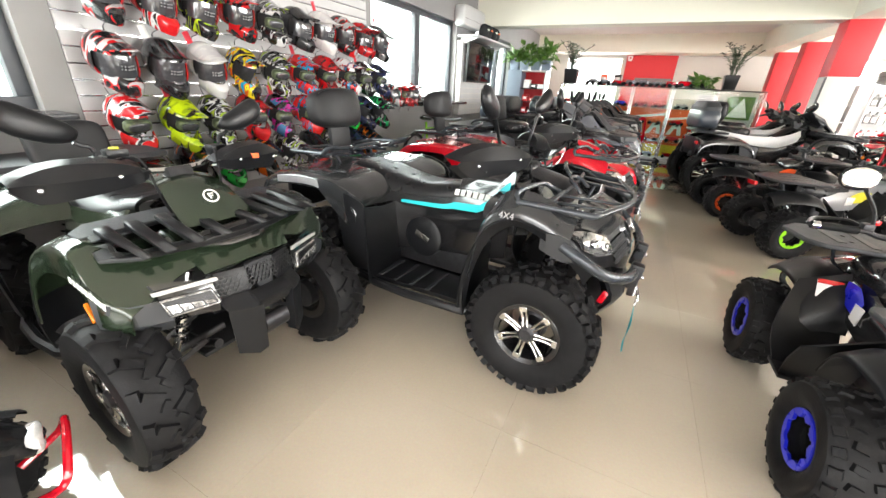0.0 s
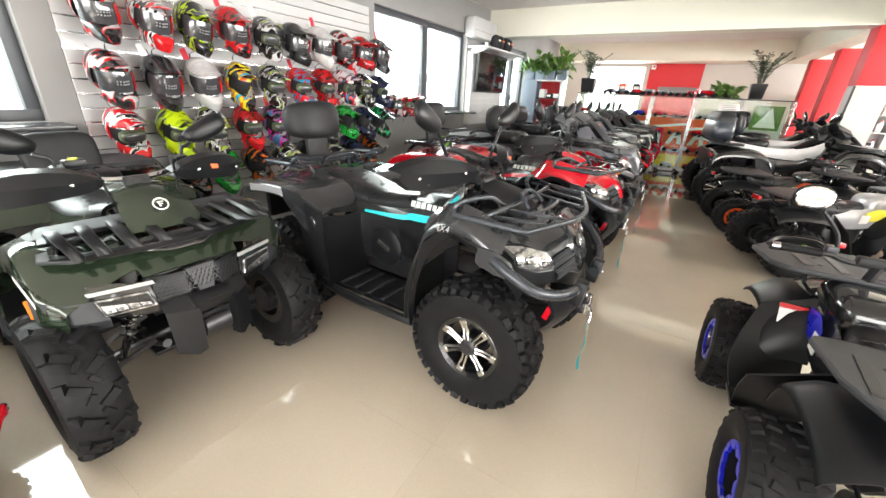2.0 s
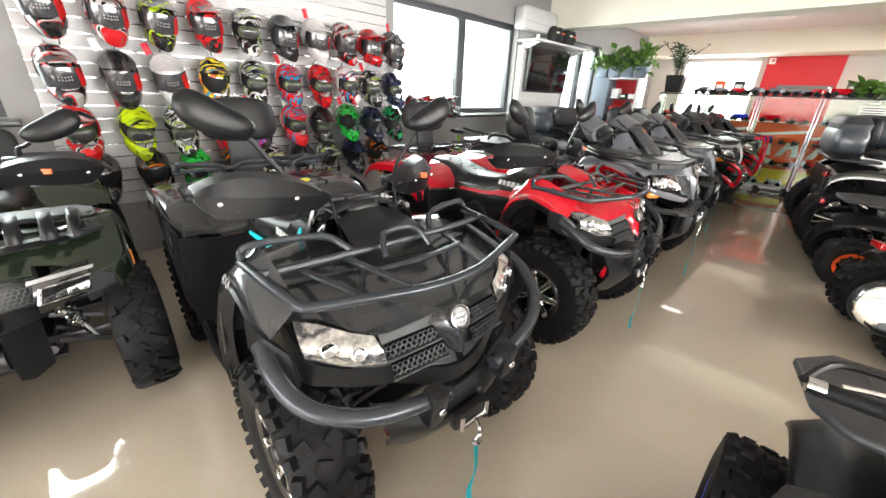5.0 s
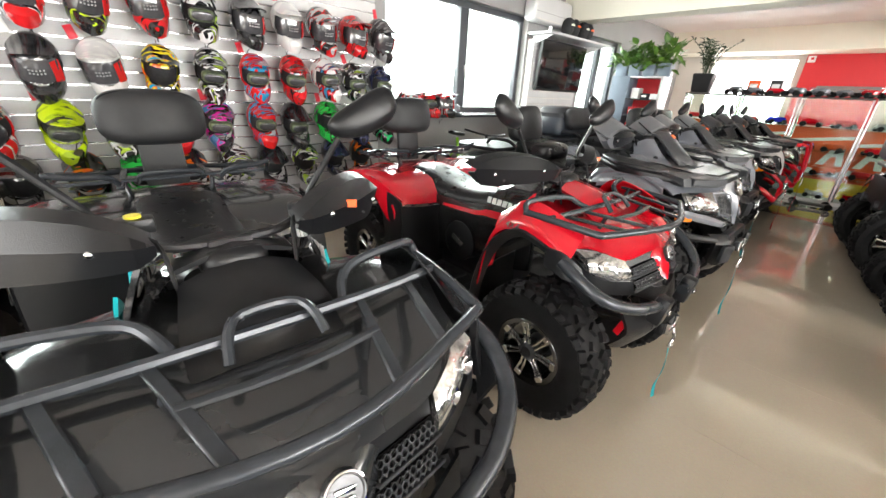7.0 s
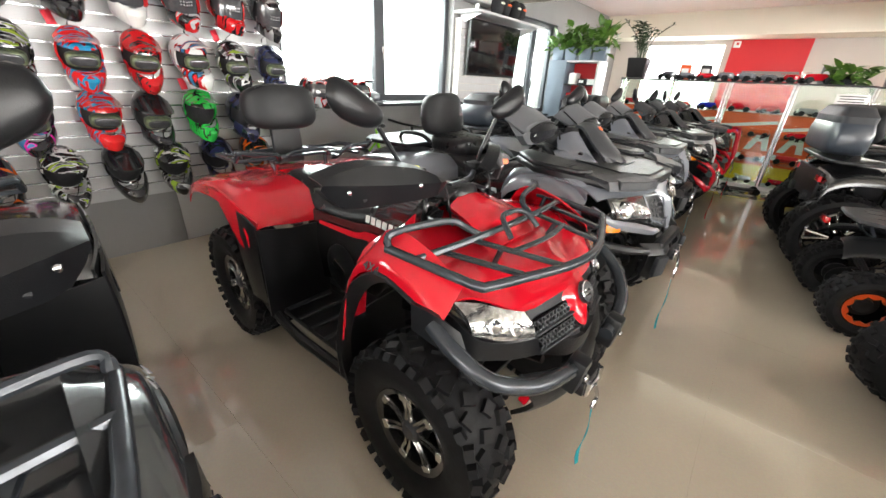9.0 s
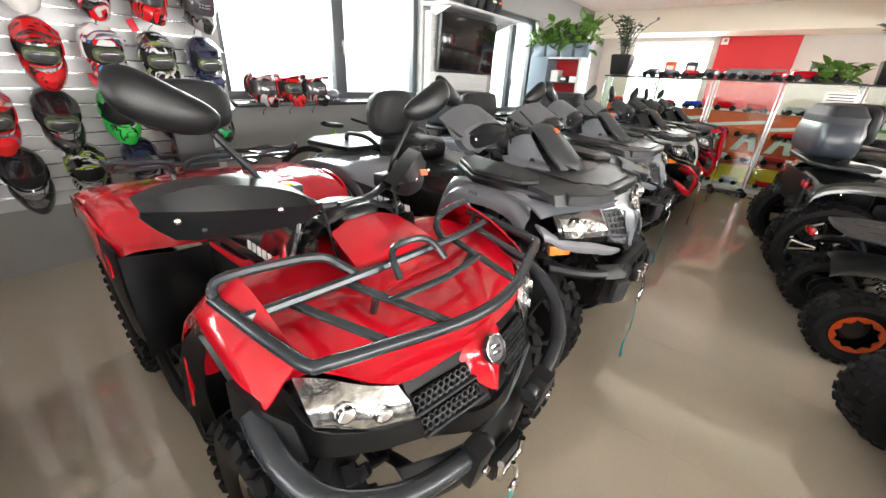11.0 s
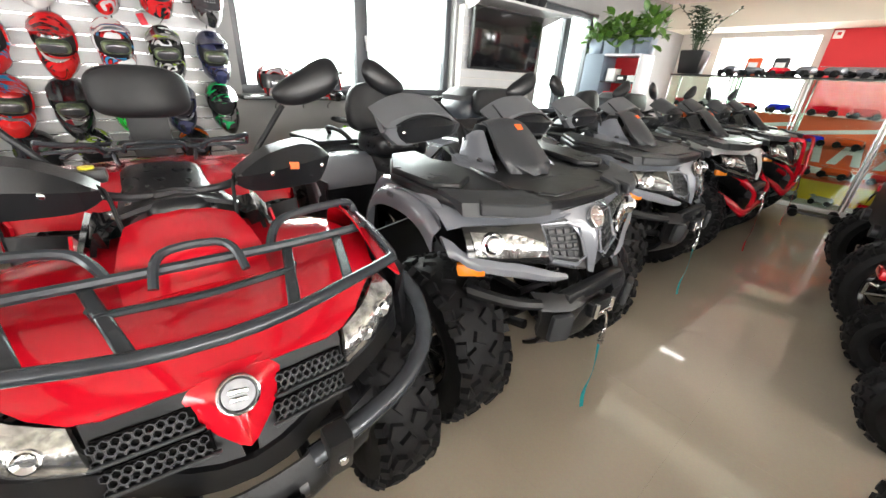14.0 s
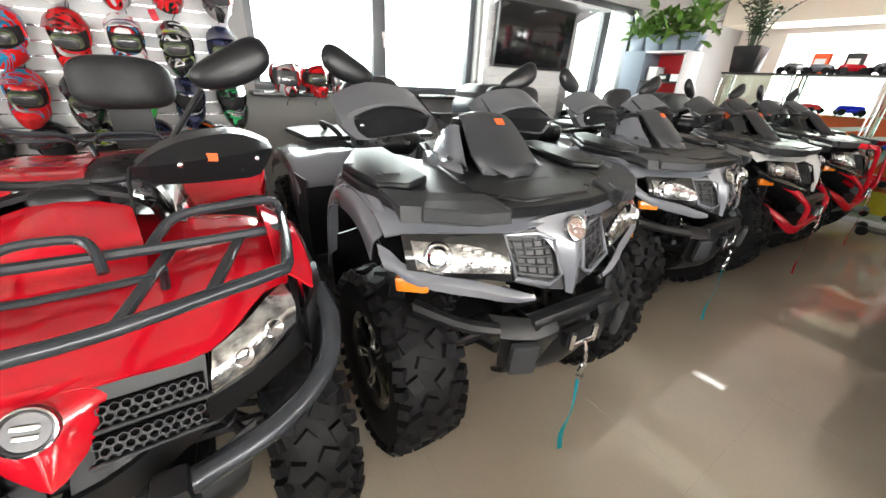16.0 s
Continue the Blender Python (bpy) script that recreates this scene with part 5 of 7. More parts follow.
    part("pod", skin([[(0.76, -0.13, 0.965), (0.78, 0, 0.985), (0.76, 0.13, 0.965)], [(0.62, -0.145, 1.08), (0.64, 0, 1.10), (0.62, 0.145, 1.08)], [(0.50, -0.12, 1.19), (0.52, 0, 1.205), (0.50, 0.12, 1.19)], [(0.44, -0.10, 1.20), (0.44, 0, 1.215), (0.44, 0.10, 1.20)]], 3, 3, 0.014), "plastic_grey", atv, "dark steering pod cover")
    part("sticker", rbox((0.545, 0.03, 1.185), (0.03, 0.04, 0.004), 0.001, (0, 40, 0)), "sticker_orange", atv)
    part("pod_back", rbox((0.42, 0, 1.08), (0.10, 0.2, 0.22), 0.03), dark, atv)
    part("tank_cover", skin([[(0.46, -0.15, 1.0), (0.46, 0, 1.02), (0.46, 0.15, 1.0)], [(0.28, -0.15, 1.0), (0.28, 0, 1.02), (0.28, 0.15, 1.0)], [(0.08, -0.12, 0.93), (0.08, 0, 0.95), (0.08, 0.12, 0.93)]], 3, 3, 0.012), dark, atv)
    seat(atv, -0.45, 0.14, 0.93, 0.93, 0.18, 0.05)
    part("pillion", blob((-0.46, 0, 0.96), (0.22, 0.19, 0.08), 0.5, 24, 10), "vinyl", atv, "raised black passenger seat")
    part("rear_rack", slot_plate([(-0.62, -0.45), (-1.05, -0.50), (-1.18, -0.36), (-1.18, 0.36), (-1.05, 0.50), (-0.62, 0.45)], 0.03, pose(0, 0, 0.955)), "plastic", atv)
    part("tail_panel", rbox((-1.12, 0, 0.72), (0.05, 0.80, 0.26), 0.03), dark, atv)
    if top_case:
        tc = part("top_case", blob((-1.0, 0, 1.13), (0.22, 0.40, 0.17), 0.32, 28, 14, warp=lambda a, b, c: (a * (1 - 0.25 * (c > 0) * c / 0.17), b * (1 - 0.2 * (c > 0) * c / 0.17), c)), "case", atv, "large blue-grey luggage case")
        part("case_lid", blob((-1.0, 0, 1.235), (0.205, 0.375, 0.075), 0.34, 28, 12, warp=lambda a, b, c: (a * (1 - 0.2 * (c > 0)), b * (1 - 0.15 * (c > 0)), c)), "plastic_grey", tc)
        for yy in (-0.2, 0.2):
            part("case_latch", rbox((-0.775, yy, 1.17), (0.03, 0.06, 0.10), 0.01), "plastic", tc)
        part("case_cushion", blob((-0.76, 0, 1.18), (0.06, 0.30, 0.13), 0.5, 22, 10, rot=(0, -8, 0)), "foam", tc)
    else:
        p = part("backrest_post", rbox((-0.68, 0, 1.0), (0.05, 0.16, 0.2), 0.012, (0, -8, 0)), "plastic", atv)
        part("backrest", blob((-0.64, 0, 1.17), (0.07, 0.22, 0.16), 0.5, 26, 14, rot=(0, -10, 0), warp=lambda a, b, c: (a - 0.8 * b * b, b * (1 - 0.18 * (c > 0) * c / 0.17), c)), "foam", atv, "tall padded passenger backrest")
    hb = handlebar(atv, (0.28, 0, 1.12), 0.42, 0.045, False, mz=0.145, my=0.22)
    for s in (-1, 1):
        plate_guard(hb, s, (0.345, 0.545), (0.315, 0.13), 1.163, 0.132, "plastic", "guard_grey" if guard == "plastic_grey" else "plastic_grey", False)
    if flash:
        for o in atv.children_recursive:
            if o.name.startswith("case_") or o.name.startswith("top_case"):
                for v in o.data.vertices:
                    v.co = (v.co.x * 1.05 + 0.05, v.co.y * 1.1, v.co.z * 1.12 - 0.08)
        for s in (-1, 1):
            part("side_flash", skin([[(0.30, s * 0.25, 0.98), (0.32, s * 0.265, 0.88), (0.30, s * 0.255, 0.80)], [(-0.2, s * 0.25, 0.93), (-0.2, s * 0.27, 0.86), (-0.2, s * 0.262, 0.80)], [(-0.75, s * 0.24, 0.99), (-0.75, s * 0.255, 0.96), (-0.75, s * 0.25, 0.93)]], 2, 4, 0.012), "white", atv, "white side panel")
            part("tail_lamp", rbox((-1.15, s * 0.40, 0.80), (0.04, 0.12, 0.05), 0.012), "red_lens", atv)
            part("exhaust" if s < 0 else "tow_hook", tube([(-0.95, s * 0.25, 0.62), (-1.20, s * 0.25, 0.62)], 0.045, 12, 1), "dark_steel", atv)

    def bend(x, y, z):
        k = ease(x, 0.10, 0.36)
        if x > 0.4 and 0.925 < z < 1.005:
            return x, y, z + 0.066 - 0.035 * ease(x, 0.55, 1.06)
        if z > 1.0 and x > 0.3:
            return x + 0.07, y, z + 0.01
        f = ease(x, 0.6, 1.0)
        lift = 0.065 + 0.05 * ease(z, 0.58, 0.70) - 0.03 * ease(z, 0.86, 0.93)
        if flash and x < -0.75:
            x = -0.75 + (x + 0.75) * 0.6
        return x - f * (0.02 + 0.045 * ease(z, 0.56, 0.7) + 0.04 * ease(abs(y), 0.35, 0.5)), y, z + lift * k * ease(z, 0.36, 0.5)
    reshape(atv, bend)
    before = set(atv.children_recursive)
    skin_ = "white" if white_nose else body
    half = [(0.585, [(0.42, 0.88), (0.60, 0.955), (0.80, 0.925), (0.895, 0.872)]), (0.46, [(0.40, 0.925), (0.60, 0.968), (0.80, 0.95), (0.938, 0.885)]), (0.24, [(0.40, 0.94), (0.60, 0.968), (0.84, 0.955), (1.02, 0.866)]), (0.12, [(0.40, 0.95), (0.60, 0.968), (0.86, 0.955), (1.06, 0.886)]), (0.0, [(0.40, 0.955), (0.60, 0.97), (0.86, 0.958), (1.075, 0.90)])]
    rows = [[(x, -y, z) for x, z in pts] for y, pts in half] + [[(x, y, z) for x, z in pts] for y, pts in half[-2::-1]]
    part("front_cover", skin(rows, 4, 3, 0.008), skin_, atv)
    part("nose", skin([[(1.035, -0.14, 0.892), (1.065, -0.07, 0.912), (1.08, 0, 0.92), (1.065, 0.07, 0.912), (1.035, 0.14, 0.892)], [(1.085, -0.10, 0.845), (1.105, -0.05, 0.856), (1.118, 0, 0.862), (1.105, 0.05, 0.856), (1.085, 0.10, 0.845)], [(1.128, -0.05, 0.765), (1.14, -0.025, 0.768), (1.15, 0, 0.77), (1.14, 0.025, 0.768), (1.128, 0.05, 0.765)], [(1.150, -0.022, 0.69), (1.155, -0.01, 0.688), (1.16, 0, 0.686), (1.155, 0.01, 0.688), (1.150, 0.022, 0.69)]], 3, 3, 0.008), skin_, atv)
    if not white_nose:
        badge(atv, pose(1.115, 0, 0.872, -32, 0, 90), 0.044, "steel")
    for s in (-1, 1):
        part("lamp_surround", skin([[(0.925, s * 0.515, 0.884), (0.962, s * 0.52, 0.83), (0.972, s * 0.515, 0.775)], [(0.985, s * 0.36, 0.874), (1.032, s * 0.36, 0.81), (1.045, s * 0.355, 0.745)], [(1.02, s * 0.235, 0.865), (1.078, s * 0.232, 0.79), (1.10, s * 0.23, 0.73)]], 3, 3, 0.01), "gloss_black", atv)
        hl = part("headlamp", skin([[(0.946, s * 0.492, 0.868), (0.978, s * 0.495, 0.832), (0.988, s * 0.488, 0.79)], [(1.016, s * 0.36, 0.848), (1.046, s * 0.36, 0.806), (1.056, s * 0.355, 0.765)], [(1.078, s * 0.25, 0.805), (1.094, s * 0.25, 0.786), (1.104, s * 0.245, 0.757)]], 3, 3, 0.012), "lamp", atv, "clear headlamp with a round projector")
        pr = part("projector", lathe([(0, -0.02), (0.024, -0.018), (0.034, -0.006), (0.040, -0.008), (0.044, 0.0), (0.044, 0.02), (0, 0.02)], 22), "chrome", hl, m=pose(1.008, s * 0.435, 0.826, -18, 0, 90 + s * 24))
        part("lens", blob((0, -0.016, 0), (0.024, 0.012, 0.024), 1, 14, 8), "lamp_white", pr)
        for k in range(4):
            part("light_strip", rbox((1.032 + 0.012 * k, s * (0.365 - 0.028 * k), 0.842 - 0.011 * k), (0.012, 0.022, 0.012), 0.002, (0, 0, s * 20), seg=1), "lamp_white", hl)
        part("cheek", skin([[(0.885, s * 0.605, 0.85), (0.925, s * 0.61, 0.815), (0.93, s * 0.60, 0.785)], [(0.985, s * 0.48, 0.782), (1.012, s * 0.48, 0.760), (1.010, s * 0.475, 0.738)], [(1.10, s * 0.29, 0.732), (1.125, s * 0.28, 0.716), (1.120, s * 0.275, 0.700)], [(1.145, s * 0.17, 0.708), (1.150, s * 0.165, 0.701), (1.148, s * 0.16, 0.694)]], 3, 3, 0.012), body, atv)
        gb = part("grille_back", skin([[(1.018, s * 0.236, 0.862), (1.098, s * 0.226, 0.733)], [(1.056, s * 0.12, 0.872), (1.13, s * 0.11, 0.708)], [(1.072, s * 0.03, 0.88), (1.145, s * 0.012, 0.695)]], 2, 2, 0.01), "black", atv)
        for k in range(5):
            t = k / 4
            part("grille_slat", tube([(1.036 + 0.052 * t, s * 0.222, 0.842 - 0.092 * t), (1.064 + 0.054 * t, s * 0.145, 0.838 - 0.10 * t), (1.085 + 0.05 * t, s * 0.085, 0.845 - 0.115 * t)], 0.006, 6, 3), "plastic_grey", gb)
        for k in range(4):
            y = 0.21 - 0.036 * k
            part("grille_slat", tube([(1.045 + 0.012 * k, s * y, 0.845), (1.105 + 0.008 * k, s * (y - 0.012), 0.735 - 0.008 * k)], 0.004, 6, 1), "plastic_grey", gb)
        part("grille_frame", tube([(1.026, s * 0.23, 0.858), (1.07, s * 0.12, 0.858), (1.098, s * 0.072, 0.84), (1.14, s * 0.05, 0.735), (1.135, s * 0.10, 0.715), (1.105, s * 0.222, 0.74)], 0.008, 6, 1, True), body, atv)

    def lift(x, y, z):
        return x - 0.025 * ease(x, 0.95, 1.1), y * (1 + 0.07 * ease(abs(y), 0.3, 0.45) * (1 - ease(abs(y), 0.5, 0.58))), z + (0.034 if x < 0.8 else 0.045) * ease(z, 0.66, 0.76)
    reshape(atv, lift, before)
    return atv

# ---- other vehicles ----


def quad_c(m, body, label):
    """Farm quad with angular moulded racks, block bumper and a round emblem on its steering pod."""
    atv = thing("quad_bike", label, "quad bike", m, "quad bikes in the row along the windows")
    chassis(atv, 1.22, 0.55, 0.315, 0.20, 0.24, 0.15, "chevron", "cast", spr="chrome")
    dark = "plastic"
    for s in (-1, 1):
        arch_fender(atv, "front_fender", [(0.22, 0.62, 0.56), (0.26, 0.76, 0.70), (0.36, 0.84, 0.78), (0.56, 0.86, 0.80), (0.74, 0.84, 0.77), (0.90, 0.80, 0.70), (0.95, 0.76, 0.66)], 0.20, 0.55, 0.10, body, s)
        part("fender_corner", skin([[(0.82, s * 0.56, 0.72), (0.84, s * 0.565, 0.64), (0.80, s * 0.55, 0.58)], [(0.93, s * 0.53, 0.685), (0.95, s * 0.53, 0.61), (0.90, s * 0.51, 0.56)], [(0.97, s * 0.44, 0.68), (0.99, s * 0.44, 0.60), (0.95, s * 0.43, 0.55)]], 2, 2, 0.012), "plastic_grey", atv, smooth=25)
        part("inner_guard", skin([[(0.20, s * 0.18, 0.66), (0.21, s * 0.53, 0.62)], [(0.18, s * 0.18, 0.48), (0.18, s * 0.54, 0.46)], [(0.24, s * 0.18, 0.33), (0.18, s * 0.52, 0.30)]], 2, 3, 0.012), dark, atv)
        part("lamp_surround", skin([[(0.93, s * 0.46, 0.735), (0.965, s * 0.46, 0.67), (0.955, s * 0.44, 0.60)], [(0.975, s * 0.34, 0.725), (1.005, s * 0.34, 0.655), (0.995, s * 0.33, 0.585)], [(1.0, s * 0.23, 0.70), (1.025, s * 0.22, 0.63), (1.015, s * 0.22, 0.57)]], 2, 2, 0.012), "gloss_black", atv, smooth=25)
        lm = pose(1.005, s * 0.335, 0.65, 80, 0, 90 + s * 17) @ Matrix.Diagonal((s, 1, 1, 1))
        hl = part("headlamp", prism([(-0.09, -0.035), (0.075, -0.035), (0.095, 0.035), (-0.07, 0.03)], 0.02, bev=0.004), "lamp", atv, "clear angular headlamp with a bright rim", m=lm, smooth=25)
        part("lamp_well", prism([(-0.079, -0.028), (0.070, -0.028), (0.085, 0.028), (-0.064, 0.023)], 0.006, bev=0.001), "gloss_black", hl, m=pose(0, 0, 0.010), smooth=25)
        for k in range(4):
            part("reflector", prism([(-0.016, -0.021), (0.016, -0.021), (0.026, -0.004 + 0.006 * k), (-0.008, -0.010 + 0.006 * k)], 0.005, bev=0.001), "lamp", hl, m=pose(-0.056 + 0.036 * k, 0, 0.014, 0, 9 - 6 * k, 0), smooth=25)
        part("light_strip", prism([(-0.10, -0.008), (0.10, -0.008), (0.106, 0.008), (-0.094, 0.008)], 0.012, bev=0.002), "lens_strip", atv, m=pose(1.0, s * 0.34, 0.712, 80, 0, 90 + s * 17) @ Matrix.Diagonal((s, 1, 1, 1)), smooth=25)
        part("marker_lamp", rbox((0.80, s * 0.565, 0.66), (0.07, 0.015, 0.02), 0.004, (0, 40, 0)), "amber", atv)
        part("grille", hexgrille(0.115, 0.07, 0.018), "black", atv, m=pose(1.033, s * 0.145, 0.672, -12, 0, 90 + s * 14))
        part("grille_frame", rbox((1.015, s * 0.145, 0.665), (0.03, 0.15, 0.11), 0.012, (0, -12, s * 14)), dark, atv)
        part("bumper_block", skin([[(1.0, s * 0.225, 0.615), (1.06, s * 0.22, 0.575), (1.06, s * 0.21, 0.42)], [(1.05, s * 0.14, 0.625), (1.115, s * 0.14, 0.58), (1.10, s * 0.13, 0.40)], [(1.06, s * 0.09, 0.625), (1.13, s * 0.09, 0.58), (1.12, s * 0.09, 0.42)]], 1, 1, 0.04), dark, atv, smooth=20)
        arch_fender(atv, "rear_fender", [(-0.22, 0.74, 0.72), (-0.28, 0.83, 0.79), (-0.40, 0.87, 0.83), (-0.62, 0.88, 0.84), (-0.80, 0.87, 0.82), (-0.93, 0.84, 0.77), (-0.98, 0.80, 0.70)], 0.16, 0.55, 0.10, body, s)
        part("rear_side", skin([[(-0.18, s * 0.53, 0.76), (-0.18, s * 0.54, 0.58), (-0.18, s * 0.52, 0.36)], [(-0.30, s * 0.565, 0.78), (-0.28, s * 0.57, 0.60), (-0.26, s * 0.55, 0.36)], [(-0.42, s * 0.57, 0.80), (-0.36, s * 0.57, 0.64), (-0.32, s * 0.555, 0.36)]], 3, 3, 0.012), dark, atv)
        part("side_panel", skin([[(0.30, s * 0.19, 0.92), (0.32, s * 0.25, 0.78), (0.30, s * 0.23, 0.52)], [(0.05, s * 0.19, 0.82), (0.05, s * 0.24, 0.70), (0.04, s * 0.22, 0.48)], [(-0.28, s * 0.20, 0.80), (-0.28, s * 0.25, 0.64), (-0.27, s * 0.23, 0.42)]], 3, 3, 0.012), body, atv)
        # rack side rails
        rk = part("rack_rail", slot_plate([(0.38, s * 0.30), (0.40, s * 0.42), (0.84, s * 0.50), (0.93, s * 0.44), (0.90, s * 0.36), (0.80, s * 0.40)], 0.026, pose(0, 0, 0.905, 0, 4, 0)), "plastic_grey", atv)
        for k in range(3):
            part("rack_slot", rbox((0.52 + 0.12 * k, s * (0.38 + 0.025 * k), 0.90 - 0.008 * k), (0.08, 0.03, 0.014), 0.003, (0, 4, s * 10), seg=1), "black", rk)
        bars_text(atv, pose(0.60, -0.562, 0.70, 90, 8, 0) if s < 0 else pose(0.82, 0.562, 0.70, 90, -8, 180), [0.02, 0.018, 0.018, 0.02, 0.018, 0.02, 0.018, 0.02, 0.018], 0.026)
        bars_text(atv, pose(-0.52, -0.568, 0.74, 90, 0, 0) if s < 0 else pose(-0.30, 0.568, 0.74, 90, 0, 180), [0.034, 0.03, 0.034], 0.05)
    part("hood", skin([[(0.40, -0.24, 0.85), (0.40, 0, 0.90), (0.40, 0.24, 0.85)], [(0.66, -0.25, 0.86), (0.66, 0, 0.88), (0.66, 0.25, 0.86)], [(0.88, -0.25, 0.80), (0.90, 0, 0.82), (0.88, 0.25, 0.80)], [(0.99, -0.24, 0.725), (1.03, 0, 0.745), (0.99, 0.24, 0.725)]], 3, 3, 0.01), body, atv)
    part("hood_plate", slot_plate([(0.72, -0.17), (0.90, -0.20), (0.95, -0.08), (0.95, 0.08), (0.90, 0.20), (0.72, 0.17)], 0.016, pose(0.10, 0, 1.155, 0, 22, 0)), "gloss_black", atv)
    part("grille", hexgrille(0.12, 0.07, 0.018), "black", atv, m=pose(1.055, 0, 0.685, -14, 0, 90))
    part("grille_frame", slot_plate([(-0.08, 0.05), (0.08, 0.05), (0.04, -0.07), (-0.04, -0.07)], 0.03, pose(1.035, 0, 0.68, 76, 0, 90)), dark, atv)
    part("bumper_bridge", rbox((1.085, 0, 0.585), (0.07, 0.22, 0.07), 0.018, (0, 25, 0)), dark, atv)
    part("nose_panel", skin([[(0.985, -0.24, 0.715), (0.985, 0, 0.73), (0.985, 0.24, 0.715)], [(0.995, -0.24, 0.64), (1.0, 0, 0.65), (0.995, 0.24, 0.64)], [(0.97, -0.23, 0.54), (0.98, 0, 0.53), (0.97, 0.23, 0.54)]], 2, 3, 0.012), dark, atv)
    part("winch", tube([(1.08, -0.07, 0.48), (1.08, 0.07, 0.48)], 0.03, 12, 1), "dark_steel", atv)
    rack = part("rack", slot_plate([(0.36, -0.36), (0.42, -0.42), (0.50, -0.42), (0.50, 0.42), (0.42, 0.42), (0.36, 0.36)], 0.028, pose(0, 0, 0.93, 0, 4, 0)), "plastic_grey", atv, "grey moulded plastic rack")
    for s in (-1, 1):
        for yy in (0.07, 0.17, 0.27, 0.36):
            part("rack_bar", rbox((0.69, s * yy, 0.898), (0.42, 0.045, 0.024), 0.008, (0, 6, s * 4)), "plastic", rack)
    part("rack_front", slot_plate([(0.84, -0.46), (0.90, -0.44), (0.965, -0.18), (0.975, 0.0), (0.965, 0.18), (0.90, 0.44), (0.84, 0.46), (0.885, 0.20), (0.90, 0), (0.885, -0.20)], 0.045, pose(0, 0, 0.925, 0, 5, 0)), "plastic", rack)
    part("pod", skin([[(0.66, -0.14, 0.885), (0.70, 0, 0.90), (0.66, 0.14, 0.885)], [(0.54, -0.135, 0.96), (0.57, 0, 0.985), (0.54, 0.135, 0.96)], [(0.40, -0.11, 1.03), (0.40, 0, 1.05), (0.40, 0.11, 1.03)], [(0.22, -0.10, 1.02), (0.22, 0, 1.04), (0.22, 0.10, 1.02)]], 3, 3, 0.014), body, atv)
    ring = part("badge", lathe([(0.034, -0.002), (0.042, -0.002), (0.042, 0.002), (0.034, 0.002)], 28, closed=True), "label_white", atv, "white ring emblem", m=pose(0.60, 0, 0.985, -42, 0, 90) @ Matrix.Diagonal((0.72, 1, 0.72, 1)))
    part("emblem", rbox((-0.008, -0.001, 0), (0.010, 0.003, 0.036), 0.001, (0, -8, 0), seg=1), "label_white", ring)
    part("emblem", rbox((0.006, -0.001, 0.014), (0.026, 0.003, 0.008), 0.001, seg=1), "label_white", ring)
    part("emblem", rbox((0.003, -0.001, 0.0), (0.02, 0.003, 0.008), 0.001, seg=1), "label_white", ring)
    seat(atv, -0.40, 0.14, 0.90, 0.90, 0.18, 0.05)
    part("pillion", blob((-0.46, 0, 0.90), (0.20, 0.17, 0.06), 0.5, 24, 10), "vinyl", atv)
    part("backrest", blob((-0.68, 0, 1.01), (0.05, 0.175, 0.13), 0.45, 26, 14, rot=(0, -12, 0)), "foam", atv, "padded black backrest")
    part("rear_rack", slot_plate([(-0.60, -0.44), (-0.96, -0.46), (-1.04, -0.34), (-1.04, 0.34), (-0.96, 0.46), (-0.60, 0.44)], 0.03, pose(0, 0, 0.93)), "plastic_grey", atv)
    part("tail_panel", rbox((-0.97, 0, 0.70), (0.05, 0.74, 0.24), 0.03), dark, atv)
    hb = handlebar(atv, (0.36, 0, 1.07), 0.42, 0.04, False, stem="chrome", mz=0.145, my=0.14)
    for s in (-1, 1):
        plate_guard(hb, s, (0.375, 0.50), (0.44, 0.13), 1.075, 0.125, None, "plastic", s > 0)

    def bend(x, y, z):
        h = ease(z, 0.30, 0.5)
        side = ease(abs(y), 0.3, 0.5)
        top = ease(z, 0.86, 0.90)
        y *= 1 - 0.13 * side * ease(abs(x), 0.1, 0.4) * (z < 0.9)
        y *= 1 - 0.22 * ease(x, 0.84, 0.96) * (1 - top) * (1 - 0.5 * ease(abs(y), 0.36, 0.46))
        up = 0.06 * side * h * ease(x, 0.1, 0.3) * (1 - ease(x, 0.6, 0.9)) * (z < 0.88)
        if x > 0.15:
            up -= 0.035 * ease(z, 0.80, 0.92) + 0.05 * (1 - ease(z, 0.40, 0.56)) * ease(x, 0.8, 0.95)
        return x - (0.215 - 0.135 * top) * ease(x, 0.42, 1.0), y, z + up
    reshape(atv, bend)
    return atv


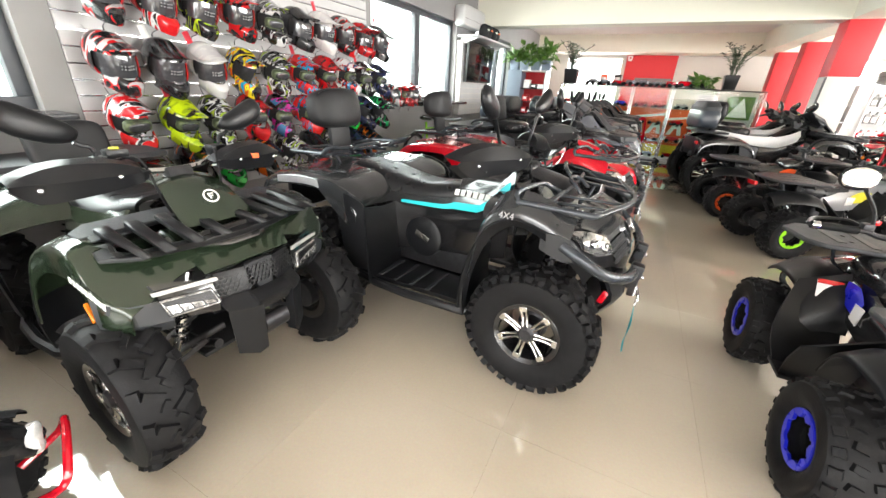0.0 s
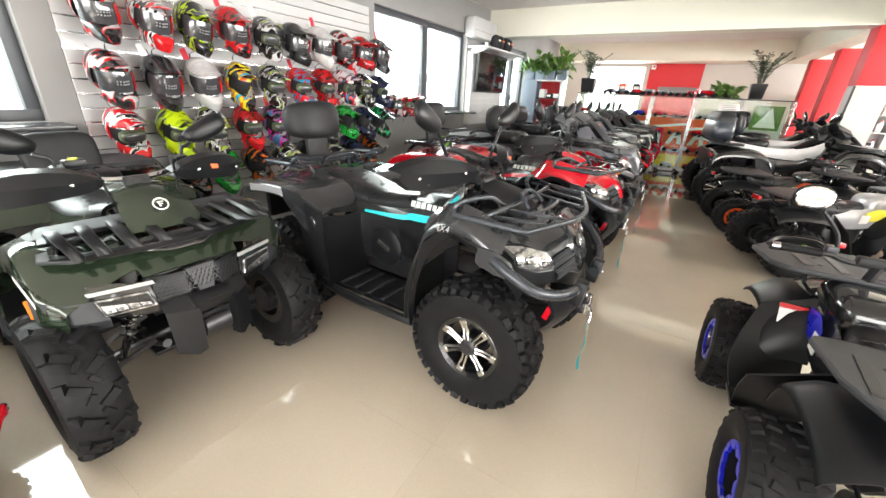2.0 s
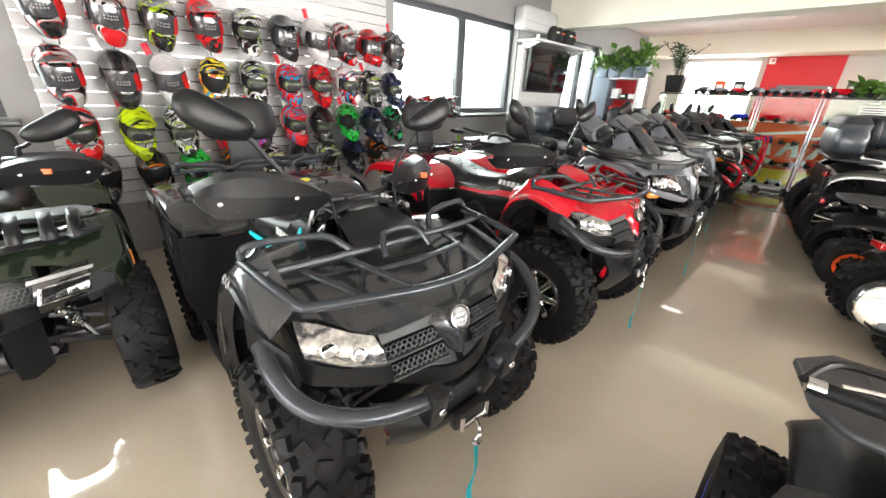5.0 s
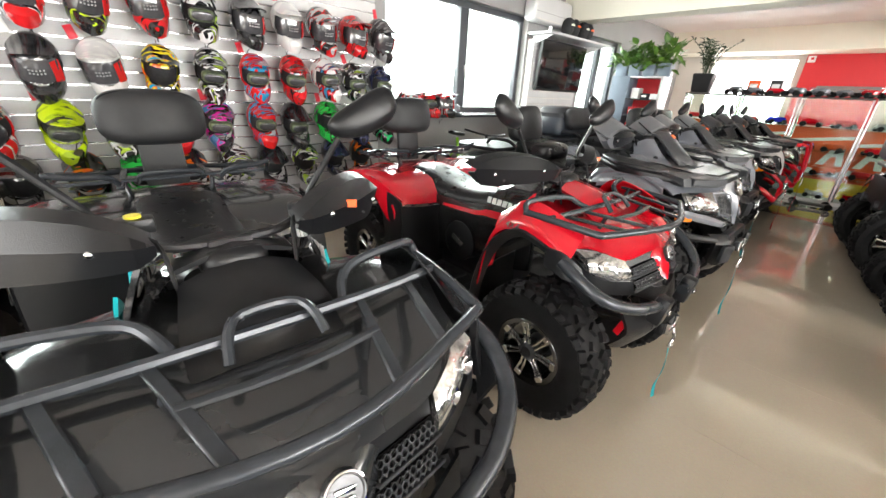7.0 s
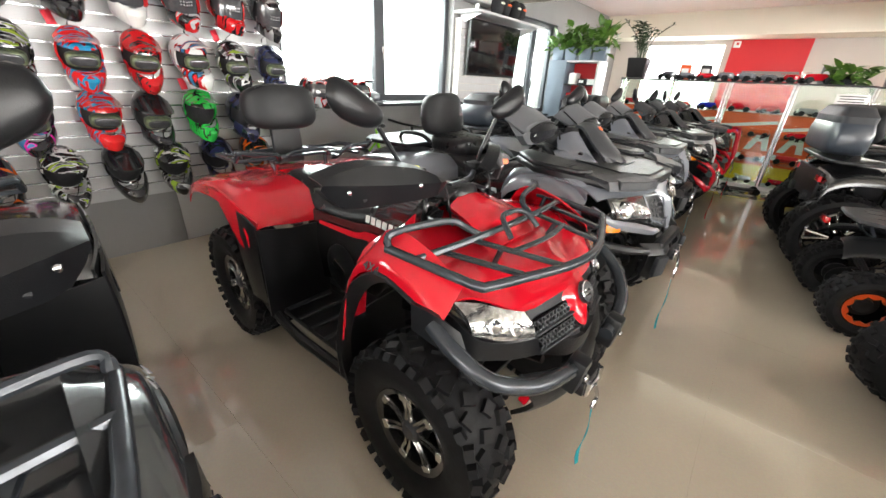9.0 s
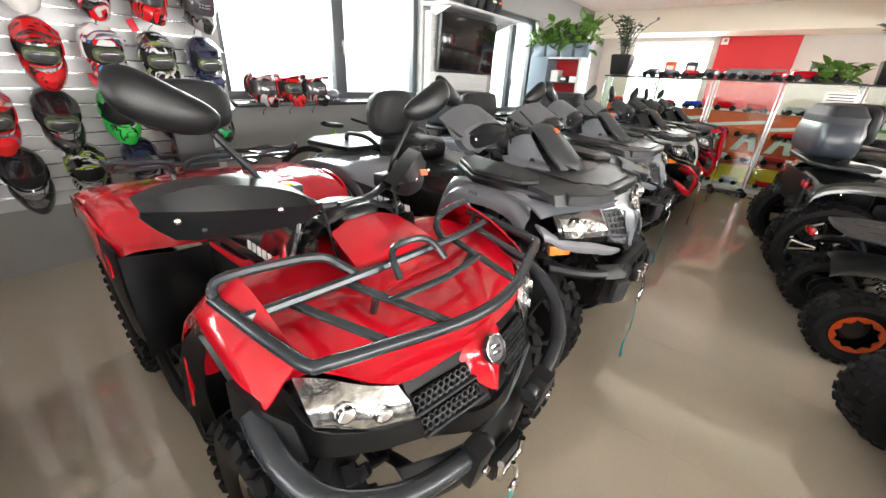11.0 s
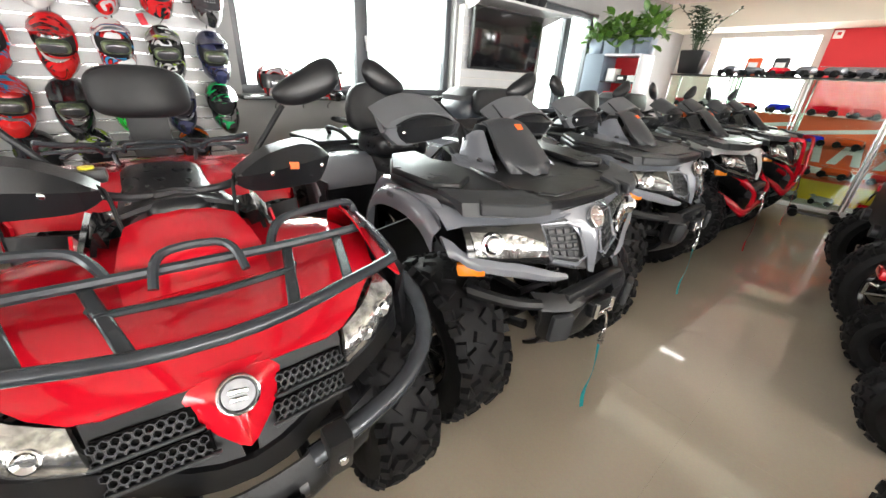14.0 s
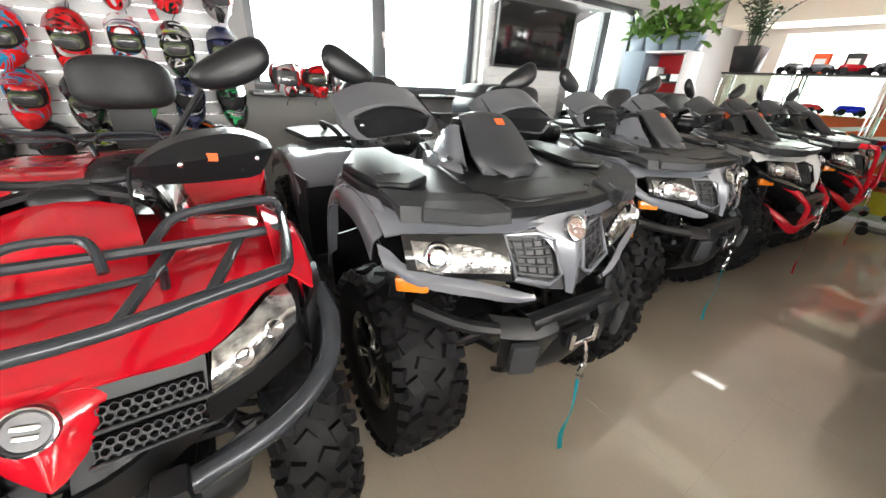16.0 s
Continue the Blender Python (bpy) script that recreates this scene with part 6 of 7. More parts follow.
def kid_quad(m, label, accent, tank="gloss_black", seatc="vinyl", R=0.245, round_mirror=True, front_rack=True, decal="blue", bumper="tube_black"):
    """Small youth quad with chain drive, flat racks and bare handlebar."""
    atv = thing("youth_quad_bike", label, "quad bike", m, "small quad bikes")
    hx, yo = 0.47, 0.43
    for s in (-1, 1):
        add_wheel(atv, hx, s * (yo - 0.09), s, R, 0.18, 0.115, "knob", "beadlock", accent)
        add_wheel(atv, -hx, s * (yo - 0.11), s, R, 0.22, 0.115, "knob", "beadlock", accent)
        for dx in (-0.08, 0.08):
            part("control_arm", tube([(hx + dx, s * 0.10, R + 0.04), (hx, s * 0.27, R - 0.02)], 0.011, 7, 1), "dark_steel", atv)
        spring((hx - 0.02, s * 0.24, R + 0.02), 0.22, 0.028, 7, (s * 25, 0, 0), atv, "chrome")
        # front mudguard with a raised rim
        arch_fender(atv, "front_fender", [(0.14, 0.42, 0.38), (0.18, 0.56, 0.50), (0.28, 0.64, 0.575), (0.46, 0.66, 0.59), (0.62, 0.64, 0.565), (0.72, 0.60, 0.52)], 0.12, 0.29, 0.04, "plastic", s)
        arch_fender(atv, "rear_fender", [(-0.14, 0.44, 0.40), (-0.18, 0.54, 0.50), (-0.28, 0.60, 0.555), (-0.46, 0.615, 0.57), (-0.60, 0.60, 0.55), (-0.66, 0.57, 0.52)], 0.12, 0.29, 0.04, "plastic", s)
        part("leg_shield", skin([[(0.30, s * 0.12, 0.68), (0.30, s * 0.31, 0.60)], [(0.17, s * 0.13, 0.44), (0.13, s * 0.39, 0.40)], [(0.06, s * 0.13, 0.26), (0.05, s * 0.36, 0.24)]], 2, 3, 0.01), "plastic", atv)
        part("leg_shield", skin([[(-0.14, s * 0.13, 0.58), (-0.14, s * 0.38, 0.46)], [(-0.10, s * 0.13, 0.42), (-0.09, s * 0.38, 0.36)], [(-0.04, s * 0.13, 0.26), (-0.03, s * 0.36, 0.24)]], 2, 3, 0.01), "plastic", atv)
        part("footrest", rbox((0.01, s * 0.25, 0.24), (0.16, 0.24, 0.02), 0.006), "plastic", atv)
        part("side_cover", skin([[(0.26, s * 0.10, 0.70), (0.26, s * 0.15, 0.62), (0.22, s * 0.14, 0.50)], [(0.06, s * 0.11, 0.64), (0.06, s * 0.15, 0.56), (0.05, s * 0.14, 0.46)], [(-0.16, s * 0.11, 0.62), (-0.16, s * 0.15, 0.55), (-0.15, s * 0.14, 0.46)]], 2, 3, 0.01), tank, atv)
        dc = part("decal", skin([[(0.24, s * 0.158, 0.655), (0.23, s * 0.160, 0.57)], [(0.15, s * 0.154, 0.66), (0.14, s * 0.160, 0.55)], [(0.08, s * 0.154, 0.615), (0.08, s * 0.159, 0.54)]], 1, 3, 0.004), decal, atv, "bright side decal")
        part("decal", skin([[(0.12, s * 0.158, 0.60), (0.11, s * 0.162, 0.53)], [(0.05, s * 0.157, 0.60), (0.05, s * 0.161, 0.52)]], 1, 2, 0.005), "label_white", dc)
        part("grip_bar", tube([(0.31, s * 0.14, 0.88), (0.29, s * 0.30, 0.885)], 0.011, 8, 1), "dark_steel", atv)
        part("grip", tube([(0.30, s * 0.19, 0.884), (0.285, s * 0.34, 0.886)], 0.0175, 10, 1), "rubber", atv)
        part("grip_end", tube([(0.285, s * 0.335, 0.886), (0.282, s * 0.365, 0.886)], 0.019, 10, 1), "chrome", atv)
        part("brake_lever", tube([(0.34, s * 0.16, 0.885), (0.37, s * 0.23, 0.88), (0.36, s * 0.30, 0.87)], 0.006, 6, 3), "chrome", atv)
        part("lever_guard", tube([(0.33, s * 0.15, 0.885), (0.41, s * 0.19, 0.90), (0.42, s * 0.31, 0.89), (0.30, s * 0.37, 0.885)], 0.009, 6, 4), "plastic", atv)
        part("perch", rbox((0.325, s * 0.155, 0.90), (0.05, 0.04, 0.035), 0.008), "dark_steel", atv)
        part("knob", rbox((0.325, s * 0.13, 0.925), (0.022, 0.022, 0.022), 0.005), "red_lens", atv)
    part("warning_label", rbox((0, 0, 0), (0.10, 0.0012, 0.09), 0.0004, seg=1), "label_white", atv, "white warning label with red heading", m=pose(0.243, 0.205, 0.595, 30, 0, 90))
    part("warning_heading", rbox((0, 0, 0), (0.10, 0.0012, 0.022), 0.0004, seg=1), "red_lens", atv, m=pose(0.2588, 0.205, 0.6253, 30, 0, 90))
    part("frame", tube([(0.62, 0.08, 0.36), (0.30, 0.09, 0.28), (-0.30, 0.09, 0.28), (-0.50, 0.08, 0.44)], 0.016, 8, 4), "dark_steel", atv)
    part("frame", tube([(0.62, -0.08, 0.36), (0.30, -0.09, 0.28), (-0.30, -0.09, 0.28), (-0.50, -0.08, 0.44)], 0.016, 8, 4), "dark_steel", atv)
    part("engine", blob((0.0, 0, 0.38), (0.17, 0.12, 0.12), 0.5, 16, 10), "dark_steel", atv)
    part("rear_axle", tube([(-hx, -0.32, R), (-hx, 0.32, R)], 0.02, 10, 1), "dark_steel", atv)
    part("sprocket", lathe([(0, -0.006), (0.09, -0.006), (0.09, 0.006), (0, 0.006)], 28), "dark_steel", atv, m=pose(-hx, 0.10, R))
    part("chain", tube([(-hx, 0.10, R + 0.09), (-0.05, 0.10, 0.42), (-0.02, 0.10, 0.38), (-0.05, 0.10, 0.34), (-hx, 0.10, R - 0.09)], 0.008, 6, 1), "dark_steel", atv)
    spring((-0.26, 0, 0.34), 0.20, 0.035, 6, (0, -35, 0), atv, "chrome")
    part("tank", blob((0.26, 0, 0.67), (0.18, 0.13, 0.10), 0.55, 20, 12), tank, atv)
    part("front_cowl", skin([[(0.36, -0.14, 0.66), (0.36, 0, 0.72), (0.36, 0.14, 0.66)], [(0.60, -0.15, 0.64), (0.62, 0, 0.68), (0.60, 0.15, 0.64)], [(0.76, -0.10, 0.54), (0.80, 0, 0.56), (0.76, 0.10, 0.54)]], 3, 3, 0.01), "gloss_black", atv)
    part("head_lamp", blob((0.76, 0, 0.55), (0.03, 0.08, 0.045), 0.6, 16, 8), "lamp_white", atv)
    seat(atv, -0.40, 0.14, 0.71, 0.70, 0.13, 0.03)
    part("steering_post", tube([(0.38, 0, 0.68), (0.31, 0, 0.87)], 0.02, 8, 1), "dark_steel", atv)
    part("handlebar", tube([(0.31, -0.15, 0.88), (0.32, -0.08, 0.86), (0.32, 0.08, 0.86), (0.31, 0.15, 0.88)], 0.012, 8, 3), "dark_steel", atv)
    part("bar_pad", rbox((0.32, 0, 0.875), (0.05, 0.14, 0.04), 0.014), "foam", atv)
    for sx, on in ((1, front_rack), (-1, True)):
        if not on:
            continue
        o = [(0.36, -0.20), (0.42, -0.25), (0.62, -0.28), (0.72, -0.22), (0.75, 0), (0.72, 0.22), (0.62, 0.28), (0.42, 0.25), (0.36, 0.20)]
        rz, so = (0.78, -0.04) if sx > 0 else (0.712, 0.15)
        if sx < 0:
            o = [(0.33, -0.20), (0.345, -0.275), (0.38, -0.292), (0.60, -0.27), (0.78, -0.19), (0.80, 0), (0.78, 0.19), (0.60, 0.27), (0.38, 0.292), (0.345, 0.275), (0.33, 0.20)]
        rk = part("rack", slot_plate([(sx * x + (0.15 if sx < 0 else -0.04), y * (1.3 if sx > 0 else 1.0)) for x, y in o], 0.024, pose(0, 0, rz)), "plastic_grey", atv, "dusty grey slotted rack")
        for yy, ln in ((-0.16, 0.15), (0.16, 0.15), (-0.055, 0.2), (0.055, 0.2)):
            part("rack_slot", rbox((sx * 0.54 + so, yy * 1.2, rz + 0.013), (ln + 0.07, 0.036, 0.004), 0.001, (0, 0, sx * yy * 40), seg=1), "black", rk)
        for k in range(6):
            part("rack_hole", lathe([(0, -0.002), (0.010, -0.002), (0.010, 0.002), (0, 0.002)], 12), "black", rk, m=pose(sx * (0.42 + 0.05 * k) + so, 0.13 if k % 2 else -0.13, rz + 0.0135, 90))
        part("rack_stay", tube([(sx * 0.56, -0.14, rz - 0.01), (sx * 0.50, -0.12, 0.60), (sx * 0.50, 0.12, 0.60), (sx * 0.56, 0.14, rz - 0.01)], 0.011, 7, 1), "tube_black", rk)
    part("bumper_bar", tube([(0.66, -0.12, 0.34), (0.80, -0.18, 0.40), (0.84, -0.12, 0.50), (0.84, 0.12, 0.50), (0.80, 0.18, 0.40), (0.66, 0.12, 0.34)], 0.016, 8, 4), bumper, atv)
    part("tail_lamp", rbox((-0.74, 0, 0.66), (0.03, 0.12, 0.04), 0.008), "red_lens", atv)
    if round_mirror:
        st = part("mirror_stalk", tube([(0.32, 0.14, 0.90), (0.30, 0.17, 0.98), (0.21, 0.27, 1.08)], 0.008, 7, 4), "dark_steel", atv)
        part("mirror", blob((0.192, 0.318, 1.13), (0.016, 0.066, 0.053), 0.95, 24, 12), "plastic", st)
        part("mirror_face", blob((0.180, 0.318, 1.13), (0.006, 0.060, 0.047), 0.95, 24, 8), "mirror", st)
    return atv


# ---- the row along the windows ----
quad_a(pose(-0.850, 2.185, 0, 0, 0, -3), "charcoal", "cyan", "charcoal utility quad bike with cyan stripes and tube racks", "silver")
red_quad = quad_a(pose(-0.86, 3.755, 0, 0, 0, -2), "red", "red", "glossy red utility quad bike with black tube racks")
quad_b(pose(-0.94, 5.05, 0, 0, 0, -2), "grey", "slate grey quad bike with plastic rack and tall backrest")
grey_quad = quad_b(pose(-1.08, 6.53, 0, 0, 0, -1), "grey", "slate grey quad bike carrying a luggage case", True)
quad_b(pose(-1.02, 7.92, 0, 0, 0, 0), "gloss_black", "black and white quad bike with red tubular bumper", False, "plastic", "red", False, True)
black_quad = quad_b(pose(-0.98, 9.25, 0, 0, 0, 0), "gloss_black", "black quad bike with tall red bumper frame", True, "plastic", "red", True)
green_quad = quad_c(pose(-1.98, 1.05, 0, 0, 0, -2), "green", "army green farm quad bike with grey moulded racks")
quad_c(pose(-2.24, -0.66, 0, 0, 0, 88), "charcoal", "dark quad bike parked beside the window wall")
# ---- the row across the aisle ----
kid_quad(pose(1.30, 2.14, 0, 0, 0, 91), "black youth quad bike with blue wheel rings and grey racks", "blue")
kid_quad(pose(1.95, 5.16, 0, 0, 0, 20), "black youth quad bike with lime green wheel rings", "lime", "silver", decal="yellow", R=0.235, round_mirror=False, front_rack=True)
kid_quad(pose(1.70, 6.36, 0, 0, 0, 9), "black youth quad bike with orange wheel rings", "orange", "gloss_black", decal="orange", R=0.215, round_mirror=False)
white_quad = quad_b(pose(1.86, 7.66, 0, 0, 0, 8), "gloss_black", "black and white quad bike with luggage case and alloy wheels", True, "plastic", "plastic", False, False, "six", True)
kid_quad(pose(-1.46, -0.22, 0, 0, 0, 72) @ Matrix.Scale(0.72, 4), "small red framed children's quad bike", "gloss_black", "red", decal="red", round_mirror=False, front_rack=False, bumper="red")
for src, at in ((grey_quad, pose(3.9, 5.4, 0, 0, 0, 188)), (black_quad, pose(4.3, 7.2, 0, 0, 0, 186)), (white_quad, pose(2.1, 9.4, 0, 0, 0, 14)), (red_quad, pose(4.4, 8.9, 0, 0, 0, 184)), (grey_quad, pose(3.8, 3.6, 0, 0, 0, 182))):
    tagged(copy_thing(src, at), group="quad bikes in the far row")

# ---- helmets ----
HP = {}
for key, cols in dict(
        red_white=[(0.55, 0.012, 0.015), (0.7, 0.7, 0.7), (0.015, 0.015, 0.017)],
        white_red=[(0.68, 0.68, 0.68), (0.5, 0.012, 0.02), (0.02, 0.02, 0.02), (0.05, 0.2, 0.4)],
        black=[(0.012, 0.012, 0.013), (0.03, 0.03, 0.033)],
        black_lime=[(0.014, 0.014, 0.015), (0.42, 0.6, 0.02), (0.03, 0.03, 0.03)],
        red_black=[(0.52, 0.01, 0.013), (0.014, 0.014, 0.015), (0.5, 0.01, 0.013)],
        black_red=[(0.014, 0.014, 0.015), (0.5, 0.01, 0.013), (0.4, 0.4, 0.4)],
        white=[(0.68, 0.68, 0.66), (0.6, 0.6, 0.6)],
        multi=[(0.014, 0.014, 0.015), (0.75, 0.6, 0.02), (0.7, 0.12, 0.01), (0.02, 0.35, 0.5)],
        black_white=[(0.016, 0.016, 0.017), (0.65, 0.65, 0.65), (0.016, 0.016, 0.017), (0.35, 0.5, 0.05)],
        red_blue=[(0.6, 0.014, 0.016), (0.02, 0.22, 0.4), (0.55, 0.014, 0.016)],
        lime=[(0.55, 0.72, 0.01), (0.35, 0.5, 0.01), (0.05, 0.05, 0.02)],
        magenta=[(0.016, 0.016, 0.02), (0.6, 0.02, 0.3), (0.05, 0.15, 0.3)],
        green=[(0.02, 0.5, 0.06), (0.015, 0.015, 0.015), (0.03, 0.55, 0.08)],
        navy=[(0.012, 0.014, 0.03), (0.03, 0.035, 0.09)],
        black_green=[(0.012, 0.013, 0.013), (0.012, 0.013, 0.013), (0.01, 0.35, 0.1)],
        black_orange=[(0.013, 0.013, 0.013), (0.02, 0.02, 0.02), (0.65, 0.12, 0.01)],
        grey=[(0.06, 0.06, 0.065), (0.015, 0.015, 0.016), (0.2, 0.2, 0.2)]).items():
    HP[key] = paint_graphic("helmet_paint_" + key, cols)
M["shield"] = mat("tinted_shield", (0.06, 0.06, 0.065), 0.06, vary=0.3, scale=30, coat=1.0)
M["goggle"] = mat("goggle_frame", (0.05, 0.06, 0.045), 0.35, vary=0.6, scale=40, col2=(0.16, 0.2, 0.09))
M["tag_red"] = mat("red_price_tag", (0.6, 0.02, 0.04), 0.5, vary=0.1)
M["red_panel"] = mat("red_helmet_trim", (0.55, 0.015, 0.015), 0.25, vary=0.1)
HMESH = {}


def hpart(key, make, material, parent, name, smooth=45):
    """Alike helmet parts share one mesh for each paint."""
    k = (key, material if isinstance(material, str) else material.name)
    if k in HMESH:
        return part(name, HMESH[k], None, parent)
    o = part(name, make(), material, parent, smooth=smooth)
    HMESH[k] = o.data
    return o


def helmet_shell():
    bm = blob((0, 0, 0), (0.145, 0.122, 0.138), 0.92, 32, 20, warp=lambda x, y, z: (x * (1.0 if x < 0 else 1.05), y, z * (1.0 if z > 0 else 0.9)))
    gone = [f for f in bm.faces if f.calc_center_median().x > 0.035 and -0.085 < f.calc_center_median().z < 0.05]
    gone += [f for f in bm.faces if f.calc_center_median().z < -0.10 and f not in gone]
    bmesh.ops.delete(bm, geom=gone, context="FACES")
    bmesh.ops.recalc_face_normals(bm, faces=bm.faces)
    bmesh.ops.solidify(bm, geom=bm.faces[:], thickness=0.012)
    return bm


def chin_bar():
    rows = []
    for a in np.linspace(-1.25, 1.25, 9):
        c, s_ = math.cos(a), math.sin(a)
        x, y = 0.03 + 0.20 * max(0, c) ** 1.35, 0.116 * math.copysign(abs(s_) ** 1.1, s_)
        k = max(0.0, c)
        rows.append([(x - 0.005, y * 0.97, -0.035 - 0.028 * k), (x + 0.012 + 0.03 * k, y, -0.072 - 0.02 * k), (x + 0.005 + 0.012 * k, y * 0.93, -0.125 - 0.035 * k), (x - 0.03, y * 0.85, -0.14 - 0.02 * k)])
    return skin(rows, 2, 2, 0.012)


def peak():
    return skin([[(0.02, -0.112, 0.085), (0.02, -0.06, 0.132), (0.02, 0, 0.142), (0.02, 0.06, 0.132), (0.02, 0.112, 0.085)], [(0.12, -0.108, 0.078), (0.12, -0.06, 0.112), (0.12, 0, 0.122), (0.12, 0.06, 0.112), (0.12, 0.108, 0.078)], [(0.20, -0.085, 0.100), (0.245, -0.045, 0.118), (0.262, 0, 0.124), (0.245, 0.045, 0.118), (0.20, 0.085, 0.100)]], 3, 3, 0.006)


def shield_shape():
    rows = []
    for a in np.linspace(-1.2, 1.2, 9):
        c, s_ = math.cos(a), math.sin(a)
        x, y = 0.02 + 0.15 * max(0, c) ** 0.7, 0.124 * math.copysign(abs(s_) ** 0.85, s_)
        rows.append([(x - 0.012, y, 0.055), (x + 0.006, y * 1.0, 0.0), (x + 0.01, y * 0.99, -0.065)])
    return skin(rows, 2, 2, 0.004)


def helmet(m, paint, style, group, label, tag=None):
    h = thing("helmet", label, "helmet", m, group)
    p = HP[paint]
    hpart("shell", helmet_shell, p, h, "shell")
    hpart("chin", chin_bar, p, h, "chin_bar")
    hpart("lining", lambda: blob((-0.012, 0, -0.005), (0.125, 0.104, 0.118), 0.92, 20, 12), "shell_in", h, "lining")
    hpart("vent", lambda: rbox((0.205, 0, -0.10), (0.025, 0.05, 0.035), 0.008, (0, 12, 0)), "black" if style != "shield" else "chrome", h, "chin_vent")
    if style != "road":
        hpart("peak", peak, p, h, "peak")
    if style == "shield":
        hpart("shield", shield_shape, "shield", h, "visor")
        hpart("cheek", lambda: skin([[(0.10, 0.112, 0.045), (0.12, 0.115, -0.03), (0.12, 0.11, -0.07)], [(0.16, 0.075, 0.045), (0.172, 0.078, -0.03), (0.165, 0.075, -0.07)]], 2, 2, 0.004), "red_panel", h, "side_trim")

        def vents():
            bm = bmesh.new()
            for i in range(5):
                for j in range(2):
                    rbox((0.187 - abs(i - 2) * 0.006, -0.035 + i * 0.0175, 0.005 - j * 0.018), (0.004, 0.008, 0.008), 0, (0, 0, 0), bm)
            return bm
        hpart("dots", vents, "silver", h, "visor_print", 0)
    elif style == "goggle":
        hpart("goggle", lambda: blob((0.115, 0, -0.012), (0.035, 0.088, 0.04), 0.55, 18, 10), "goggle", h, "goggles")
        hpart("lens", lambda: blob((0.143, 0, -0.012), (0.014, 0.07, 0.028), 0.6, 18, 10), "shield", h, "goggle_lens")
    hpart("strap", lambda: tube([(0.02, 0.06, -0.12), (0.03, 0.04, -0.19), (0.0, 0.02, -0.23), (0.01, 0.015, -0.26)], 0.005, 6, 4, flat=0.5), "black", h, "chin_strap")
    if tag:
        hpart("tag" + tag, lambda: rbox((-0.02, -0.10, 0.165), (0.004, 0.05, 0.075), 0.001, (8, -30, 10), seg=1), tag, h, "price_tag")
    return h


ROWS_H = [
    (1.89, ["black_red:s", "red_white:s", "black_lime:s", "red_black:s", "black_white:g", "black:s", "white:s", "black_red:s", "red_black:s", "grey:s"]),
    (1.49, ["black_red:s", "black:s", "white:s", "multi:n", "black_white:g", "red_blue:g", "red_black:g", "white_red:g", "black_white:g", "navy:g"]),
    (1.115, ["red_white:g", "lime:g", "black_white:g", "red_black:g", "magenta:g", "red_blue:g", "black:g", "green:n", "navy:n", "black_green:n"]),
    (0.765, ["grey:n", "black_orange:n", "green:n", "black_orange:n", "black_white:n", "black:n", "black_white:n", "navy:n", "black_orange:n"])]
WORDS_H = dict(red_white="red and white", white_red="white, red and black", black="plain black", black_lime="black and lime", red_black="red and black", black_red="black and red", white="white", multi="black, yellow and orange", black_white="black and white", red_blue="red and blue", lime="bright lime yellow", magenta="black and magenta", green="bright green", navy="dark navy", black_green="black with green lines", black_orange="black with orange graphics", grey="grey and black")
rh = random.Random(11)
for r, (z, names) in enumerate(ROWS_H):
    for c, nm in enumerate(names):
        pn, st = nm.split(":")
        st = {"s": "shield", "g": "goggle", "n": "open"}[st]
        tag = "tag_red" if (r * 10 + c) % 3 == 0 else ("label_white" if (r * 10 + c) % 7 == 4 else None)
        y = 1.56 + c * 0.316 + rh.uniform(-0.015, 0.015) + (0.04 if r == 3 else 0)
        hm = helmet(pose(X0 + 0.205, y, z + rh.uniform(-0.012, 0.012), rh.uniform(-6, 6), 20 + rh.uniform(-6, 6), rh.uniform(-9, 5)) @ Matrix.Diagonal((1.04, 0.94, 1.06, 1)), pn, st, "helmets on the slatted wall", WORDS_H[pn] + " motocross helmet hanging on the slatted wall", tag)
        part("hook", tube([(-0.21, 0, 0.10), (-0.10, 0, 0.04), (-0.06, 0, 0.06)], 0.004, 6, 1), "chrome", hm)
for y, pn, st in ((4.86, "black_red", "shield"), (5.13, "red_black", "goggle"), (5.39, "black_red", "shield")):
    helmet(pose(-3.16, y, 1.285, 0, 4, 6), pn, st, "helmets on the window sill", WORDS_H[pn] + " helmet standing on the window sill")
cap = thing("cap", "grey cap lying on the window sill", "cap", pose(-3.14, 5.62, 1.165))
part("crown", blob((0, 0, 0.045), (0.09, 0.08, 0.06), 0.9, 18, 10), "grey", cap)
part("brim", rbox((0.11, 0, 0.008), (0.09, 0.14, 0.008), 0.003), "grey", cap)

# ---- wall fixtures ----
pn = thing("slat_panel", "narrow white slatted panel behind the television", "display wall", pose(X0, 0, 0), kind="structure")
part("backing", rbox((0.05, 7.93, 1.55), (0.10, 1.42, 1.3), 0.004), "wall", pn, smooth=0)
for i in range(13):
    part("slat", rbox((0.108, 7.93, 0.95 + i * 0.0975), (0.018, 1.44, 0.086), 0.003, seg=1), "slat", pn)
tv = thing("television", "large black flat television on the slatted panel", "television", pose(-3.06, 7.96, 1.85, 0, 3, 0))
part("bezel", rbox((0, 0, 0), (0.05, 1.33, 0.70), 0.012), "black", tv)
part("screen", rbox((0.026, 0, 0.008), (0.004, 1.30, 0.655), 0.001), "screen", tv, "dark glossy screen")
part("wall_mount", rbox((-0.04, 0, 0), (0.05, 0.4, 0.3), 0.006), "black", tv)
sh = thing("wall_shelf", "white wall shelf above the television", "shelf", pose(-3.0, 8.08, 2.26))
part("board", rbox((0, 0, 0), (0.40, 1.9, 0.03), 0.004), "slat", sh)
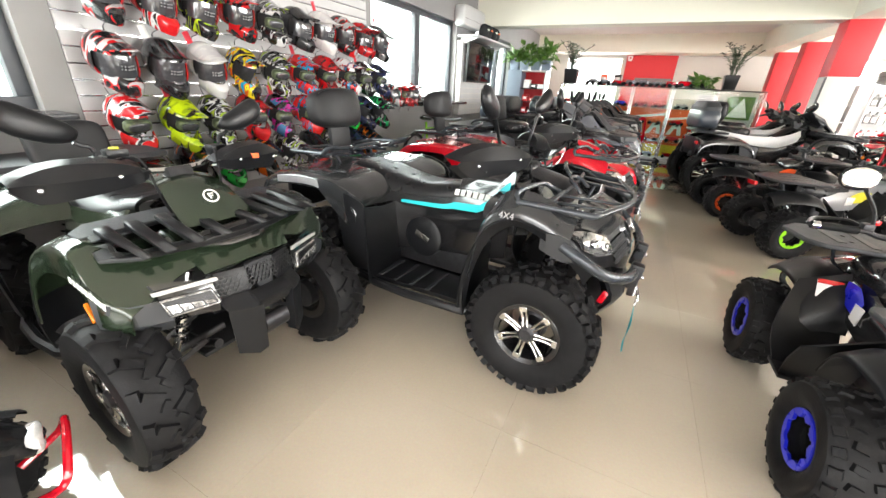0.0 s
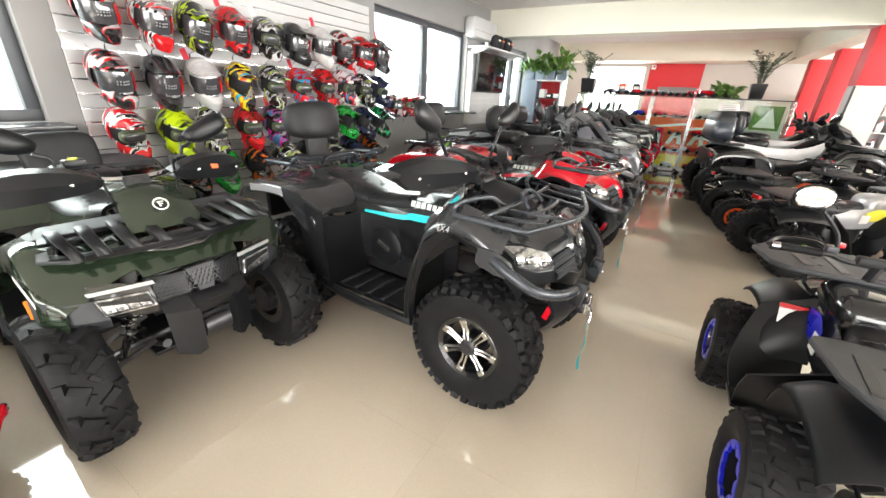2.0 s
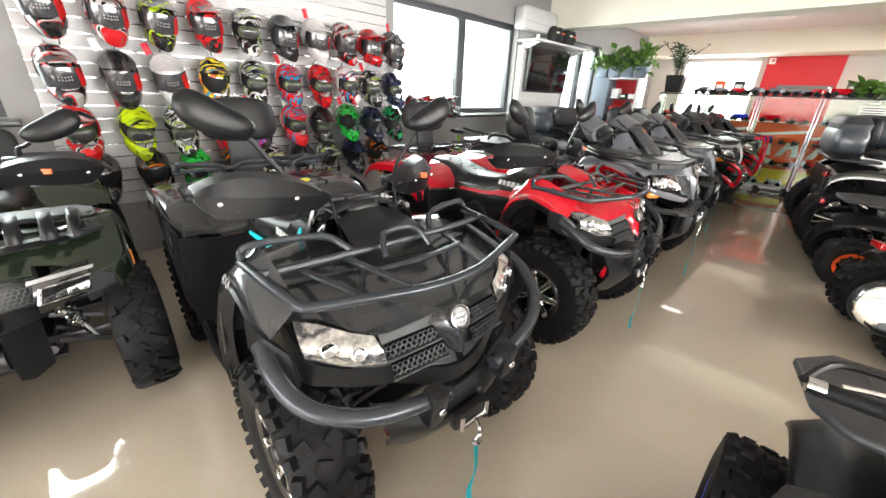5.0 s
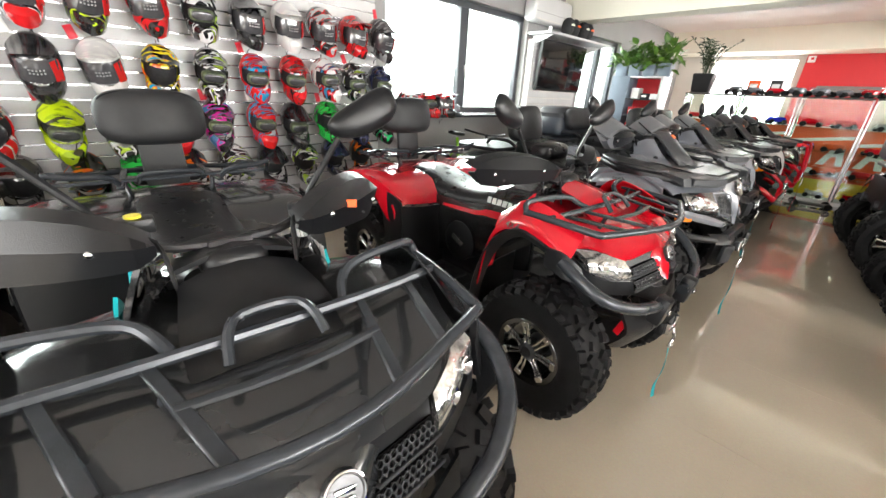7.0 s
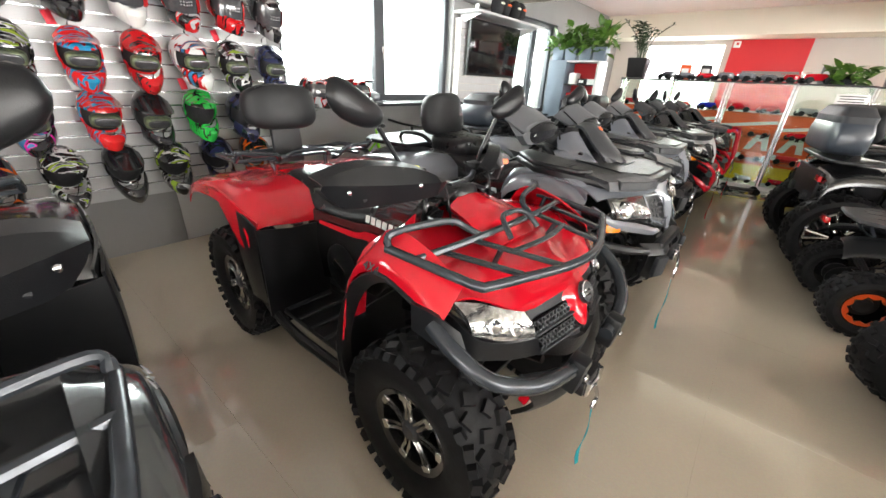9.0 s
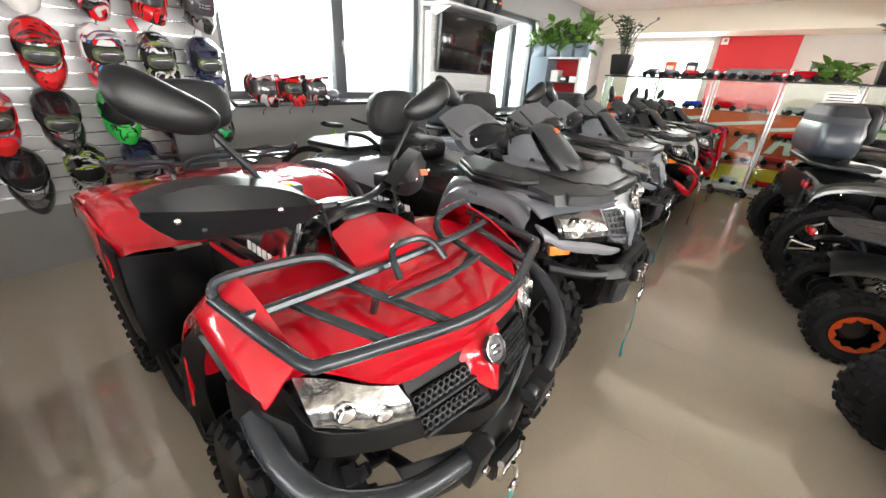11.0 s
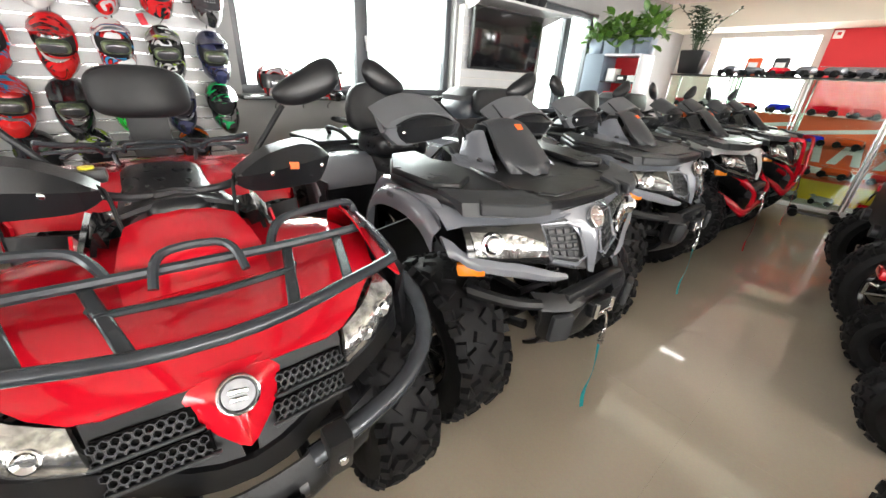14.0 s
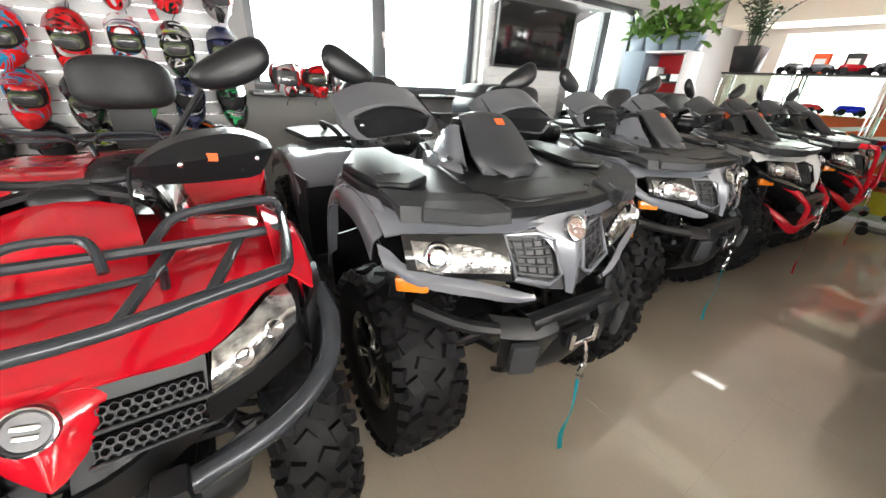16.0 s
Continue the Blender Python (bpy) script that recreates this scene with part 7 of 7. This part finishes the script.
for y in (-0.8, 0.8):
    part("bracket", prism([(-0.2, 0), (0.15, 0), (-0.2, -0.12)], 0.006, pose(0, y, -0.016, 90, 0, 0)), "slat", sh)
part("end_clip", rbox((0.17, -0.94, 0.03), (0.05, 0.012, 0.07), 0.003), "label_white", sh)
for i, y in enumerate((7.80, 7.98, 8.26, 8.42)):
    b = thing("balaclava", "black balaclava displayed on a form", "balaclava", pose(-2.96, y, 2.275), "balaclavas on the shelf")
    part("hood", blob((0, 0, 0.13), (0.10, 0.078, 0.13), 0.9, 18, 12), "shell_in", b)
    part("opening", blob((0.092, 0, 0.155), (0.012, 0.05, 0.016), 0.8, 14, 8), "sticker_orange" if i % 2 else "cream", b)
ac = thing("air_conditioner", "white wall mounted air conditioner", "air conditioner", pose(-3.14, 7.52, 2.575))
part("body", blob((0, 0, 0), (0.11, 0.50, 0.165), 0.25, 28, 14), "slat", ac)
part("flap", rbox((0.085, 0, -0.125), (0.06, 0.88, 0.012), 0.004, (0, 35, 0)), "wall", ac)
part("seam", rbox((0.108, 0, -0.05), (0.006, 0.94, 0.006), 0.001), "wall_grey", ac)
cl = thing("ceiling_light", "round white ceiling light", "ceiling light", pose(1.55, 7.6, H), kind="")
part("base", lathe([(0, -0.02), (0.13, -0.02), (0.14, 0.0), (0, 0.0)], 28), "slat", cl, m=pose(0, 0, 0, -90))
part("diffuser", blob((0, 0, -0.045), (0.12, 0.12, 0.035), 0.9, 22, 10), "lamp_white", cl)
st_ = thing("strip_light", "long white ceiling strip light, lit", "ceiling light", pose(-0.9, 10.4, H))
part("housing", rbox((0, 0, -0.025), (1.3, 0.16, 0.05), 0.006), "slat", st_)
part("diffuser", rbox((0, 0, -0.052), (1.24, 0.12, 0.008), 0.002), "led", st_)

# ---- plants and cabinet by the far window ----


def leaf_mesh(L, W):
    bm = bmesh.new()
    rows = [(0, 0.004), (0.25, 0.8), (0.5, 1.0), (0.75, 0.7), (1.0, 0.02)]
    prev = None
    for t, w in rows:
        d = -0.25 * t * t * L
        cur = [bm.verts.new((t * L, -w * W / 2, d + w * 0.006)), bm.verts.new((t * L, 0, d - 0.004)), bm.verts.new((t * L, w * W / 2, d + w * 0.006))]
        if prev:
            for k in range(2):
                bm.faces.new((prev[k], cur[k], cur[k + 1], prev[k + 1]))
        prev = cur
    return bm


def planter(x, y, z, w, h, material, seed, kind):
    rnd = random.Random(seed)
    p = thing("potted_plant", "bushy green pothos in a grey planter" if kind == "bush" else "tall leafy plant in a black square pot", "potted plant", pose(x, y, z), "potted plants")
    bm = prism([(-w / 2, -w / 2), (w / 2, -w / 2), (w / 2, w / 2), (-w / 2, w / 2)], h, pose(0, 0, h / 2), bev=0.008)
    for v in bm.verts:
        k = 0.82 + 0.18 * v.co.z / h
        v.co.x, v.co.y = v.co.x * k, v.co.y * k
    part("pot", bm, material, p)
    part("soil", rbox((0, 0, h - 0.01), (w * 0.88, w * 0.88, 0.03), 0.004), "shell_in", p)
    leaves = bmesh.new()
    if kind == "bush":
        for i in range(85):
            a, up = rnd.uniform(0, 6.28), rnd.uniform(-35, 80)
            b2 = leaf_mesh(rnd.uniform(0.11, 0.21), rnd.uniform(0.07, 0.12))
            rr = rnd.uniform(0.02, w * 0.95)
            bmesh.ops.transform(b2, matrix=pose(rr * math.cos(a), rr * math.sin(a), h + rnd.uniform(-0.10, 0.30) * (0.6 + 0.5 * (seed % 2)), rnd.uniform(-30, 30), -up, math.degrees(a)), verts=b2.verts[:])
            merge(leaves, b2)
        part("foliage", leaves, "leaf", p, smooth=60)
    else:
        stems = bmesh.new()
        for i in range(13):
            a, lean = rnd.uniform(0, 6.28), rnd.uniform(0.08, 0.42)
            hh = rnd.uniform(0.35, 0.62)
            pts = [(0.04 * math.cos(a), 0.04 * math.sin(a), h - 0.02), (lean * 0.4 * math.cos(a), lean * 0.4 * math.sin(a), h + hh * 0.6), (lean * math.cos(a), lean * math.sin(a), h + hh)]
            tube(pts, (0.008, 0.003), 5, 5, bm=stems)
            for q, pt in enumerate(crom(pts, 6)[3:]):
                for s in (-1, 1):
                    b2 = leaf_mesh(rnd.uniform(0.06, 0.095), rnd.uniform(0.028, 0.04))
                    bmesh.ops.transform(b2, matrix=pose(*pt, rnd.uniform(-25, 25), -rnd.uniform(10, 50), math.degrees(a) + s * rnd.uniform(45, 90)), verts=b2.verts[:])
                    merge(leaves, b2)
        part("stem", stems, "leaf_dark", p)
        part("foliage", leaves, "leaf_dark", p, smooth=60)
    return p


cb = thing("shelf_cabinet", "blue-grey cabinet with red open compartments", "cabinet", pose(-2.62, 10.25, 0))
part("side_panel", rbox((-0.32, 0, 0.93), (0.34, 0.46, 1.86), 0.006), "cab", cb)
part("side_panel", rbox((0.44, 0, 0.93), (0.03, 0.46, 1.86), 0.004), "slat", cb)
part("back_panel", rbox((0.14, 0.20, 0.93), (0.58, 0.02, 1.84), 0.002), "red_wall", cb)
part("top_panel", rbox((0.14, 0, 1.845), (0.58, 0.46, 0.03), 0.004), "slat", cb)
for z in (0.1, 0.5, 0.85, 1.15, 1.45):
    part("shelf", rbox((0.14, 0, z), (0.57, 0.42, 0.022), 0.003), "black", cb)
rb = random.Random(5)
for z in (0.511, 0.861, 1.161, 1.461):
    for k in range(3):
        bx = thing("accessory_box", "small boxed spare part on a cabinet shelf", "box", pose(-2.64 + k * 0.18, 10.2, z), "boxes in the cabinet")
        hh = rb.uniform(0.08, 0.2)
        part("carton", rbox((0, 0, hh / 2), (0.14, 0.2, hh), 0.004), rb.choice(["black", "red_wall", "grey_panel", "label_white"]), bx)
        part("label", rbox((0, -0.102, hh / 2), (0.09, 0.003, hh * 0.4), 0.001), "label_white", bx)
for i, x in enumerate((-3.0, -2.75, -2.48, -2.22)):
    planter(x, 10.2, 1.862, 0.24, 0.22, "cab", 20 + i, "bush")
planter(-1.70, 10.78, 1.625, 0.33, 0.32, "black", 31, "tall")
planter(1.72, 11.3, 1.625, 0.28, 0.30, "black", 37, "tall")

# ---- glass display counters ----


def toy_car(m, body, big=1.0):
    c = thing("model_car", "small radio controlled model car", "model car", m, "model cars on display")
    part("chassis", rbox((0, 0, 0.045 * big), (0.30 * big, 0.10 * big, 0.02 * big), 0.006), "black", c)
    part("shell", blob((0.0, 0, 0.085 * big), (0.14 * big, 0.07 * big, 0.045 * big), 0.5, 16, 8, warp=lambda x, y, z: (x, y * (1 - 0.3 * (z > 0)), z)), body, c)
    part("wing", rbox((-0.13 * big, 0, 0.135 * big), (0.05 * big, 0.15 * big, 0.006), 0.002), body, c)
    for sx in (-1, 1):
        for s in (-1, 1):
            part("wheel", lathe([(0, -0.025 * big), (0.04 * big, -0.025 * big), (0.045 * big, 0), (0.04 * big, 0.025 * big), (0, 0.025 * big)], 14), "rubber", c, m=pose(sx * 0.10 * big, s * 0.085 * big, 0.045 * big))
    return c


def display_case(x0, x1, y, banner):
    w = x1 - x0
    d = thing("display_case", "tall glass display counter with orange and yellow panels inside" if banner else "glass display counter with printed posters", "display case", pose(x0, y, 0), "glass display counters")
    part("base", rbox((w / 2, 0.22, 0.03), (w, 0.44, 0.06), 0.006), "slat", d)
    part("top", rbox((w / 2, 0.22, 1.605), (w, 0.46, 0.02), 0.004), "black", d)
    for x in (0.012, w - 0.012):
        for yy in (0.012, 0.428):
            part("corner_post", rbox((x, yy, 0.83), (0.02, 0.02, 1.53), 0.003), "groove", d)
    part("back_panel", rbox((w / 2, 0.43, 0.62), (w - 0.05, 0.006, 1.08), 0.001), "panel_orange" if banner else "slat", d)
    if banner:
        part("kick_panel", rbox((w / 2, 0.405, 0.20), (w - 0.06, 0.02, 0.27), 0.002), "panel_yellow", d)
        part("stripe", rbox((w / 2, 0.418, 0.47), (w - 0.06, 0.008, 0.09), 0.001, (0, 4, 0)), "label_white", d)
        part("stripe", rbox((w / 2, 0.418, 0.98), (w - 0.06, 0.008, 0.05), 0.001, (0, -8, 0)), "label_white", d)
        for k in range(2):
            part("letter_shape", prism([(0, 0), (0.10, 0), (0.16, 0.14), (0.22, 0.14), (0.24, 0), (0.33, 0), (0.27, 0.32), (0.16, 0.32)], 0.01, pose(0.06 + k * w * 0.48, 0.412, 0.58, 90, 0, 0)), "label_white", d, smooth=0)
            part("letter_shape", prism([(0.165, 0.19), (0.225, 0.19), (0.215, 0.26), (0.19, 0.26)], 0.012, pose(0.06 + k * w * 0.48, 0.408, 0.58, 90, 0, 0)), "black", d, smooth=0)
    else:
        part("poster", rbox((w * 0.6, 0.40, 1.25), (w * 0.6, 0.006, 0.5), 0.001), "leaf", d)
        part("poster", prism([(-0.2, -0.2), (0.2, -0.2), (0.05, 0.22)], 0.006, pose(w * 0.6, 0.39, 1.25, 90, 0, 0)), "label_white", d)
    for z in (0.42, 0.80, 1.16):
        s = part("glass_shelf", rbox((w / 2, 0.21, z), (w - 0.05, 0.38, 0.008), 0.001), "glass_green", d, smooth=0)
    for part_at, size in (((w / 2, 0.006, 0.83), (w - 0.05, 0.006, 1.52)), ((0.006, 0.22, 0.83), (0.006, 0.40, 1.52)), ((w - 0.006, 0.22, 0.83), (0.006, 0.40, 1.52))):
        g = part("pane", rbox(part_at, size, 0), "glass_green", d, smooth=0)
        g.visible_shadow = False
    return d


rc = random.Random(8)
xs = [-1.88, -1.04, -0.20, 0.64, 1.48]
for a, b in zip(xs, xs[1:]):
    display_case(a, b - 0.02, 10.55, True)
    for z in (0.062, 0.425, 0.805, 1.165):
        for k in range(2):
            toy_car(pose(a + 0.22 + 0.38 * k, 10.76, z, 0, 0, rc.uniform(-30, 30)), rc.choice(["red", "black", "orange", "silver", "blue", "red_wall"]), rc.uniform(0.8, 1.05))
display_case(1.52, 2.40, 10.95, False)
for k in range(9):
    toy_car(pose(-1.15 + 0.28 * k, 10.75, 1.616, 0, 0, rc.uniform(-60, 60)), rc.choice(["red", "red", "black", "red_wall", "grey"]), rc.uniform(0.85, 1.15))
for k, (x, c) in enumerate(((-0.93, "panel_orange"), (-0.62, "black"), (0.92, "grey_panel"))):
    bx = thing("product_box", "boxed product standing on the counter top", "box", pose(x, 10.88, 1.616), "boxes on the counter")
    part("carton", rbox((0, 0, 0.12), (0.16, 0.1, 0.24), 0.004), c, bx)
    part("print", rbox((0, -0.052, 0.13), (0.11, 0.003, 0.1), 0.001), "label_white", bx)
planter(1.15, 10.8, 1.616, 0.2, 0.06, "black", 44, "bush")
nt_ = thing("notice", "white printed notice on a small stand", "notice", pose(1.25, 10.45, 1.15))
part("card", rbox((0, 0, 0.25), (0.34, 0.008, 0.20), 0.002), "label_white", nt_)
for k in range(5):
    part("text_line", rbox((0, -0.006, 0.32 - 0.035 * k), (0.27 - 0.03 * (k % 2), 0.003, 0.012), 0), "black", nt_, smooth=0)
part("stand", tube([(0, 0.01, -1.15), (0, 0.01, 0.2)], 0.012, 8, 1), "chrome", nt_)
mt = thing("floor_model", "low model chassis lying before the counters", "model car", pose(0.42, 10.15, 0, 0, 0, 10))
part("chassis", rbox((0, 0, 0.05), (0.5, 0.16, 0.03), 0.01), "dark_steel", mt)
for sx in (-1, 1):
    for s in (-1, 1):
        part("wheel", lathe([(0, -0.03), (0.05, -0.03), (0.05, 0.03), (0, 0.03)], 14), "rubber", mt, m=pose(sx * 0.2, s * 0.11, 0.05))

# ---- shelves of oil bottles beyond the columns ----


def bottle_proto(body, cap_):
    b = thing("oil_bottle", "plastic bottle of engine oil with a printed label", "bottle", pose(0, 0, -5), "oil bottles on the shelves")
    bm = rbox((0, 0, 0.10), (0.10, 0.065, 0.20), 0.02)
    part("body", bm, body, b)
    part("shoulder", tube([(0.015, 0, 0.19), (0.02, 0, 0.235)], (0.03, 0.016), 10, 1), body, b)
    part("cap", tube([(0.02, 0, 0.232), (0.02, 0, 0.262)], 0.018, 10, 1), cap_, b)
    part("label", rbox((0, -0.034, 0.09), (0.075, 0.003, 0.10), 0.001), "label_white", b)
    return b


protos = [bottle_proto("red", "black"), bottle_proto("silver", "red_lens"), bottle_proto("label_white", "red_lens"), bottle_proto("grey_panel", "black"), bottle_proto("panel_orange", "label_white")]
first = set()
rk2 = random.Random(21)
for x0, n in ((3.25, 9), (4.65, 12)):
    L = n * 0.125
    st = thing("shelving", "white metal shelving filled with oil bottles", "shelving", pose(x0, 12.6, 0), "bottle shelves")
    for x in (0, L):
        part("upright", rbox((x, 0.15, 0.93), (0.03, 0.30, 1.86), 0.003), "slat", st)
    part("back", rbox((L / 2, 0.30, 0.93), (L, 0.01, 1.86), 0), "slat", st, smooth=0)
    for z in (0.25, 0.65, 1.05, 1.42):
        part("shelf", rbox((L / 2, 0.15, z), (L - 0.03, 0.30, 0.02), 0.003), "slat", st)
        for k in range(n - 1):
            q = rk2.randrange(5)
            m_ = pose(x0 + 0.09 + k * 0.125, 12.66, z + 0.011, 0, 0, rk2.uniform(-8, 8))
            if q in first:
                copy_thing(protos[q], m_)
            else:
                protos[q].matrix_world = m_
                first.add(q)
tp = thing("storage_case", "large grey roof case lying on the shelving", "case", pose(5.4, 12.75, 1.87))
part("shell", blob((0, 0, 0.17), (0.75, 0.25, 0.17), 0.4, 24, 12), "grey_panel", tp)
part("seam", rbox((0, 0, 0.17), (1.50, 0.505, 0.012), 0.004), "black", tp)

# ---- mountain bike under the window ----
bk = thing("mountain_bike", "lime green mountain bike leaning below the window", "bicycle", pose(-2.86, 5.55, 0, 0, 8, 90))
for x, nm in ((-0.52, "rear_wheel"), (0.54, "front_wheel")):
    w_ = part(nm, lathe([(0.29, -0.012), (0.305, -0.016), (0.305, 0.016), (0.29, 0.012)], 40, closed=True), "black", bk, m=pose(x, 0, 0.345))
    part("tyre", tube([(0.32 * math.cos(a), 0, 0.32 * math.sin(a)) for a in np.linspace(0, 2 * math.pi, 41)[:-1]], 0.024, 8, 1, True), "rubber", w_)
    for k in range(12):
        a = 2 * math.pi * k / 12
        part("spoke", tube([(0.02 * math.cos(a + 0.9), 0.02 if k % 2 else -0.02, 0.02 * math.sin(a + 0.9)), (0.295 * math.cos(a), 0, 0.295 * math.sin(a))], 0.0015, 4, 1), "chrome", w_)
    part("hub", tube([(0, -0.05, 0), (0, 0.05, 0)], 0.02, 10, 1), "dark_steel", w_)
for a, b, r in (((-0.08, 0, 0.30), (0.36, 0, 0.72), 0.022), ((-0.22, 0, 0.76), (0.36, 0, 0.82), 0.019), ((-0.08, 0, 0.30), (-0.24, 0, 0.86), 0.018), ((-0.08, 0, 0.30), (-0.52, 0.05, 0.345), 0.011), ((-0.22, 0, 0.74), (-0.52, 0.05, 0.345), 0.010)):
    part("frame_tube", tube([a, b], r, 9, 1), "bike_green", bk)
part("head_tube", tube([(0.38, 0, 0.66), (0.34, 0, 0.86)], 0.024, 10, 1), "bike_green", bk)
for s in (-1, 1):
    part("fork_leg", tube([(0.38, s * 0.06, 0.66), (0.54, s * 0.06, 0.345)], 0.015, 8, 1), "black", bk)
part("handlebar", tube([(0.26, -0.36, 0.98), (0.31, -0.12, 0.95), (0.31, 0.12, 0.95), (0.26, 0.36, 0.98)], 0.014, 8, 4), "black", bk)
part("stem", tube([(0.34, 0, 0.86), (0.31, 0, 0.95)], 0.018, 8, 1), "black", bk)
part("saddle", blob((-0.26, 0, 0.91), (0.13, 0.07, 0.03), 0.7, 16, 8), "vinyl", bk)
part("crank", lathe([(0, -0.01), (0.09, -0.01), (0.09, 0.0), (0, 0.0)], 24), "dark_steel", bk, m=pose(-0.08, -0.06, 0.30))

# ---- floor tiles ----
T = 0.80
tile_me = None
tn = 0
stray = []
for j in range(24):
    for i in range(15):
        x, y = X0 + T / 2 + i * T - 0.1, Y0 + T / 2 + j * T - 0.25
        if x - T / 2 > X1 or y - T / 2 > Y1:
            continue
        inside = x + T / 2 < X1 + 0.2 and y + T / 2 < Y1 + 0.2
        if i < 12 and -3.2 < y < 14.6:
            if tile_me is None:
                o = part("tile", rbox((0, 0, -0.005), (T - 0.0006, T - 0.0006, 0.010), 0), "floor", floor, smooth=0)
                tile_me = o.data
            else:
                o = part("tile", tile_me, None, floor)
            o.location = (x, y, 0)
        else:
            stray.append((x, y))
bm = bmesh.new()
for x, y in stray:
    rbox((x, y, -0.005), (T - 0.0025, T - 0.0025, 0.010), 0, bm=bm)
tagged(part("tiles", bm, "floor", floor, smooth=0), kind="stuff")
